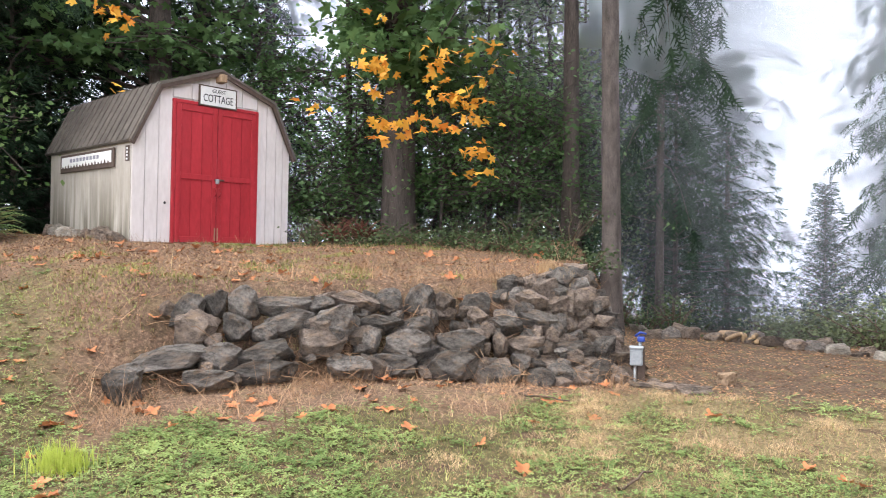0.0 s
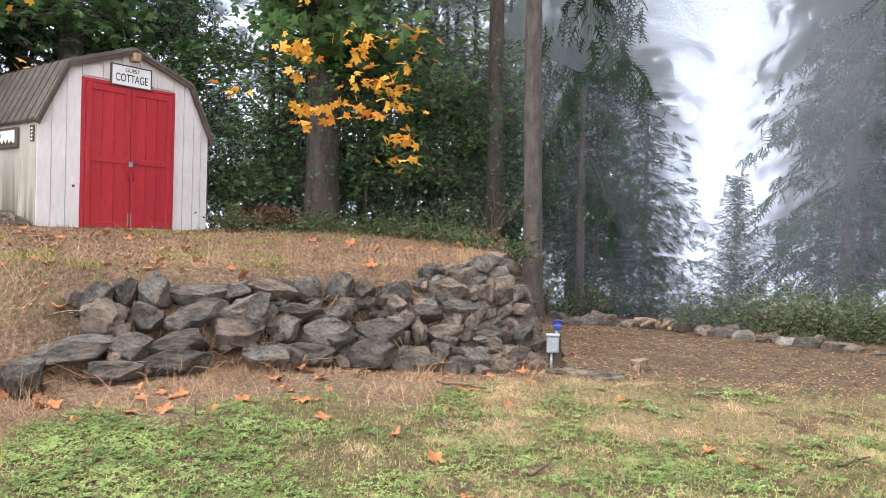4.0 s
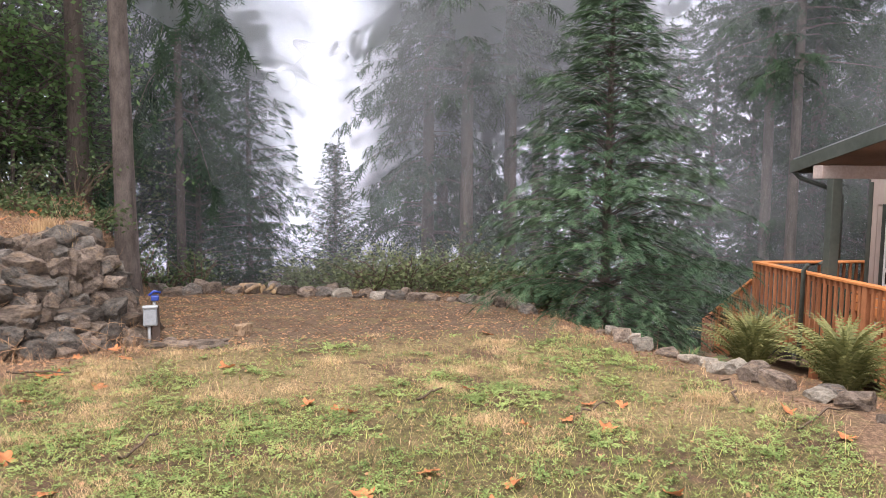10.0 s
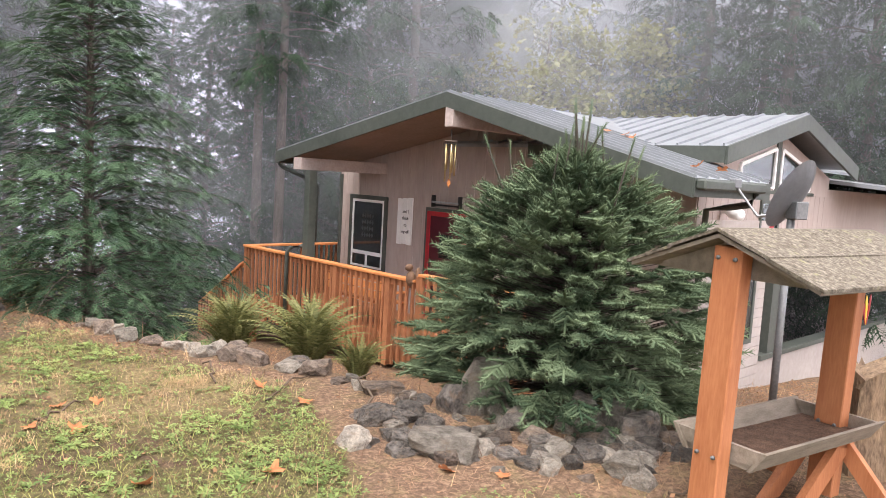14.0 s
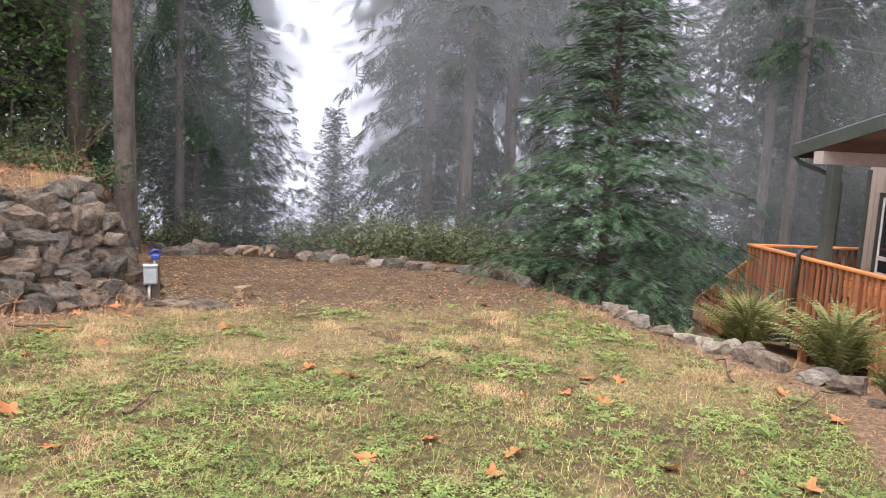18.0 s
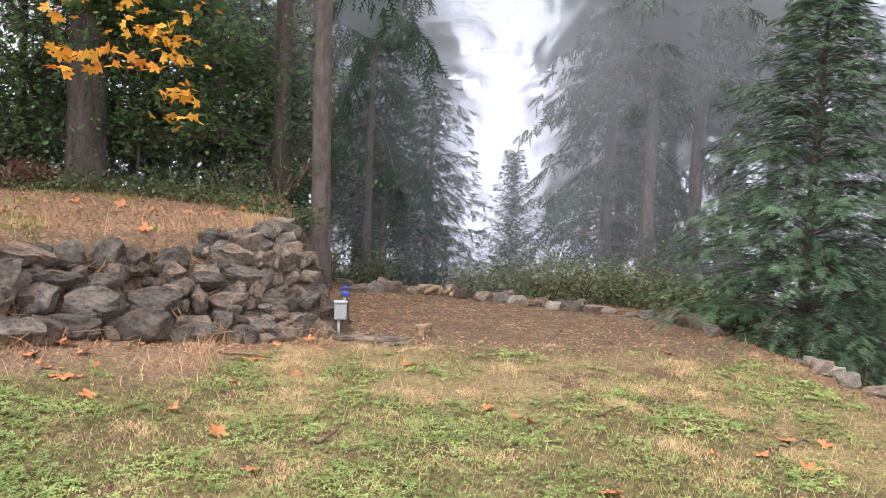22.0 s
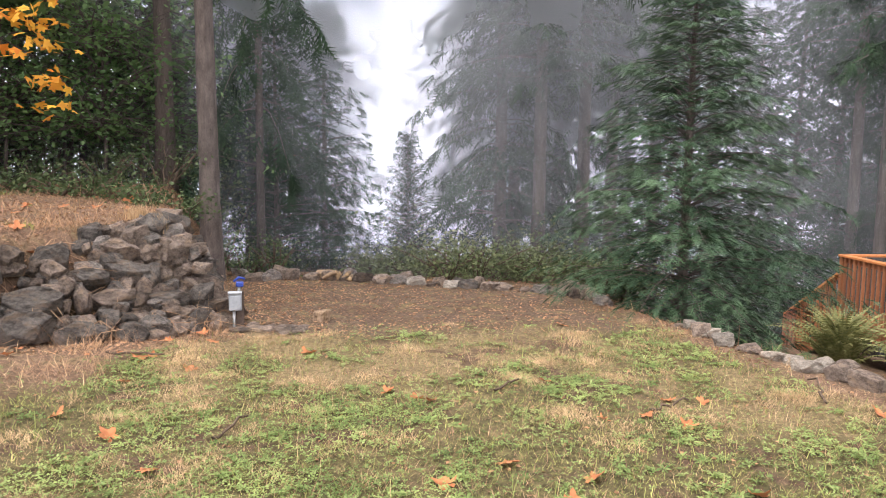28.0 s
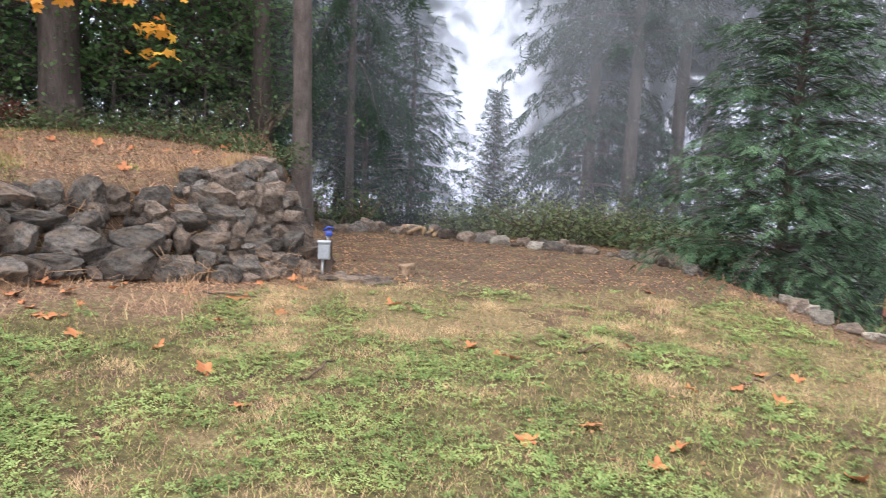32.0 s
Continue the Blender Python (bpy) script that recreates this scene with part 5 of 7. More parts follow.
rail_run(7.72, 12.45, RT)
rail_run(5.7, 7.58, RT + 0.095)
for x in (12.42, 11.0, 9.6, 8.3, 7.62):
    part("rail_post", box(x - 0.045, x + 0.045, -0.055, 0.035, -1.1, RT - 0.04 + (0.095 if x < 7.65 else 0)), M_CEDAR, deck)
part("cap_rail", box(12.37, 12.51, 0.0, 4.2, RT - 0.038, RT, 0.005), M_CEDAR_TOP, deck, "bright orange cap rail")
for k in range(26):
    y = 1.15 + k * 0.118
    part("baluster", box(12.42, 12.458, y, y + 0.038, -0.95, RT - 0.04), M_CEDAR, deck)
part("stair_rail", beam((12.48, -0.01, -0.10), (14.25, -0.01, -1.16), 0.12, 0.038), M_CEDAR_TOP, deck)
for k in range(13):
    x = 12.6 + k * 0.128
    zt = -0.10 - (x - 12.48) * 0.599
    part("stair_baluster", box(x - 0.019, x + 0.019, -0.05, -0.012, zt - 0.78, zt - 0.02), M_CEDAR, deck)
part("stair_post", box(14.18, 14.27, -0.06, 0.03, -2.1, -1.14), M_CEDAR, deck)
for k in range(6):
    x = 12.5 + k * 0.28
    part("stair_tread", box(x, x + 0.29, 0.02, 1.05, -1.0 - k * 0.175, -0.96 - k * 0.175), M_CEDAR, deck)
part("stringer", beam((12.45, 0.03, -1.0), (14.2, 0.03, -2.05), 0.04, 0.24), M_CEDAR, deck)

bench = thing("garden_bench", HOUSE @ Matrix.Translation((9.75, 0.75, -0.79)), "orange-stained wooden slat bench on the deck", "bench")
for k in range(4):
    part("seat_slat", box(-0.75, 0.75, -0.3 + k * 0.13, -0.19 + k * 0.13, 0.40, 0.425, 0.004), M_CEDAR_TOP, bench)
for k in range(3):
    part("back_slat", box(-0.75, 0.75, -0.345, -0.32, 0.50 + k * 0.13, 0.61 + k * 0.13, 0.004), M_CEDAR_TOP, bench)
for x in (-0.7, 0.7):
    for y in (-0.31, 0.2):
        part("leg", box(x - 0.035, x + 0.035, y - 0.03, y + 0.03, 0.0, 0.86 if y < 0 else 0.56), M_CEDAR, bench)
    part("armrest", box(x - 0.045, x + 0.045, -0.32, 0.25, 0.56, 0.59, 0.004), M_CEDAR_TOP, bench)
M_OLDBROWN = two_scale("brown_carved_wood", (0.09, 0.05, 0.03), (0.20, 0.12, 0.075), 6, 40, 0.8, 0.2)
carv = bmesh.new()
for c, r, sc in (((0, 0, 0.1), 0.06, (0.8, 0.9, 1.5)), ((0.01, -0.02, 0.22), 0.045, (0.9, 1.1, 0.9)), ((-0.04, 0.07, 0.13), 0.04, (0.7, 0.8, 2.4))):
    bmesh.ops.create_icosphere(carv, subdivisions=2, radius=r, matrix=Matrix.Translation(c) @ Matrix.Diagonal((*sc, 1)))
ob = new("carved_squirrel", bm_mesh("carved_squirrel", carv, M_OLDBROWN, True))
ob.matrix_world = HOUSE @ Matrix.Translation((7.78, -0.06, RT - 0.12)) @ Matrix.Diagonal((1.3, 1.3, 1.3, 1))
tagged(ob, "small brown carved squirrel figure perched on the rail", "figurine")

# satellite dish on its mast
dx, dy = 5.39, 6.10
M_MAST = two_scale("dull_steel", (0.10, 0.105, 0.11), (0.20, 0.205, 0.21), 4, 40, 0.5, 0.05, 0.002, (1, 1, 1), 0, 0.5, 0.5)
DISH_Z = 1.65 - float(land(dx, dy))
dish = thing("satellite_dish", Matrix.Translation(on(dx, dy)), "grey oval satellite dish on a steel mast", "satellite dish")
part("mast", tri_mesh("mast", *tube([(0, 0, -0.2), (0, 0, DISH_Z - 0.1)], [0.038, 0.038], 12), M_MAST, True), None, dish)
bm = bmesh.new()
R0 = []
for j in range(6):
    ring = [bm.verts.new((0.30 * (j / 5) * cos(a), 0.37 * (j / 5) * sin(a), 0.09 * (j / 5) ** 2)) for a in np.linspace(0, 2 * pi, 28, endpoint=False)] if j else [bm.verts.new((0, 0, 0))]
    R0.append(ring)
for j in range(5):
    for k in range(28):
        if j == 0:
            bm.faces.new((R0[0][0], R0[1][k], R0[1][(k + 1) % 28]))
        else:
            bm.faces.new((R0[j][k], R0[j + 1][k], R0[j + 1][(k + 1) % 28], R0[j][(k + 1) % 28]))
bmesh.ops.solidify(bm, geom=list(bm.faces), thickness=0.012)
M_DISH = two_scale("grey_dish_enamel", (0.15, 0.155, 0.165), (0.21, 0.215, 0.225), 2, 20, 0.4, 0.03)
ds = part("reflector", bm, M_DISH, dish)
ds.matrix_local = Matrix.Translation((0.02, -0.05, DISH_Z)) @ Vector((-0.318, 0.836, 0.45)).to_track_quat("Z", "Y").to_matrix().to_4x4()
part("bracket", box(-0.05, 0.09, -0.12, 0.03, DISH_Z - 0.2, DISH_Z - 0.03, 0.01), M_MAST, dish)
arm = tube([(0, 0, DISH_Z - 0.15), (-0.1, 0.35, DISH_Z - 0.2), (-0.2, 0.6, DISH_Z + 0.1)], [0.016, 0.016, 0.016], 8)
part("feed_arm", tri_mesh("feed_arm", *arm, M_STEEL, True), None, dish)
part("feed_horn", box(-0.245, -0.155, 0.55, 0.65, DISH_Z + 0.07, DISH_Z + 0.17, 0.012), M_DISH, dish)

# ---------------------------------------------------------------- bird feeder
M_POST = two_scale("orange_stained_post", (0.28, 0.095, 0.04), (0.46, 0.19, 0.085), 2, 22, 0.6, 0.25, 0.003, (4, 4, 0.5), 0.06)
M_SHAKE = Mat("lichened_shingle", (0.4, 0.36, 0.28), 0.95, 0, 0.2)
_b, _l = M_SHAKE.noise(45, 6, rough=0.7), M_SHAKE.noise(14, 5)
_c = M_SHAKE.ramp(_b, (0.3, (0.035, 0.03, 0.024)), (0.5, (0.115, 0.098, 0.076)), (0.7, (0.25, 0.225, 0.18)))
_c = M_SHAKE.mix(M_SHAKE.ramp(_l, (0.60, 0.0), (0.72, 0.7)), _c, (0.22, 0.215, 0.11))
M_SHAKE.colour(_c).bump(_b, 0.6, 0.008)
M_GREYWOOD = two_scale("silvered_wood", (0.13, 0.105, 0.08), (0.30, 0.255, 0.205), 3, 35, 0.9, 0.4, 0.004, (2, 8, 8))
FEED = Matrix.Translation((2.375, 3.13, 0.0)) @ pose(0, 0, 0, 0, 0, math.degrees(atan2(0.30, 0.953)))
feeder = thing("bird_feeder", FEED, "wooden bird feeder with shingled roof on two stained posts", "bird feeder")
for x, w in ((0.0, 0.075), (1.08, 0.075)):
    p = part("post", box(x - 0.045, x + 0.045, -w, w, -0.15, 1.415, 0.006), M_POST, feeder)
    p.matrix_local = Matrix.Translation((0, 0, 0)) @ pose(0, 0, 0, 1.2, 0, 0)
    for y in (-0.045, 0.045):
        for z in (1.36, 0.42):
            b = tube([(x - 0.046, y, z), (x - 0.058, y, z)], [0.011, 0.009], 8)
            part("bolt", tri_mesh("bolt", *b, M_MAST), None, p)
RH, RW, FALL = 1.475, 0.50, 0.19
for sg in (-1, 1):
    for j in range(2):
        y0, y1 = sg * RW * j / 2, sg * (RW * (j + 1) / 2 + 0.02)
        z0, z1 = RH - FALL * j / 2 + 0.009 * (1 - j), RH - FALL * (j + 1.1) / 2 + 0.009 * (1 - j)
        for x0, x1 in ((-0.10, 0.62 + 0.1 * j), (0.626 + 0.1 * j, 1.33)):
            part("roof_sheet", yz_panel([(y0, z0), (y1, z1), (y1, z1 + 0.016), (y0, z0 + 0.016)] if sg > 0 else [(y1, z1), (y0, z0), (y0, z0 + 0.016), (y1, z1 + 0.016)], x0, x1), M_SHAKE, feeder)
    part("roof_board", yz_panel([(0, RH - 0.022), (sg * RW, RH - FALL - 0.022), (sg * RW, RH - FALL - 0.002), (0, RH - 0.002)], -0.085, 1.31), M_GREYWOOD, feeder)
for x in (0.075, 1.01):
    part("truss", yz_panel([(-0.44, RH - FALL - 0.02), (0.44, RH - FALL - 0.02), (0.41, RH - FALL + 0.01), (0.0, RH - 0.025), (-0.41, RH - FALL + 0.01)], x - 0.014, x + 0.014), M_GREYWOOD, feeder)
tray = part("tray", box(0.06, 1.10, -0.17, 0.17, 0.385, 0.405), M_GREYWOOD, feeder, "silvered wooden seed tray")
for sg in (-1, 1):
    part("tray_side", yz_panel([(sg * 0.165, 0.375), (sg * 0.187, 0.375), (sg * 0.262, 0.485), (sg * 0.240, 0.485)], 0.05, 1.16), M_GREYWOOD, tray)
for x in (0.06, 1.12):
    part("tray_end", yz_panel([(-0.16, 0.378), (0.16, 0.378), (0.236, 0.478), (-0.236, 0.478)], x, x + 0.022), M_GREYWOOD, tray)
for sg in (-1, 1):
    part("brace", beam((1.08, sg * 0.09, 0.33), (0.55, sg * 0.09, -0.1), 0.04, 0.11), M_POST, feeder)
    part("brace", beam((1.1, sg * 0.05, 0.34), (1.12, sg * 0.5, -0.15), 0.04, 0.09), M_POST, feeder)
part("crosspiece", box(1.0, 1.16, -0.11, 0.11, 0.30, 0.37), M_POST, feeder)
M_SEED = two_scale("seed_husks", (0.05, 0.028, 0.02), (0.22, 0.13, 0.085), 14, 90, 0.95, 1.0, 0.02)
part("seed_bed", box(0.10, 1.09, -0.165, 0.165, 0.404, 0.414), M_SEED, tray, "dark brown spent seed husks")
# old stump behind the feeder
M_STUMP = two_scale("rotting_stump", (0.06, 0.042, 0.03), (0.38, 0.265, 0.17), 5, 24, 0.95, 0.7, 0.02, (3, 3, 0.7))


def stump(name, at, r, h, label, seed, flare=0.3):
    rr = random.Random(seed)
    bm = bmesh.new()
    rings = []
    for j in range(6):
        u = j / 5
        rings.append([bm.verts.new((r * (1 + flare * (1 - u) ** 3) * (1 + 0.2 * sin(3 * a + seed + u) + 0.1 * sin(7 * a + 4 * u) + rr.uniform(-0.09, 0.09)) * cos(a),
                                    r * (1 + flare * (1 - u) ** 3) * (1 + 0.16 * cos(5 * a + seed - 2 * u) + rr.uniform(-0.09, 0.09)) * sin(a),
                                    h * u + (rr.uniform(-0.16, 0.1) * h if j == 5 else 0) - (0.1 if j == 0 else 0))) for a in np.linspace(0, 2 * pi, 18, endpoint=False)])
    for j in range(5):
        for k in range(18):
            bm.faces.new((rings[j][k], rings[j][(k + 1) % 18], rings[j + 1][(k + 1) % 18], rings[j + 1][k]))
    bm.faces.new(rings[5])
    bm.faces.new(rings[0][::-1])
    ob = thing(name, Matrix.Translation(at), label, "stump")
    part("wood", bm, M_STUMP, ob)
    return ob


sx, sy = 3.99, 3.69
st = stump("tree_stump", on(sx, sy), 0.17, 0.66, "tall weathered stump behind the bird feeder", 3)
tag = box(0.06, 0.085, -0.20, -0.19, 0.56, 0.65)
part("blue_tag", tag, Mat("blue_plastic", (0.05, 0.2, 0.55), 0.4), st, "blue and white plastic tag")

# ---------------------------------------------------------------- hydrant post, cut rounds and firewood on the pad
M_BOXGREY = two_scale("grey_outlet_box", (0.24, 0.26, 0.28), (0.36, 0.38, 0.40), 5, 40, 0.5, 0.05)
M_BLUE = Mat("blue_paint", (0.02, 0.045, 0.24), 0.4)
hyd = thing("outlet_post", Matrix.Translation(on(-5.13, 5.89)) @ pose(0, 0, 0, 0, 0, 41), "grey outlet box on a post with a blue tap handle", "utility post")
part("post", box(0.0, 0.075, 0.0, 0.06, -0.1, 0.36, 0.004), M_DARKWOOD, hyd)
part("pipe", tri_mesh("pipe", *tube([(-0.02, -0.02, -0.1), (-0.02, -0.02, 0.2)], [0.016, 0.016], 10), M_STEEL, True), None, hyd)
bx = part("outlet_box", box(-0.07, 0.055, -0.075, 0.0, 0.18, 0.36, 0.008, 2), M_BOXGREY, hyd)
part("cover", box(-0.062, 0.047, -0.088, -0.073, 0.19, 0.335, 0.006), M_BOXGREY, bx)
part("hood", box(-0.075, 0.06, -0.095, 0.0, 0.352, 0.37, 0.005), M_BOXGREY, bx)
tap = part("riser", tri_mesh("riser", *tube([(0.03, 0.03, 0.3), (0.03, 0.03, 0.42)], [0.015, 0.015], 10), M_STEEL, True), None, hyd)
part("tap_head", box(0.0, 0.075, -0.03, 0.07, 0.41, 0.46, 0.01), M_BLUE, hyd, "blue cast tap head")
hnd = tube([(-0.02, 0.02, 0.46), (0.03, 0.02, 0.50), (0.09, 0.02, 0.485)], [0.012, 0.014, 0.010], 8)
part("tap_handle", tri_mesh("tap_handle", *hnd, M_BLUE, True), None, hyd, "blue tap handle")

stump("cut_round", on(-4.60, 6.58), 0.085, 0.11, "small pale cut round of wood on the gravel", 5, 0.1)
M_LOGEND = two_scale("pale_cut_wood", (0.24, 0.16, 0.09), (0.42, 0.30, 0.17), 6, 40, 0.85, 0.2)


def log(name, a, b, r, label, group=""):
    a, b = Vector(a), Vector(b)
    ob = thing(name, Matrix.Translation(a), label, "log", group)
    part("bark", tri_mesh("bark", *tube([(0, 0, 0), tuple((b - a) * 0.5 + Vector((0, 0, 0.01))), tuple(b - a)], [r, r * 1.04, r * 0.95], 12, False), M_STUMP, True), None, ob)
    d = (b - a).normalized()
    for c, s in ((Vector((0, 0, 0)), -1), (b - a, 1)):
        part("cut_end", tri_mesh("cut_end", *tube([tuple(c - d * s * 0.002), tuple(c + d * s * 0.004)], [r * 0.96, r * 0.9], 12), M_LOGEND), None, ob)
    return ob


for k, (az, d, az2, d2, r, h) in enumerate(((35.6, 10.6, 34.0, 10.4, 0.07, 0.06), (35.2, 10.4, 34.2, 10.3, 0.03, 0.03), (33.6, 10.35, 33.3, 10.8, 0.04, 0.04), (33.2, 10.3, 32.9, 10.8, 0.035, 0.04), (33.4, 10.3, 33.1, 10.8, 0.03, 0.10))):
    x, y = polar(az, d)
    x2, y2 = polar(az2, d2)
    log("firewood_log", on(x, y, h), on(x2, y2, h + (0.1 if k == 1 else 0)), r, "split pale firewood log stacked by the stone edging", "firewood pile")
for k in range(12):
    x, y = polar(37.0 + 0.35 * k * (1 if k % 2 else -0.3) + 1.2, 7.35 + 0.06 * (k % 4))
    s = 0.11 + 0.08 * rs.rand()
    ob = stone(WARM[k % 8], on(x, y, -0.03), (s * 1.6, s, 0.05 + 0.03 * rs.rand()), rs.rand() * 360)
    tagged(ob, "flat dark slab lying in the grass near the tap", "stone", "flat slabs by the tap")

# ---------------------------------------------------------------- stone edging of the pad and lawn
rr = random.Random(12)
az = 42.0
while az > 14.5:
    d = float(np.interp(az, RIM_AZ, RIM_D)) + rr.uniform(-0.1, 0.12)
    w = rr.uniform(0.14, 0.30) if az > 19 else rr.uniform(0.16, 0.32)
    x, y = polar(az - math.degrees(w / d) / 2, d)
    ob = stone((STONES if rr.random() < 0.35 else PALE if rr.random() < 0.15 else WARM)[rr.randrange(8)], on(x, y, -0.05), (w * 1.1, w * 0.8, w * rr.uniform(0.5, 0.75)), rr.uniform(0, 360), (rr.uniform(-8, 8), rr.uniform(-8, 8)))
    tagged(ob, "mossy grey boulder in the pad's stone edging", "stone", "stone edging")
    if rr.random() < (0.75 if az < 27 else 0.3):
        x, y = polar(az, d + rr.uniform(0.18, 0.3))
        w2 = w * rr.uniform(0.6, 0.9)
        ob = stone((STONES if rr.random() < 0.4 else WARM)[rr.randrange(8)], on(x, y, -0.02), (w2 * 1.1, w2 * 0.9, w2 * rr.uniform(0.7, 1.0)), rr.uniform(0, 360), (rr.uniform(-15, 15), rr.uniform(-15, 15)))
        tagged(ob, "grey-brown boulder piled behind the pad's edging", "stone", "stone edging")
    az -= math.degrees(w / d) * rr.uniform(0.75, 1.1)
while az > -17:
    d = float(np.interp(az, RIM_AZ, RIM_D)) + rr.uniform(-0.05, 0.12)
    w = rr.uniform(0.13, 0.28)
    x, y = polar(az - math.degrees(w / d) / 2, d)
    if az < 10.5:
        ob = stone((WARM if rr.random() < 0.5 else PALE)[rr.randrange(8)], on(x, y, -0.04), (w * 1.15, w * 0.85, w * rr.uniform(0.4, 0.7)), rr.uniform(0, 360), (rr.uniform(-10, 10), rr.uniform(-10, 10)))
        tagged(ob, "pale angular rock edging the lawn", "stone", "lawn edging rocks")
        if rr.random() < 0.55:
            x, y = polar(az, d + 0.22)
            w *= 0.8
            ob = stone((STONES if rr.random() < 0.6 else PALE)[rr.randrange(8)], on(x, y, -0.03), (w, w, w * 0.6), rr.uniform(0, 360), (rr.uniform(-15, 15), rr.uniform(-15, 15)))
            tagged(ob, "grey angular rock edging the lawn", "stone", "lawn edging rocks")
    az -= math.degrees(w / d) * rr.uniform(0.85, 1.3)
for i in range(125):
    az = rr.uniform(-39, -13)
    d = rr.uniform(4.15, 5.35) if az < -16 else rr.uniform(4.3, 5.0)
    w = rr.uniform(0.07, 0.20)
    x, y = polar(az, d)
    if hypot(x - 2.4, y - 3.1) < 0.55:
        continue
    ob = stone((STONES if rr.random() < 0.45 else PALE if rr.random() < 0.6 else WARM)[rr.randrange(8)], on(x, y, -0.04), (w * 1.2, w, w * rr.uniform(0.55, 0.9)), rr.uniform(0, 360), (rr.uniform(-20, 20), rr.uniform(-20, 20)))
    tagged(ob, "dark broken rock heaped before the spruce", "stone", "rocks under the spruce")
for az, d, w, h, k in ((-23.2, 5.2, 0.34, 0.44, 0), (-20.9, 5.15, 0.24, 0.26, 1), (-33.5, 5.1, 0.34, 0.28, 2), (-30.8, 5.2, 0.3, 0.26, 3), (-20.4, 4.35, 0.42, 0.2, 4), (-35.0, 5.0, 0.3, 0.26, 5), (-26.0, 4.95, 0.28, 0.18, 6)):
    x, y = polar(az, d)
    ob = stone((PALE if k in (0, 4) else STONES)[k], on(x, y, -0.05), (w, w * 0.7, h), 40 * k + az)
    tagged(ob, "large upright boulder at the spruce's foot", "stone", "rocks under the spruce")

grill = thing("barbecue_grill", HOUSE @ Matrix.Translation((6.2, 6.6, -1.75)), "black covered barbecue grill on the porch", "grill")
part("cart", box(-0.3, 0.3, -0.6, 0.6, 0.0, 0.8, 0.02), M_BLACK, grill)
part("hood", tri_mesh("hood", *tube([(0, -0.6, 0.95), (0, 0.6, 0.95)], [0.32, 0.32], 14), M_BLACK, True), None, grill)

# ---------------------------------------------------------------- conifers in the fog
def far_fir(seed, **kw):
    p = dict(height=19, crown_from=0.10, spread=2.4, n_branch=170, steps=7, patch=TUFT, twigs=0.36, hang=0.35, roll=0.35, size=0.44, whorl=5, bare=0.12, trunk=0.2, droop=0.32, rise=0.10, ragged=0.5, tip_rise=0.05, taper=0.6, limb_w=0.8, sides=8)
    p.update(kw)
    return conifer_data(seed, **p)


PROTO = {}
for key, kw in {
    "full": dict(height=18, crown_from=0.05, spread=2.4),
    "full2": dict(height=20, crown_from=0.08, spread=2.6, n_branch=160),
    "high": dict(height=21, crown_from=0.22, spread=2.3, n_branch=135, trunk=0.16),
    "bare": dict(height=22, crown_from=0.34, spread=2.3, n_branch=92, trunk=0.15),
    "small": dict(height=6.5, crown_from=0.03, spread=1.5, n_branch=130, steps=6, size=0.26, bare=0.0, trunk=0.07, droop=0.2, rise=0.2, ragged=0.3, whorl=6, taper=0.85),
    "feather": dict(height=23, crown_from=0.07, spread=2.1, n_branch=150, ragged=0.6, droop=0.4, taper=0.4),
    "column": dict(height=25, crown_from=0.05, spread=1.85, n_branch=230, ragged=0.45, droop=0.45, rise=0.16, taper=0.28, trunk=0.15, whorl=6),
    "pole": dict(height=17, crown_from=0.55, spread=1.5, n_branch=34, trunk=0.165, whorl=4),
    "young": dict(height=3.0, crown_from=0.03, spread=0.95, n_branch=230, steps=6, size=0.10, twigs=0.3, bare=0.0, trunk=0.03, droop=0.10, rise=0.30, ragged=0.3, whorl=6, taper=1.25),
    "hanging": dict(height=20, crown_from=0.15, spread=1.25, n_branch=80, droop=1.1, rise=0.1, hang=1.0, taper=0.3, trunk=0.07),
    "weep": dict(height=17, crown_from=0.12, spread=2.4, n_branch=140, droop=0.6, rise=0.2, hang=0.6),
}.items():
    w, c = far_fir(len(key) * 7 + ord(key[0]) + len(PROTO), **kw)
    PROTO[key] = (tri_mesh("trunk", *w, M_BARK, True), tri_mesh("crown", *c, M_NEEDLE))


def fir(key, az, d, s=1.0, turn=0.0, label="tall dark fir fading into the fog", name="fir_tree", group="foggy firs", sz=None, needles=None):
    x, y = polar(az, d)
    ob = thing(name, Matrix.Translation(on(x, y, -0.1)) @ pose(0, 0, 0, 0, 0, turn), label, "tree", group)
    for nm, me in zip(("trunk", "crown"), PROTO[key]):
        p = part(nm, me, None, ob)
        p.matrix_local = Matrix.Diagonal((s, s, sz or s, 1))
    return ob


# beyond the pad, to the right of the gap of sky
for key, az, d, s, turn in (("column", 21.5, 16.6, 0.86, 10), ("high", 18.5, 15.6, 0.85, 70), ("column", 20.4, 19.0, 0.95, 200), ("high", 15.2, 17.0, 0.95, 130), ("high", 13.1, 17.8, 0.9, 30), ("feather", 17.0, 21.5, 1.0, 260), ("full2", 23.0, 26.0, 1.0, 20), ("high", 10.0, 19.5, 1.0, 240), ("feather", 6.0, 21.0, 1.0, 190), ("full", 12.0, 25.0, 1.0, 77)):
    fir(key, az, d, s, turn)
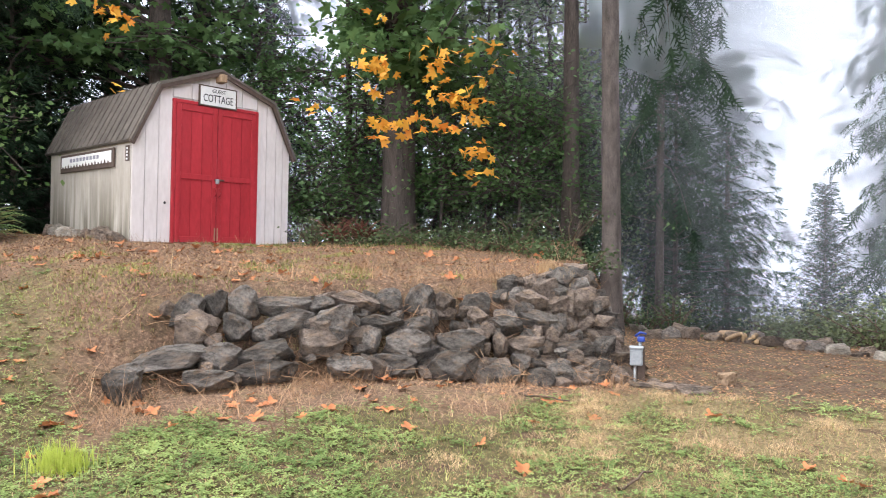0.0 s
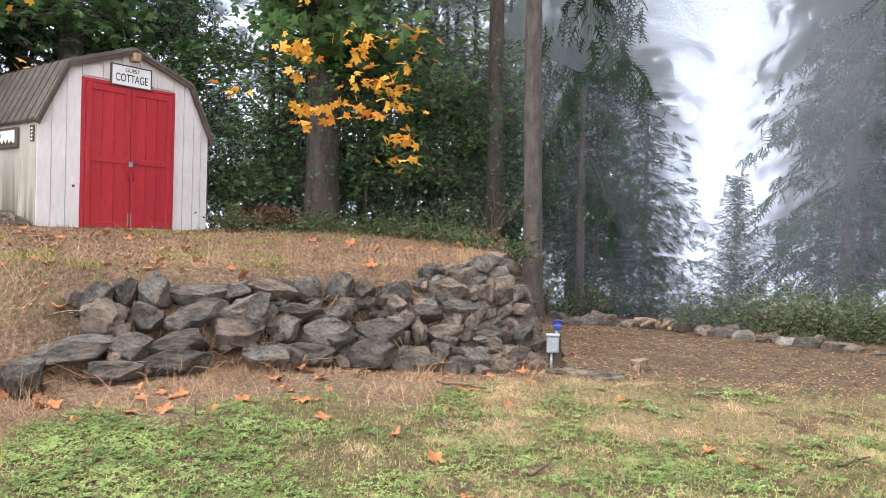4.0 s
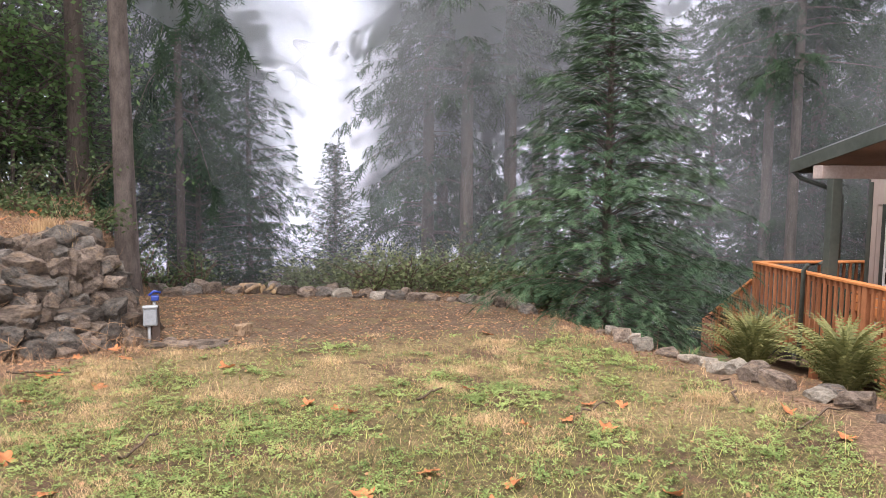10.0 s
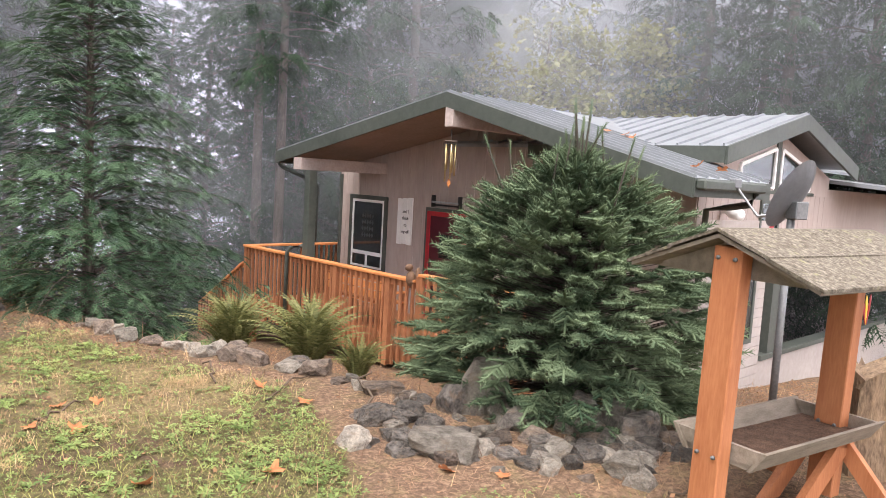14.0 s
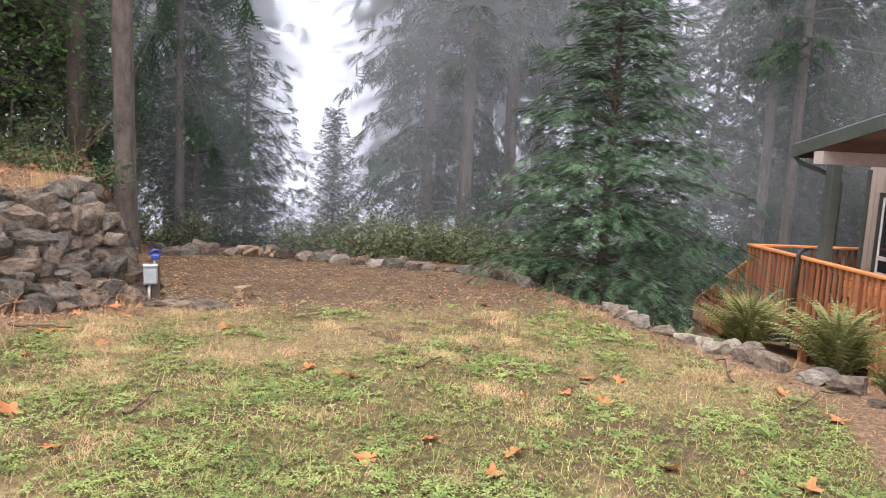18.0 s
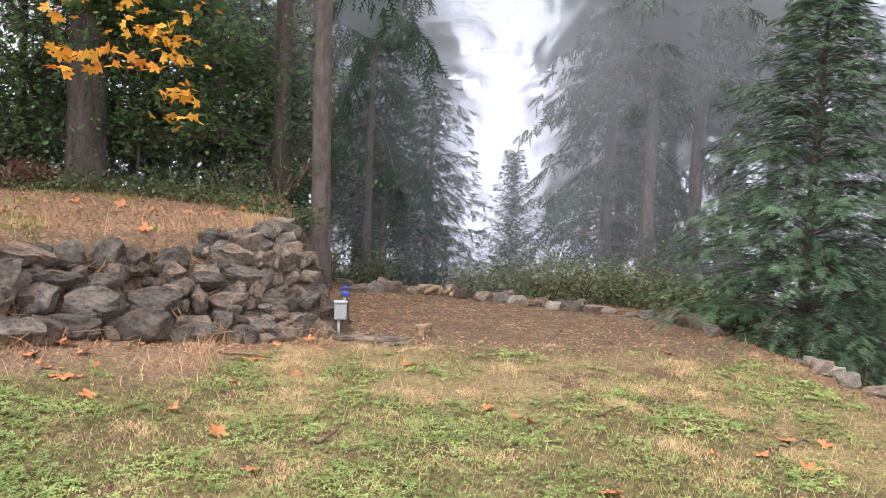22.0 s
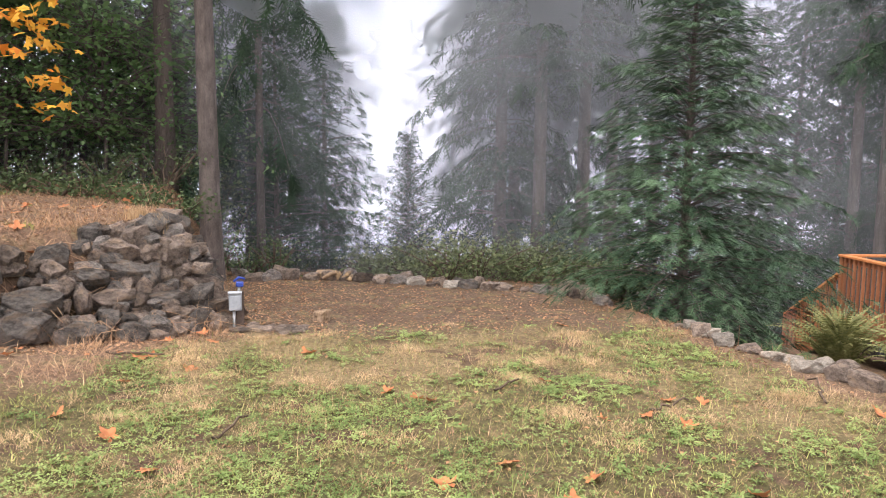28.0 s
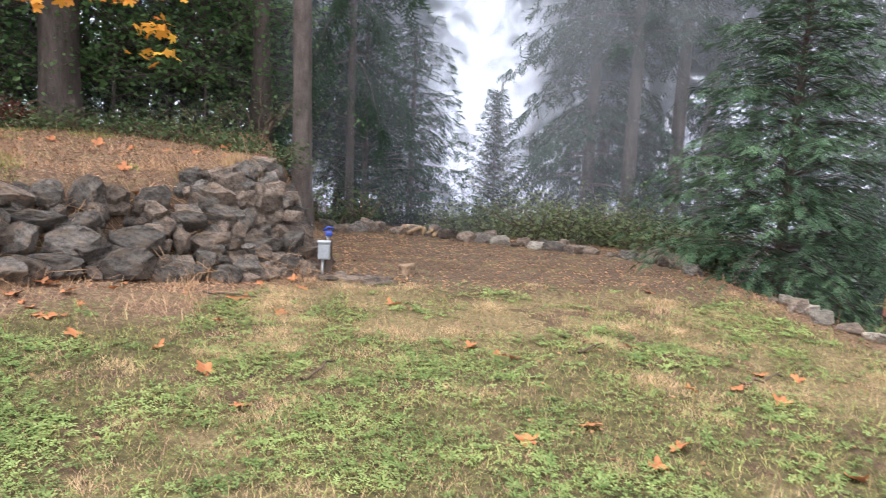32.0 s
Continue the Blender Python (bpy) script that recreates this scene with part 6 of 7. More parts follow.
# left of the gap
for key, az, d, s, turn in (("column", 36.8, 25.6, 1.3, 0), ("hanging", 39.8, 12.9, 0.85, 50), ("small", 35.0, 15.6, 0.85, 120), ("feather", 40.2, 17.6, 0.9, 33), ("small", 38.6, 14.4, 0.75, 300), ("column", 39.4, 21.8, 0.95, 90)):
    fir(key, az, d, s, turn)
fir("young", 28.6, 16.0, 1.0, 45, "slender young fir in the misty gap", "young_fir")
# firs beyond the house
for key, az, d, s, turn in (("bare", -3.2, 17.0, 0.8, 15), ("bare", -4.9, 16.2, 0.75, 100), ("feather", -6.3, 18.0, 0.85, 300), ("weep", -11.2, 18.5, 0.8, 130), ("full", -14.5, 21.0, 0.9, 77), ("full2", -36.0, 20.5, 0.85, 12), ("full", -41.5, 19.5, 0.9, 200), ("weep", -46.5, 20.0, 0.95, 250), ("full2", -51.0, 19.0, 0.95, 30), ("full", -33.0, 24.0, 0.95, 140), ("feather", -29.5, 25.5, 0.95, 222), ("full", -20.5, 23.5, 0.9, 222), ("weep", -25.5, 24.5, 0.9, 60), ("high", -12.5, 22.0, 1.0, 150), ("bare", -15.2, 24.0, 1.0, 300), ("full", -19.5, 26.0, 1.0, 60), ("bare", -24.0, 27.0, 1.0, 80),
                            ("high", -14.6, 18.6, 0.9, 20), ("feather", -17.0, 20.5, 0.9, 20), ("full2", -22.0, 31.0, 1.0, 120), ("feather", -27.0, 29.0, 0.95, 170), ("full", -31.0, 31.0, 1.0, 200), ("feather", -34.5, 29.0, 1.0, 10), ("full2", -42.5, 30.0, 1.0, 60), ("small", -6.5, 18.5, 1.2, 200), ("small", 0.6, 18.0, 1.2, 10), ("small", -2.2, 18.6, 1.3, 77), ("small", -4.6, 19.2, 1.3, 144), ("small", 3.2, 17.5, 1.1, 31), ("small", -9.5, 18.0, 1.1, 10), ("high", -37.5, 26.0, 0.95, 10), ("weep", -40.0, 22.0, 0.8, 99), ("full", -45.0, 24.0, 0.9, 180), ("high", -50.0, 25.0, 1.0, 220), ("full", -56.0, 25.0, 1.0, 20)):
    fir(key, az, d, s, turn)
for k in range(13):
    fir(("full", "full2", "weep", "feather")[k % 4], -7.0 - 4.2 * k + 1.2 * sin(5.0 * k), 33.0 + 3.0 * (k % 3), 1.15, 50 * k)
# dark wood behind the shed and the terrace
for key, az, d, s, turn in (("pole", 46.4, 12.4, 0.85, 30), ("pole", 51.3, 17.0, 0.8, 90), ("pole", 55.4, 15.0, 0.6, 10), ("pole", 49.0, 20.0, 0.9, 200), ("pole", 53.0, 19.0, 0.7, 30), ("full", 69.0, 21.0, 1.0, 150), ("full2", 74.0, 19.0, 1.0, 280),
                            ("weep", 80.0, 17.5, 1.0, 0), ("full", 85.0, 16.0, 1.0, 45), ("full2", 89.5, 16.5, 1.1, 10), ("weep", 93.0, 15.5, 1.0, 100), ("full", 97.0, 15.5, 1.0, 190), ("full2", 102.0, 16.0, 1.1, 280), ("full", 107.0, 16.0, 1.0, 0), ("small", 45.0, 15.5, 0.8, 3), ("high", 90.0, 13.8, 0.8, 33), ("small", 84.0, 15.0, 0.9, 12), ("small", 86.2, 14.3, 0.8, 70), ("small", 88.6, 14.8, 0.9, 130), ("small", 91.5, 14.4, 0.8, 200)):
    fir(key, az, d, s, turn, "dark fir in the wood behind the terrace", "fir_tree", "wood behind the terrace")

# the bare trunk at the pad's corner, with a few drooping limbs above
wood, crown = conifer_data(77, height=19, crown_from=0.30, spread=1.9, n_branch=24, steps=7, patch=TUFT, size=0.4, twigs=0.36, hang=0.5, trunk=0.05, droop=0.75, rise=0.12, ragged=0.4, bare=0.25, sides=8)
x, y = polar(43.4, 10.6)
t0 = thing("fir_tree", Matrix.Translation(on(x, y, -0.05)) @ pose(0, 0, 0, 0, 0.3, 200), "tall fir with a bare ridged brown trunk beside the pad", "tree")
part("trunk", tri_mesh("trunk", *barky([(0, 0, -0.3), (0.02, 0.0, 4.0), (0.0, 0.03, 9.0), (0.05, 0.0, 18.5)], [0.135, 0.115, 0.092, 0.02], 5), M_BARK_LIT, True), None, t0)
part("limbs", tri_mesh("limbs", *wood, M_BARK, True), None, t0)
part("crown", tri_mesh("crown", *crown, M_NEEDLE), None, t0)

# hemlock at the edge of the lawn
x, y = polar(7.8, 9.75)
conifer("hemlock_tree", Matrix.Translation(on(x, y, -0.1)), 5, "dense green hemlock with drooping sprays beside the lawn", needles=M_HEMLOCK, height=5.3, crown_from=0.03, spread=2.12, n_branch=330, steps=11, patch=SPRAY_HEM, size=0.18, twigs=0.42, hang=0.14, roll=0.10, skirt=0.85, trunk=0.07, droop=0.34, rise=0.24, ragged=0.40, taper=0.9, limb_w=0.4, whorl=5, jitter=0.07, bare=0.1)
# spruce beside the feeder
SPR = brush_patch(8, 0.20, 0.03, 0.065)
rl = np.random.RandomState(6)
TALL, WIDE = 1.98, 1.24
wood, pl, dr, up, sz = [tube([(0, 0, -0.1), (0.02, 0, 1.0), (0, 0.02, 1.75)], [0.06, 0.04, 0.015], 8)], [], [], [], []


def shoot(p, d, n, long, thick=0.185):
    pl.append(p), dr.append(d), up.append(n), sz.append((long, thick, thick))


for k in range(1050):
    u = rl.rand() ** 1.1
    z = 0.10 + (TALL - 0.10) * u
    deep = 1.0 if k < 560 else rl.uniform(0.2, 0.85)
    th = k * 2.39996 + rl.normal(0, 0.3)
    full = WIDE * (1 - u ** 2.4) ** 0.72 * (0.86 + 0.14 * min(1, z / 0.5)) * rl.uniform(0.80, 1.06) * (1 + 0.10 * sin(3 * th + 5 * u))
    out = np.array([cos(th), sin(th), 0])
    side = np.array([-sin(th), cos(th), 0])
    tip = out * (full * deep + 0.05) + np.array([0, 0, z])
    ahead = out + np.array([0, 0, -0.05 + 0.9 * u ** 2 + rl.normal(0, 0.18)])
    ahead /= np.linalg.norm(ahead)
    flat = np.cross(ahead, side)
    root = np.array([0, 0, max(0.05, z - 0.25 * full)])
    wood.append(tube([root, (root + tip) / 2 + np.array([0, 0, -0.03]), tip], [0.005, 0.004, 0.002], 4, False))
    long = rl.uniform(0.20, 0.34) * (1 - 0.35 * u)
    shoot(tip - ahead * 0.5 * long, ahead, flat, long)
    for j in range(5):
        a = tip - ahead * long * (0.45 - 0.19 * j + 0.04 * rl.normal())
        for sg in (1, -1):
            if rl.rand() < 0.9:
                q = ahead * rl.uniform(0.75, 1.05) + side * sg * rl.uniform(0.65, 0.95) + flat * rl.normal(0, 0.18)
                shoot(a - ahead * 0.12, q, flat, long * rl.uniform(0.42, 0.72) * (1 - 0.09 * j))
# leaders that stand up from the top
for k in range(20):
    th, q = rl.uniform(0, 2 * pi), rl.uniform(0.0, 0.75)
    p = np.array([q * cos(th), q * sin(th), 1.95 - 0.6 * q])
    e = p + np.array([rl.normal(0, 0.06), rl.normal(0, 0.06), rl.uniform(0.22, 0.48)])
    wood.append(tube([p - (e - p), p, e], [0.012, 0.010, 0.005], 5))
    for w in np.linspace(0.0, 0.8, 4):
        shoot(p + (e - p) * w, e - p, rl.normal(size=3), 0.13, 0.10)
stems = [(joined(wood), scatter(SPR[0], SPR[1], np.array(pl), frames_of(np.array(dr), np.array(up), np.array(sz))))]
x, y = polar(-28.7, 6.0)
spr = thing("spruce_tree", Matrix.Translation(on(x, y, 0.0)), "bushy young spruce with stiff pale-green tips", "tree")
part("trunk", tri_mesh("trunk", *joined([s[0] for s in stems]), M_SHADETWIG, True), None, spr)
part("crown", tri_mesh("crown", *joined([s[1] for s in stems]), M_SPRUCE), None, spr)

# ---------------------------------------------------------------- maples


def maple_leaf():
    """A five-lobed leaf one unit wide, base at the origin, along +x."""
    out = []
    for a, r in ((-155, 0.14), (-112, 0.46), (-98, 0.40), (-80, 0.31), (-64, 0.50), (-50, 0.60), (-38, 0.48), (-26, 0.31), (-14, 0.54), (0, 0.68), (14, 0.54), (26, 0.31), (38, 0.48), (50, 0.60), (64, 0.50), (80, 0.31), (98, 0.40), (112, 0.46), (155, 0.14)):
        out.append((0.22 + r * cos(radians(a)), r * sin(radians(a)), -0.10 * r + 0.05 * abs(sin(radians(a * 2)))))
    v = np.array([(0.2, 0, 0.04)] + out)
    t = np.array([(0, i, i + 1) for i in range(1, len(out))] + [(0, len(out), 1)])
    return v, t


LEAF_V, LEAF_T = maple_leaf()
LEAF4_V = np.array([(0, 0, 0), (0.45, 0.32, -0.05), (1, 0, -0.12), (0.45, -0.32, -0.05)])
LEAF4_T = np.array([(0, 1, 2), (0, 2, 3)])


def leaf_cloud(r, centres, per, spread, size, patch, flat=0.6):
    pl, dr, up, sz = [], [], [], []
    for c in centres:
        for _ in range(per):
            o = r.normal(size=3) * spread * np.array([1, 1, 0.45])
            pl.append(np.asarray(c) + o)
            d = r.normal(size=3)
            d[2] = -0.35 + 0.3 * r.normal()
            dr.append(d)
            up.append(np.array([0, 0, 1.0]) + flat * r.normal(size=3))
            sz.append(size * r.uniform(0.6, 1.2))
    return scatter(patch[0], patch[1], np.array(pl), frames_of(np.array(dr), np.array(up), np.array(sz)))


def limb(r, a, b, r0, n=6, sag=0.15):
    a, b = np.asarray(a, float), np.asarray(b, float)
    ln = np.linalg.norm(b - a)
    pts = [a + (b - a) * u + np.array([0, 0, sag * ln * u * (1 - u) * 2]) + r.normal(size=3) * 0.03 * ln * (0 < u < 1) for u in np.linspace(0, 1, n)]
    return pts, tube(pts, [r0 * (1 - 0.85 * u) + 0.006 for u in np.linspace(0, 1, n)], 6, False)


def maple(name, az, d, height, r0, ends, label, seed, per=13, size=0.23, gold=(), leaves=None):
    """ends: heading, distance and height above the tree's foot of each limb's tip."""
    r = np.random.RandomState(seed)
    x, y = polar(az, d)
    base = np.array(on(x, y, -0.2))
    line, girth = [(0, 0, 0), (0.05, 0.02, height * 0.3), (-0.05, 0.08, height * 0.65), (0.1, 0.0, height)], [r0 * 1.1, r0, r0 * 0.8, r0 * 0.3]
    chunks = [barky(line, girth, seed) if r0 > 0.15 else tube(line, girth, 10)]
    centres = []
    for a, dd, h in ends:
        ex, ey = polar(a, dd)
        tip = np.array([ex, ey, base[2] + h]) - base
        start = np.array([0, 0, max(1.2, min(height - 0.5, h - 0.6 + 0.4 * r.rand()))])
        pts, geo = limb(r, start, tip, 0.045 if r0 > 0.15 else 0.016)
        chunks.append(geo)
        for p in pts[2:]:
            centres.append(p)
            for _ in range(2):
                q = p + r.normal(size=3) * np.array([0.5, 0.5, 0.25])
                chunks.append(limb(r, p, q, 0.012 if r0 > 0.15 else 0.005, 3, 0.05)[1])
                centres.append(q)
    ob = thing(name, Matrix.Translation(base), label, "tree")
    part("trunk", tri_mesh("trunk", *chunks[0], M_BARK, True), None, ob)
    tagged(part("branchwork", tri_mesh("branchwork", *joined(chunks[1:]), M_BARK, True), None, ob), kind="stuff")
    small = size < 0.16
    part("crown", tri_mesh("crown", *leaf_cloud(r, centres, per, 0.24, size * (1.25 if small else 1), (LEAF4_V, LEAF4_T) if small else (LEAF_V, LEAF_T)), leaves or M_MAPLE), None, ob)
    if gold:
        pts = []
        for a, e, dd, n in gold:
            ex, ey = polar(a, dd)
            pts += [np.array([ex, ey, 1.6 + dd * tan(radians(e))]) - base] * int(2.6 * n + 1)
        part("turning_leaves", tri_mesh("turning_leaves", *leaf_cloud(r, pts, 1, 0.15, 0.165, (LEAF_V, LEAF_T), 0.75), M_GOLD), None, ob, "golden orange leaves")
    return ob


rm = np.random.RandomState(3)
ends = [(min(a, 63.6), d, h) for a, d, h in zip(rm.uniform(52, 68, 44), rm.uniform(10.2, 13.5, 44), rm.uniform(3.0, 8.0, 44)) if not (a > 60.5 and d < 12.4) and (h < 7.0 or d > 12.0)]
gold = ((61.4, 12.0, 10.4, 7), (62.6, 11.9, 10.4, 2), (60.6, 10.3, 10.4, 2), (54.2, 9.2, 10.3, 5), (55.6, 9.9, 10.4, 4), (53.8, 8.0, 10.3, 4), (54.0, 5.6, 10.4, 4), (53.2, 6.0, 10.4, 2), (61.0, 7.6, 10.4, 5), (59.8, 7.6, 10.4, 4), (58.0, 7.9, 10.4, 3), (57.3, 13.0, 10.5, 3), (56.7, 12.2, 10.5, 3), (53.0, 13.2, 10.6, 3),
        (51.9, 12.2, 10.6, 2), (54.4, 13.4, 10.6, 2), (56.8, 9.4, 10.4, 2), (54.7, 3.6, 10.4, 2), (60.2, 6.6, 10.4, 2), (53.6, 10.3, 10.4, 3), (56.0, 7.1, 10.4, 2), (61.2, 15.2, 10.5, 2), (56.2, 11.0, 10.4, 2), (52.4, 3.9, 10.5, 1), (66.5, 8.8, 10.6, 2))
maple("maple_tree", 59.7, 12.6, 10, 0.25, ends, "bigleaf maple with green and golden leaves behind the terrace", 8, gold=gold)
ends = [(a, d, h) for a, d, h in zip(rm.uniform(66, 92, 46), rm.uniform(13.6, 16.0, 46), rm.uniform(3.2, 8.5, 46))]
maple("maple_tree", 77, 14.6, 10, 0.2, ends, "spreading green maple arching over the shed", 9, gold=((80.8, 14.6, 11.6, 3), (79.6, 14.0, 11.6, 4), (79.4, 9.2, 12.0, 3), (82, 15.2, 11.8, 2)))
M_VINE = leaf_mat("vine_maple_leaves", (0.06, 0.13, 0.038), (0.23, 0.34, 0.12), 0.55, 0.45)
for k, (az, d) in enumerate(((91.0, 13.4), (93.5, 13.2), (96.0, 12.8), (98.5, 13.0))):
    ends = list(zip(rm.uniform(az - 3, az + 3, 12), rm.uniform(11.8, 13.8, 12), rm.uniform(1.2, 2.3, 12)))
    maple("vine_maple", az, d, 2.0, 0.03, ends, "low light-green vine maple over the ferny bank", 200 + k, per=15, size=0.085, leaves=M_VINE)
M_ALDER = leaf_mat("yellowing_alder_leaves", (0.10, 0.11, 0.04), (0.30, 0.29, 0.13), 0.6, 0.45)
# slim broadleaf trees, half bare, in the middle of the wood
for k, (az, d) in enumerate(((49.5, 15.5), (51.8, 14.6), (55.6, 15.2), (63.5, 14.0), (-27.0, 22.0), (-31.0, 20.5), (-34.0, 21.0), (-22.5, 21.0), (-19.0, 20.0), (-24.5, 19.5), (-28.5, 19.8))):
    h = 9.5 if az > 0 else 8.5
    ends = list(zip(rm.uniform(az - 4, az + 4, 14), rm.uniform(d - 1.2, d + 1.2, 14), rm.uniform(2.5, h, 14)))
    maple("alder_tree", az, d, h, 0.06, ends, "slim half-bare alder among the dark trunks", 20 + k, per=7 if az > 0 else 24, size=0.13 if az > 0 else 0.15, leaves=None if az > 0 else M_ALDER)
# leaf green lightened to carry the wood's bright haze in its colour
M_HAZEL = leaf_mat("haze_paled_leaves", (0.10, 0.15, 0.07), (0.30, 0.36, 0.18), 0.6, 0.6)
for k, (az, d, h) in enumerate(((45.4, 15.0, 6.0), (48.0, 14.6, 7.5), (50.2, 15.8, 8.0), (52.6, 14.4, 7.0), (54.6, 16.4, 8.0), (56.8, 15.0, 7.0), (58.0, 17.0, 8.0), (62.2, 15.4, 7.0))):
    ends = list(zip(rm.uniform(az - 3, az + 3, 22), rm.uniform(d - 1.0, d + 1.0, 22), rm.uniform(1.0, h, 22)))
    maple("hazel_tree", az, d, h, 0.05, ends, "slender tree in the misty wood, its leaves paled for haze", 240 + k, per=7, size=0.12, leaves=M_HAZEL)
# leafy saplings that fill the wood's edge
for k, (az, d, h) in enumerate(((48.0, 13.2, 3.4), (50.5, 12.6, 2.8), (53.0, 13.4, 3.6), (56.5, 12.8, 3.0), (58.5, 14.0, 4.2), (61.0, 13.6, 3.6), (63.0, 13.4, 2.6), (66.5, 15.6, 4.0), (70.0, 15.0, 4.5), (46.0, 14.0, 3.0))):
    ends = list(zip(rm.uniform(az - 2.6, az + 2.6, 16), rm.uniform(d - 0.8, d + 0.8, 16), rm.uniform(0.7, h, 16)))
    maple("sapling", az, d, h, 0.025, ends, "leafy sapling at the wood's dim edge", 40 + k, per=13, size=0.08)

# bramble green made paler than the brush, with the haze over it mixed in
M_BRAMBLE = leaf_mat("bramble_leaves", (0.055, 0.08, 0.038), (0.19, 0.215, 0.10), 0.6, 0.4)
M_SEDGE = leaf_mat("reddish_dry_grass", (0.22, 0.12, 0.065), (0.55, 0.36, 0.22), 0.85, 0.2)
# ---------------------------------------------------------------- shrubs, brush and ferns


def shrub(name, az, d, rad, h, n, label, seed, material, size=0.09, patch=(LEAF4_V, LEAF4_T), category="shrub", group="", stems=9):
    r = np.random.RandomState(seed)
    x, y = polar(az, d)
    base = np.array(on(x, y, -0.03))
    chunks, centres = [], []
    for k in range(stems):
        th = k * 2.4 + r.rand()
        tip = np.array([cos(th) * rad * r.uniform(0.3, 1.0), sin(th) * rad * r.uniform(0.3, 1.0), h * r.uniform(0.5, 1.05)])
        pts, geo = limb(r, (0.05 * cos(th), 0.05 * sin(th), 0), tip, 0.007, 5)
        chunks.append(geo)
        centres += pts[1:]
        for p in pts[2:]:
            q = p + r.normal(size=3) * 0.22 * rad
            q[2] = max(q[2], 0.08)
            centres.append(q)
    ob = thing(name, Matrix.Translation(base), label, category, group)
    for geo in chunks:
        part("stem", tri_mesh("stem", *geo, M_TWIG), None, ob)
    part("foliage", tri_mesh("foliage", *leaf_cloud(r, centres, max(2, n // len(centres)), 0.16 * rad + 0.05, size, patch, 0.8), material), None, ob)
    return ob


for k, (az, d, rad, h) in enumerate(((66.4, 10.9, 0.32, 0.62), (63.5, 11.2, 0.5, 0.32), (61.0, 11.0, 0.5, 0.28), (58.5, 10.9, 0.5, 0.28), (56.0, 10.6, 0.45, 0.32), (53.5, 10.3, 0.45, 0.34), (51.5, 10.1, 0.45, 0.42), (49.5, 9.8, 0.35, 0.34), (47.8, 9.5, 0.3, 0.25), (55, 11.8, 0.7, 0.6), (50.5, 11.0, 0.6, 0.7), (60, 12.0, 0.7, 0.5))):
    shrub("salal_bush", az, d, rad, h * 0.7, 420, "low glossy green salal along the terrace edge", 50 + k, M_BRUSH, 0.06, group="terrace undergrowth")
for k in range(20):
    shrub("hazel_bush", 43.5 + 1.25 * k + 0.5 * sin(4.0 * k), 14.6 + 1.1 * (k % 4), 1.1, 1.3 + 0.35 * (k % 3), 900, "leafy hazel undergrowth in the misty wood", 260 + k, M_HAZEL if k % 2 else M_BRUSH, 0.10, group="undergrowth in the wood", stems=10)
for k in range(22):
    if k % 5 == 2:
        continue
    az = 31.5 - k * 0.95 + 0.4 * sin(k * 3)
    if az > 27.5:
        d, rad, h = 13.4, 0.7, 0.4
    else:
        d, rad, h = 12.2 + 0.9 * (k % 3), 1.0, 0.42 + 0.2 * (k * 7 % 4)
    shrub("bramble", az, d, rad, h * 0.7, 900, "tangled greenish bramble beyond the stone edging", 80 + k, M_BRAMBLE, 0.07, group="bramble thicket", stems=12)
for k, (az, d, rad, h) in enumerate(((46.5, 10.9, 0.7, 0.7), (42.8, 11.6, 0.6, 0.6), (41.0, 11.4, 0.6, 0.5), (39.0, 11.5, 0.7, 0.6), (45.6, 9.2, 0.35, 0.3), (12.5, 10.2, 0.6, 0.7), (14.0, 10.4, 0.6, 0.7), (9.0, 11.5, 0.8, 0.9))):
    shrub("bramble", az, d, rad, h, 420, "low green brush under the firs", 120 + k, M_BRUSH, 0.06, group="brush under the firs")


def frond(n=9):
    """A fern frond one unit long that rises from the origin and arches over along +x."""
    v, t = [], []
    for i in range(n):
        u0, u1 = i / n, (i + 1) / n
        f = lambda u: np.array([u * (1 - 0.1 * u), 0, 0.95 * u - 0.75 * u * u])
        a, b = f(u0), f(u1)
        w = 0.062 * (1 - abs(2 * u0 - 0.75) ** 1.6) * (1.0 if u0 < 0.9 else 0.4) + 0.012
        for sg in (1, -1):
            k = len(v)
            m = (a + b) / 2
            tip = m + np.array([0.03, sg * w, -0.03])
            v += [a, b, tip]
            t.append((k, k + 1, k + 2) if sg < 0 else (k + 1, k, k + 2))
    return np.array(v), np.array(t)


FROND_V, FROND_T = frond(20)


def fern(name, at, rad, n, label, seed, material=None, group="", lift=0.0, fan=0.75):
    r = np.random.RandomState(seed)
    th = r.uniform(0, 2 * pi, n)
    el = r.uniform(-0.15, fan, n) + lift
    d = np.stack([np.cos(th), np.sin(th), el], 1)
    up = np.stack([-np.cos(th) * 0.4, -np.sin(th) * 0.4, np.ones(n)], 1)
    size = rad * r.uniform(0.65, 1.15, n)
    v, t = scatter(FROND_V, FROND_T, np.stack([0.05 * np.cos(th), 0.05 * np.sin(th), np.zeros(n)], 1), frames_of(d, up, size))
    ob = thing(name, Matrix.Translation(at), label, "fern", group)
    part("fronds", tri_mesh("fronds", v, t, material or M_FERN), None, ob)
    part("crown_base", tri_mesh("crown_base", *tube([(0, 0, -0.06), (0, 0, 0.05)], [0.09, 0.06], 8), M_TWIG), None, ob)
    return ob


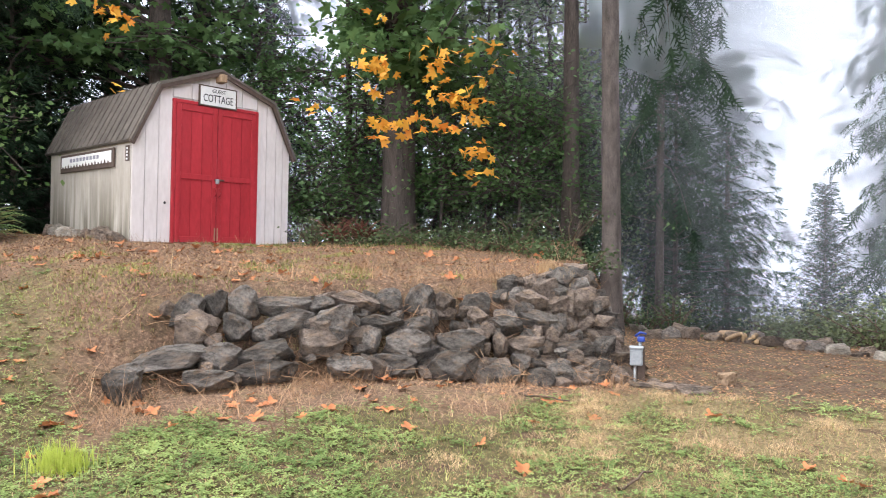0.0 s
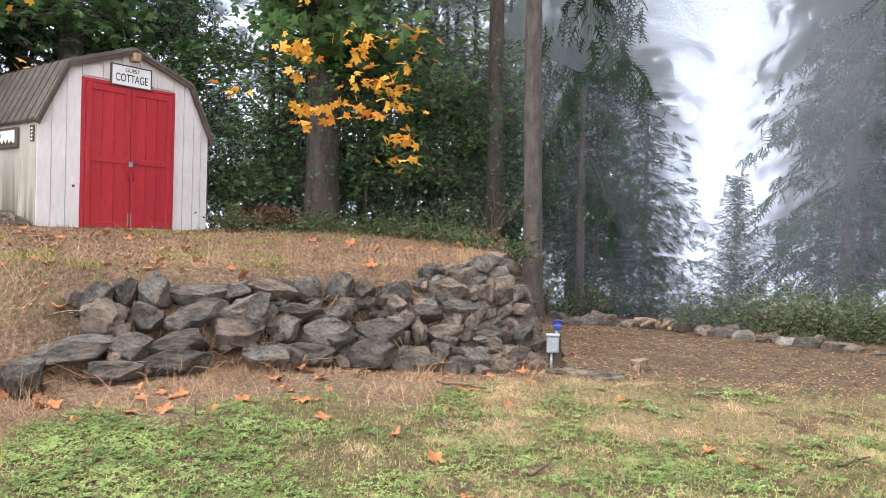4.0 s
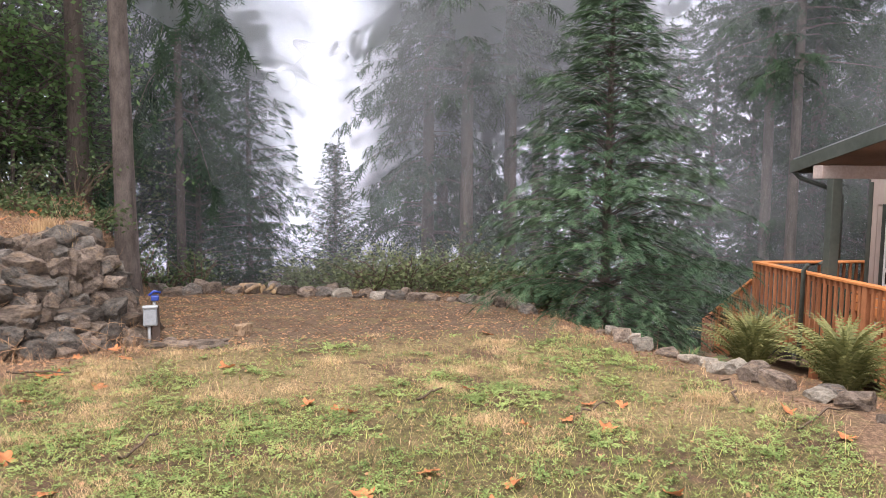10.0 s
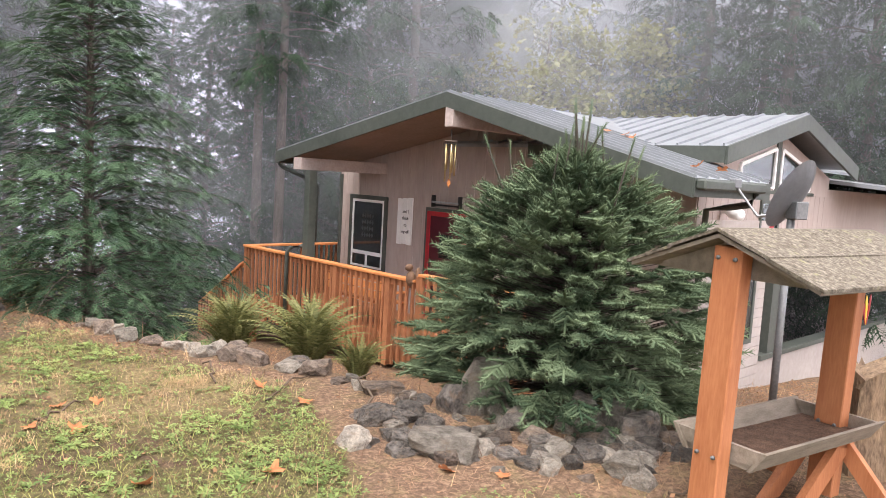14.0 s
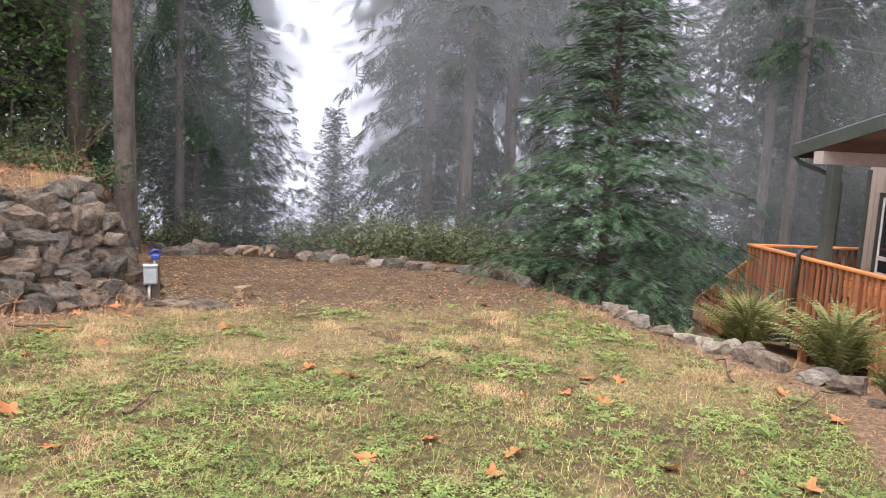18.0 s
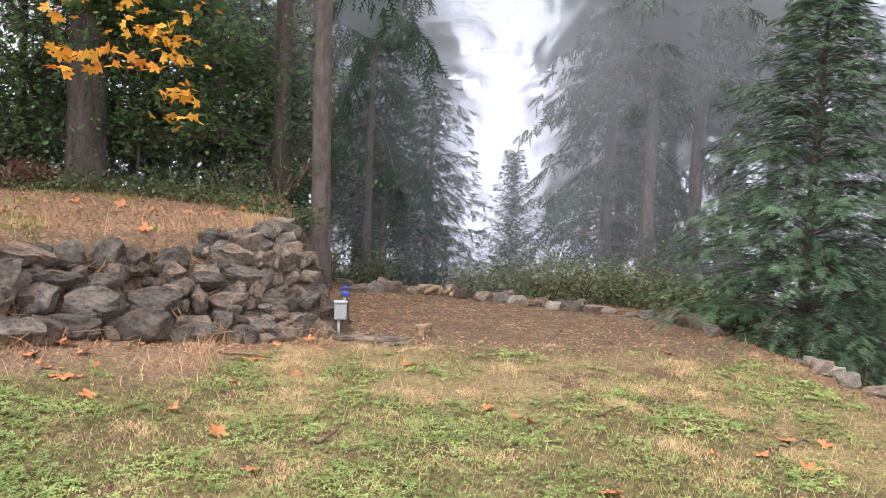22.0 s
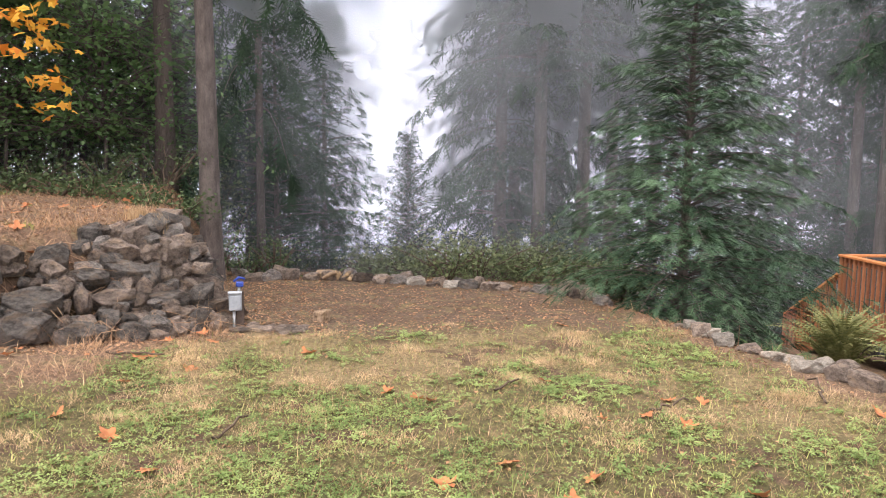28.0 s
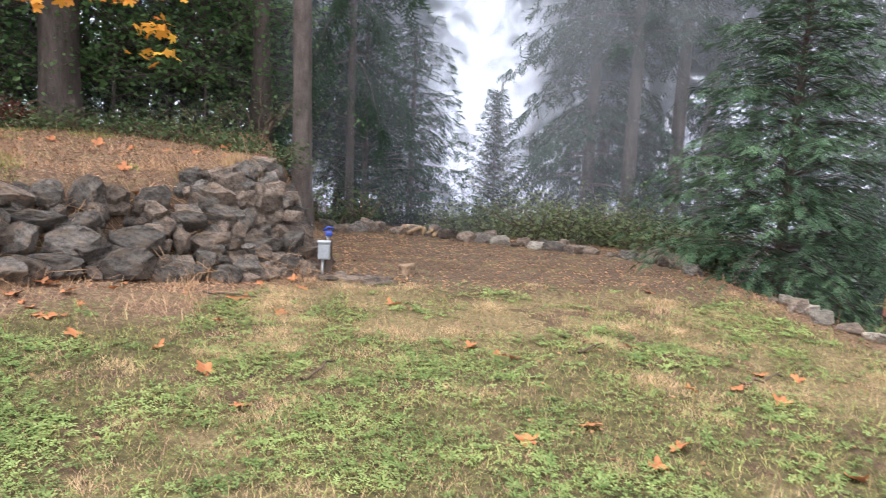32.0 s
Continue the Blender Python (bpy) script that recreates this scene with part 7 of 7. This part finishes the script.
for k, (az, d, rad, n) in enumerate(((-2.8, 7.15, 0.66, 170), (-8.6, 6.75, 0.72, 220), (-12.6, 6.5, 0.42, 90))):
    x, y = polar(az, d)
    fern("sword_fern", on(x, y, 0.02), rad, n, "olive-green sword fern below the deck railing", 140 + k, group="ferns by the deck", lift=0.55, fan=1.2)
for k, (az, d, rad) in enumerate(((1.6, 8.2, 0.5), (3.4, 8.4, 0.45), (0.2, 8.8, 0.4))):
    x, y = polar(az, d)
    fern("sword_fern", on(x, y, 0.05), rad, 70, "deep green sword fern under the hemlock", 150 + k, M_FERNGREEN, "ferns under the hemlock")
for k in range(16):
    x, y = polar(88.6 + 0.8 * k, 11.7 + 0.35 * (k % 3))
    fern("sword_fern", on(x, y, 0.05), 0.72 + 0.16 * (k % 3), 55, "green and rusty sword fern on the bank", 160 + k, M_SEDGE if k % 5 == 3 else M_FERN if k % 4 == 0 else M_FERNGREEN, "ferns on the bank", -0.05)
M_RUST = leaf_mat("withered_fronds", (0.05, 0.022, 0.016), (0.20, 0.085, 0.055), 0.8, 0.2)
for k, az in enumerate((64.5, 62.5)):
    x, y = polar(az, 11.4)
    fern("dead_fern", on(x, y, 0.05), 0.5, 50, "rust-brown withered fern beside the shed", 180 + k, M_RUST)

# ---------------------------------------------------------------- grass, straw and fallen leaves
rg = np.random.RandomState(21)


def sown(n, d0, d1, a0, a1, keep):
    d = np.sqrt(rg.uniform(d0 * d0, d1 * d1, n))
    az = np.radians(rg.uniform(a0, a1, n))
    x, y = CX - np.sin(az) * d, CY + np.cos(az) * d
    ok = keep(x, y, d) > rg.rand(n)
    return x[ok], y[ok], d[ok]


BLADE_V = np.array([(0, -0.5, 0), (0, 0.5, 0), (0.35, 0.32, 0.6), (0.35, -0.32, 0.6), (1.0, 0, 0.85)])
BLADE_T = np.array([(0, 1, 2), (0, 2, 3), (3, 2, 4)])


def blades(name, n, d0, d1, a0, a1, keep, length, width, material, label, lean=0.6, tall=1.0):
    x, y, d = sown(n, d0, d1, a0, a1, keep)
    m = len(x)
    th = rg.uniform(0, 2 * pi, m)
    tilt = rg.normal(0, lean, m)
    ln = length * rg.uniform(0.5, 1.4, m)
    grow = 1 + 0.05 * (d - 4).clip(0)
    ax = np.stack([np.cos(th), np.sin(th), tilt * 0.35], 1)
    f = frames_of(ax, np.tile([0, 0, 1.0], (m, 1)), np.stack([ln * (0.4 + np.abs(tilt)), width * grow * rg.uniform(0.7, 1.3, m), ln * tall], 1))
    v, t = scatter(BLADE_V, BLADE_T, np.stack([x, y, land(x, y) - 0.006], 1), f)
    return tagged(new(name, tri_mesh(name, v, t, material)), label, "grass", kind="stuff")


open_of = lambda x, y: 1 - (0.8 - 0.5 * lush(x, y)) * bare(x, y)
lawn_of = lambda x, y, d: cover(x, y)[0] * (0.22 + 0.78 * patchy(x, y)) * open_of(x, y)
dry_of = lambda x, y, d: cover(x, y)[0] * (1 - 0.62 * patchy(x, y)) * open_of(x, y)
def off_face(x, y, d):
    """1 on open ground, less on the wall's stony face."""
    az = np.degrees(np.arctan2(CX - x, y - CY))
    return np.where((d > np.interp(az, WALL_AZ, WALL_BASE) + 0.05) & (d < np.interp(az, WALL_AZ, WALL_TOP) + 0.05) & (az > 50) & (az < 78), 0.12, 1.0)


strip_of = lambda x, y, d: cover(x, y)[1] * off_face(x, y, d) * (d < 11.5) * np.where(x > 0.8, 0.4, 1.0) * (0.3 + 0.7 * smooth((fbm(x, y, 1.1, 5, 41) + 0.15) / 0.3))
blades("lawn_grass", 330000, 2.2, 9.5, -40, 100, lambda x, y, d: lawn_of(x, y, d) * np.clip(1.35 - d / 9, 0.25, 1), 0.034, 0.0055, M_GRASS, "short patchy green lawn grass", 1.1, 0.42)
blades("dry_grass", 300000, 2.2, 10.5, -45, 100, lambda x, y, d: dry_of(x, y, d) * np.clip(1.35 - d / 9, 0.25, 1), 0.03, 0.0028, M_STRAW, "short straw-coloured dead grass", 1.6, 0.25)
blades("brown_grass", 150000, 2.2, 10.5, -45, 100, lambda x, y, d: dry_of(x, y, d) * np.clip(1.35 - d / 9, 0.25, 1), 0.036, 0.0032, M_THATCH, "short tan and brown dying grass", 1.3, 0.4)
blades("lawn_thatch", 210000, 2.2, 10.5, -45, 100, lambda x, y, d: cover(x, y)[0] * np.clip(1.35 - d / 9, 0.25, 1), 0.034, 0.0038, M_LITTER, "brown dead stems and needles in the lawn", 1.2, 0.35)
blades("needle_litter", 150000, 3.6, 11.8, -50, 97, strip_of, 0.055, 0.0055, M_LITTER, "brown dry grass and needle litter", 1.2, 0.3)
blades("straw_litter", 60000, 3.6, 11.8, -50, 97, lambda x, y, d: strip_of(x, y, d) * (fbm(x, y, 1.4, 4, 8) > 0), 0.06, 0.005, M_STRAW, "pale straw over the needle litter", 1.2, 0.35)
blades("dry_rock_grass", 26000, 3.6, 5.6, -48, -12, lambda x, y, d: cover(x, y)[1] * (fbm(x, y, 2.2, 4, 31) > 0.0) * np.where(x > 2.0, 1.0, 0.45), 0.16, 0.0024, M_SEDGE, "tangled reddish dry grass between the rocks", 0.35, 0.05)
blades("dry_wall_grass", 42000, 5.6, 8.6, 42, 84, lambda x, y, d: cover(x, y)[1] * (fbm(x, y, 1.8, 4, 33) > 0.03) * off_face(x, y, d), 0.10, 0.0035, M_SEDGE, "tangled reddish dry grass along the wall", 1.6, 0.14)
blades("terrace_grass", 60000, 6.0, 11.5, 55, 100, lambda x, y, d: cover(x, y)[1] * smooth((fbm(x, y, 0.9, 5, 44) + 0.002 * (np.degrees(np.arctan2(CX - x, y - CY)) - 78)) / 0.12) * (d > 7), 0.04, 0.007, M_GRASS, "thin olive grass on the terrace")
CL_V, CL_T = [], []
for k in range(3):
    a = k * 2 * pi / 3
    i = len(CL_V)
    for r, b in ((0.05, 0), (0.6, -0.55), (1.0, 0), (0.6, 0.55)):
        CL_V.append((r * cos(a + b), r * sin(a + b), 0.15 * r))
    CL_T += [(i, i + 1, i + 2), (i, i + 2, i + 3)]
CL_V, CL_T = np.array(CL_V), np.array(CL_T)
x, y, d = sown(220000, 2.2, 9.0, -35, 100, lambda x, y, d: cover(x, y)[0] * smooth((patchy(x, y) - 0.25) / 0.6) * smooth((fbm(x, y, 2.3, 5, 14) + 0.2 + 0.25 * lush(x, y)) / 0.4) * open_of(x, y) * np.clip(1.3 - d / 9, 0.2, 1))
m = len(x)
th = rg.uniform(0, 2 * pi, m)
f = frames_of(np.stack([np.cos(th), np.sin(th), rg.normal(0, 0.25, m)], 1), np.stack([rg.normal(0, 0.25, m), rg.normal(0, 0.25, m), np.ones(m)], 1), 0.016 * rg.uniform(0.6, 1.5, m) * (1 + 0.05 * (d - 4).clip(0)))
v, t = scatter(CL_V, CL_T, np.stack([x, y, land(x, y) + 0.012 + 0.02 * rg.rand(m)], 1), f)
tagged(new("clover", tri_mesh("clover", v, t, M_CLOVER)), "bright green clover leaves in the lawn", "clover", kind="stuff")
# broad weed rosettes in the green patches
WD_V, WD_T = [], []
for k in range(7):
    a, q = k * 0.9 + 0.2 * (k % 2), 0.7 + 0.3 * (k % 3) / 2
    i = len(WD_V)
    for u, w in ((0.05, 0), (0.45, -0.13), (0.8, -0.12), (1.0, 0), (0.8, 0.12), (0.45, 0.13)):
        WD_V.append((q * (u * cos(a) - w * sin(a)), q * (u * sin(a) + w * cos(a)), q * (0.55 * u - 0.42 * u * u + 0.25 * abs(w))))
    WD_T += [(i, i + 1, i + 5), (i + 1, i + 2, i + 5), (i + 2, i + 4, i + 5), (i + 2, i + 3, i + 4)]
WD_V, WD_T = np.array(WD_V), np.array(WD_T)
x, y, d = sown(22000, 2.2, 8.5, -35, 100, lambda x, y, d: cover(x, y)[0] * smooth((patchy(x, y) - 0.3) / 0.5) * smooth((fbm(x, y, 1.9, 5, 24) + 0.05 + 0.15 * lush(x, y)) / 0.3) * open_of(x, y))
m = len(x)
th = rg.uniform(0, 2 * pi, m)
f = frames_of(np.stack([np.cos(th), np.sin(th), rg.normal(0, 0.12, m)], 1), np.stack([rg.normal(0, 0.15, m), rg.normal(0, 0.15, m), np.ones(m)], 1), 0.042 * rg.uniform(0.6, 1.6, m))
v, t = scatter(WD_V, WD_T, np.stack([x, y, land(x, y) + 0.008], 1), f)
tagged(new("weed_rosettes", tri_mesh("weed_rosettes", v, t, M_CLOVER)), "broad-leaved green weeds in the lawn", "weeds", kind="stuff")
# bleached clumps of lying dead grass
x, y, d = sown(6500, 2.3, 9.5, -42, 100, lambda x, y, d: cover(x, y)[0] * smooth((0.9 - patchy(x, y)) / 0.4) * smooth((fbm(x, y, 1.3, 5, 52) - 0.03) / 0.12) * open_of(x, y))
per = 90
x, y = np.repeat(x, per), np.repeat(y, per)
m = len(x)
th = rg.uniform(0, 2 * pi, m)
x, y = x + 0.06 * rg.normal(size=m), y + 0.06 * rg.normal(size=m)
f = frames_of(np.stack([np.cos(th), np.sin(th), rg.uniform(-0.05, 0.5, m)], 1), np.tile([0, 0, 1.0], (m, 1)), np.stack([0.06 * rg.uniform(0.5, 1.4, m), np.full(m, 0.0022), 0.02 * np.ones(m)], 1))
v, t = scatter(BLADE_V, BLADE_T, np.stack([x, y, land(x, y) + 0.004 + 0.012 * rg.rand(m)], 1), f)
tagged(new("bleached_grass", tri_mesh("bleached_grass", v, t, M_STRAW)), "pale clumps of lying dead grass", "grass", kind="stuff")
M_FRESH = leaf_mat("fresh_yellow_grass", (0.30, 0.38, 0.05), (0.62, 0.66, 0.16), 0.6, 0.35)
# bleached tufts and one fresh green one
for k, (az, d, rad, mt, lab) in enumerate(((47.2, 8.05, 0.22, M_STRAW, "bleached grass tuft on the wall's corner"), (48.5, 8.3, 0.18, M_STRAW, "bleached grass tuft on the wall's corner"), (85.0, 5.05, 0.2, M_FRESH, "bright yellow-green grass tuft"), (84.0, 5.0, 0.16, M_FRESH, "bright yellow-green grass tuft"))):
    x, y = polar(az, d)
    n = 240
    th = rg.uniform(0, 2 * pi, n)
    el = rg.uniform(0.5, 3.0, n)
    f = frames_of(np.stack([np.cos(th), np.sin(th), el], 1), np.stack([-np.cos(th), -np.sin(th), np.ones(n)], 1), np.stack([rad * rg.uniform(0.5, 1.1, n), np.full(n, 0.008), rad * 0.3 * np.ones(n)], 1))
    v, t = scatter(BLADE_V, BLADE_T, np.stack([0.06 * rg.normal(size=n), 0.06 * rg.normal(size=n), np.zeros(n)], 1), f)
    ob = thing("grass_tuft", Matrix.Translation(on(x, y)), lab, "grass")
    part("tuft", tri_mesh("tuft", v, t, mt), None, ob)

LEAVES = []
for k in range(7):
    r = np.random.RandomState(90 + k)
    ang = np.radians(np.arange(-168, 169, 12) + r.uniform(-3, 3, 29))
    lobes = 0.27 + 0.30 * np.abs(np.cos(2.5 * ang)) ** 1.4 * r.uniform(0.75, 1.15, 29) + 0.10 * np.cos(ang)
    bend, side = r.uniform(0.1, 0.55), r.uniform(0, 6.28)
    rim = np.stack([0.1 + lobes * np.cos(ang), lobes * np.sin(ang), bend * lobes * lobes * (1 + np.sin(2 * ang + side)) + 0.035 * r.normal(size=29)], 1)
    half = np.stack([0.1 + 0.5 * lobes * np.cos(ang), 0.5 * lobes * np.sin(ang), 0.3 * bend * lobes * lobes + 0.015 * r.normal(size=29)], 1)
    v = np.concatenate([[(0.1, 0, 0.0)], half, rim])
    v[:, 2] -= v[:, 2].min()
    tri = [(0, 1 + q, 2 + q) for q in range(28)] + [(1 + q, 30 + q, 31 + q) for q in range(28)] + [(1 + q, 31 + q, 2 + q) for q in range(28)]
    LEAVES.append(tri_mesh("leaf", v, tri, M_FALLEN))


def dropped(x, y, size, k, dz=0.012):
    ob = new("fallen_leaf", LEAVES[k % 7])
    ob.matrix_world = Matrix.Translation(on(x, y, dz)) @ pose(0, 0, 0, rg.normal(0, 14), rg.normal(0, 14), rg.uniform(0, 360)) @ Matrix.Diagonal((size, size, size, 1))
    return tagged(ob, "curled orange maple leaf lying on the ground", "leaf", "fallen maple leaves")


def sighted(az, down):
    """Where a line of sight from eye height meets the ground."""
    for d in np.arange(2.6, 15, 0.02):
        x, y = polar(az, d)
        if 1.6 + d * tan(radians(down)) < float(land(x, y)):
            return x, y, d
    return None


spots = []
spots += [(81.9, -10.9), (76.1, -13.7), (72.7, -13.5), (70.1, -13.5), (60.0, -12.8), (45.6, -14.7), (44.8, -12.3), (47.2, -12.1), (78.0, -7.0), (78.6, -3.7), (69.6, -1.8), (64.7, -3.2), (60.4, -2.5), (56.0, -4.4), (55.1, -6.3), (57.6, -10.7), (61.1, -10.8), (65.6, -5.0), (50.2, -8.7), (46.0, -10.2), (85.0, -13.6), (86.0, -17.3), (82.4, -8.8), (85.5, -7.1)]
spots += [(86.0, -0.6), (83.0, -1.2), (80.0, -1.7), (87.4, -9.1), (67.8, -14.6), (96.5, -15.1), (94.8, -4.5), (89.2, -3.7), (89.8, -6.3), (71.8, -3.9), (90.0, -1.8), (21.2, -22.3), (7.2, -18.7), (10.4, -18.1), (13.5, -18.6), (-9.2, -17.2), (-5.4, -16.0), (49.8, -15.3), (48.9, -21.4), (6.1, -16.7), (51.0, -19.0), (54.5, -17.1), (59.6, -15.8), (28.1, -17.7)]
spots += [(8.9, -16.9), (-17.7, -20.5), (-7.1, -22.1), (-21.4, -21.6), (2.4, -22.6), (34.0, -29.1), (0.9, -25.8), (14.4, -22.8)]
for k, (a, e) in enumerate(spots):
    hit = sighted(a, e)
    if hit:
        dropped(hit[0], hit[1], 0.09 + 0.04 * rg.rand(), k)
for k in range(95):
    a = rg.uniform(43, 92)
    base = float(np.interp(a, WALL_AZ, WALL_BASE))
    x, y = polar(a, base - 0.9 + 4.0 * rg.rand() ** 1.3)
    dropped(x, y, 0.05 + 0.10 * rg.rand(), k + 1)
for k in range(70):
    a = rg.uniform(68, 96)
    x, y = polar(a, rg.uniform(5.2, 10.4))
    dropped(x, y, 0.05 + 0.08 * rg.rand(), k + 3)
for k in range(20):
    a = rg.uniform(43, 66)
    base, topd = float(np.interp(a, WALL_AZ, WALL_BASE)), float(np.interp(a, WALL_AZ, WALL_TOP))
    x, y = polar(a, base + (topd - base) * rg.uniform(-0.5, 0.7))
    dropped(x, y, 0.07 + 0.07 * rg.rand(), k + 1, 0.03)
for k in range(10):
    x, y = polar(rg.uniform(-50, 40), rg.uniform(3.2, 10.0))
    dropped(x, y, 0.07 + 0.07 * rg.rand(), k + 1)
for k in range(40):
    x, y = polar(rg.uniform(-62, -44), rg.uniform(5.2, 9.5))
    dropped(x, y, 0.07 + 0.06 * rg.rand(), k + 1)
# small leaf scraps on the terrace, the pad's heap and the drive
x, y, d = sown(150000, 3.5, 13.0, -60, 100, lambda x, y, d: 0.05 + 0.9 * cover(x, y)[1] * (d > 6.5) + 0.55 * cover(x, y)[2] + 0.6 * ((np.degrees(np.arctan2(CX - x, y - CY)) > 35) & (cover(x, y)[2] > 0.3)))
m = len(x)
th = rg.uniform(0, 2 * pi, m)
f = frames_of(np.stack([np.cos(th), np.sin(th), rg.normal(0, 0.3, m)], 1), np.stack([rg.normal(0, 0.3, m), rg.normal(0, 0.3, m), np.ones(m)], 1), 0.027 * rg.uniform(0.5, 1.6, m))
v, t = scatter(LEAF4_V, LEAF4_T, np.stack([x, y, land(x, y) + 0.008], 1), f)
M_SCRAP = leaf_mat("brown_leaf_scraps", (0.09, 0.045, 0.026), (0.44, 0.25, 0.135), 0.85, 0.1)
tagged(new("leaf_litter", tri_mesh("leaf_litter", v, t, M_SCRAP)), "small brown leaf scraps and wood chips", "leaf litter", kind="stuff")
# fallen sticks
for k, (az, d, ln, turn) in enumerate(((-6.0, 5.2, 0.9, 60), (-13.5, 4.9, 1.1, 75), (51.0, 6.5, 0.5, 20), (57.0, 6.6, 0.35, 110), (44.0, 4.4, 0.4, 100), (22.0, 5.2, 0.35, 80), (-2.0, 5.6, 0.6, 100), (-38.0, 4.2, 0.5, 10), (63.0, 6.3, 0.45, 150), (10.0, 5.0, 0.4, 60))):
    x, y = polar(az, d)
    r = np.random.RandomState(300 + k)
    pts, geo = limb(r, (0, 0, 0), (ln * cos(radians(turn)), ln * sin(radians(turn)), 0.0), 0.004, 7, 0.02)
    ob = tagged(new("fallen_stick", tri_mesh("fallen_stick", *geo, M_TWIG)), "thin bare stick fallen on the lawn", "stick", "fallen sticks")
    ob.matrix_world = Matrix.Translation(on(x, y, 0.02))
# dry vine stems trailing over the stones
chunks = []
for k in range(420):
    a = rg.uniform(42.5, 66) if k < 320 else rg.uniform(66, 80)
    base, topd = float(np.interp(a, WALL_AZ, WALL_BASE)), float(np.interp(a, WALL_AZ, WALL_TOP))
    x, y = polar(a, base + (topd - base) * rg.uniform(0.0, 1.0) - 0.02)
    p = np.array(on(x, y, 0.10))
    q = p + np.array([rg.normal(0, 0.2), rg.normal(0, 0.2), rg.uniform(-0.32, 0.1)])
    chunks.append(tube([p, (p + q) / 2 + np.array([0, 0, 0.10 * rg.rand()]), q], [0.004, 0.003, 0.002], 4, False))
v, t = joined(chunks)
tagged(new("dry_vines", tri_mesh("dry_vines", v, t, M_SEDGE)), "dry straw-coloured vine stems trailing over the wall", "vines", kind="stuff")

# leaves caught on the roof
for k, (x, y) in enumerate(((5.6, 1.2), (5.3, 1.3), (5.5, 1.45), (4.0, 0.5), (3.9, 0.9))):
    ob = new("fallen_leaf", LEAVES[k % 7])
    ob.matrix_world = HOUSE @ Matrix.Translation((x, y, roof1(x) + 0.045)) @ pose(0, 0, 0, 8, -15, 50 * k) @ Matrix.Diagonal((0.13, 0.13, 0.13, 1))
    tagged(ob, "orange maple leaf caught on the metal roof", "leaf", "leaves on the roof")
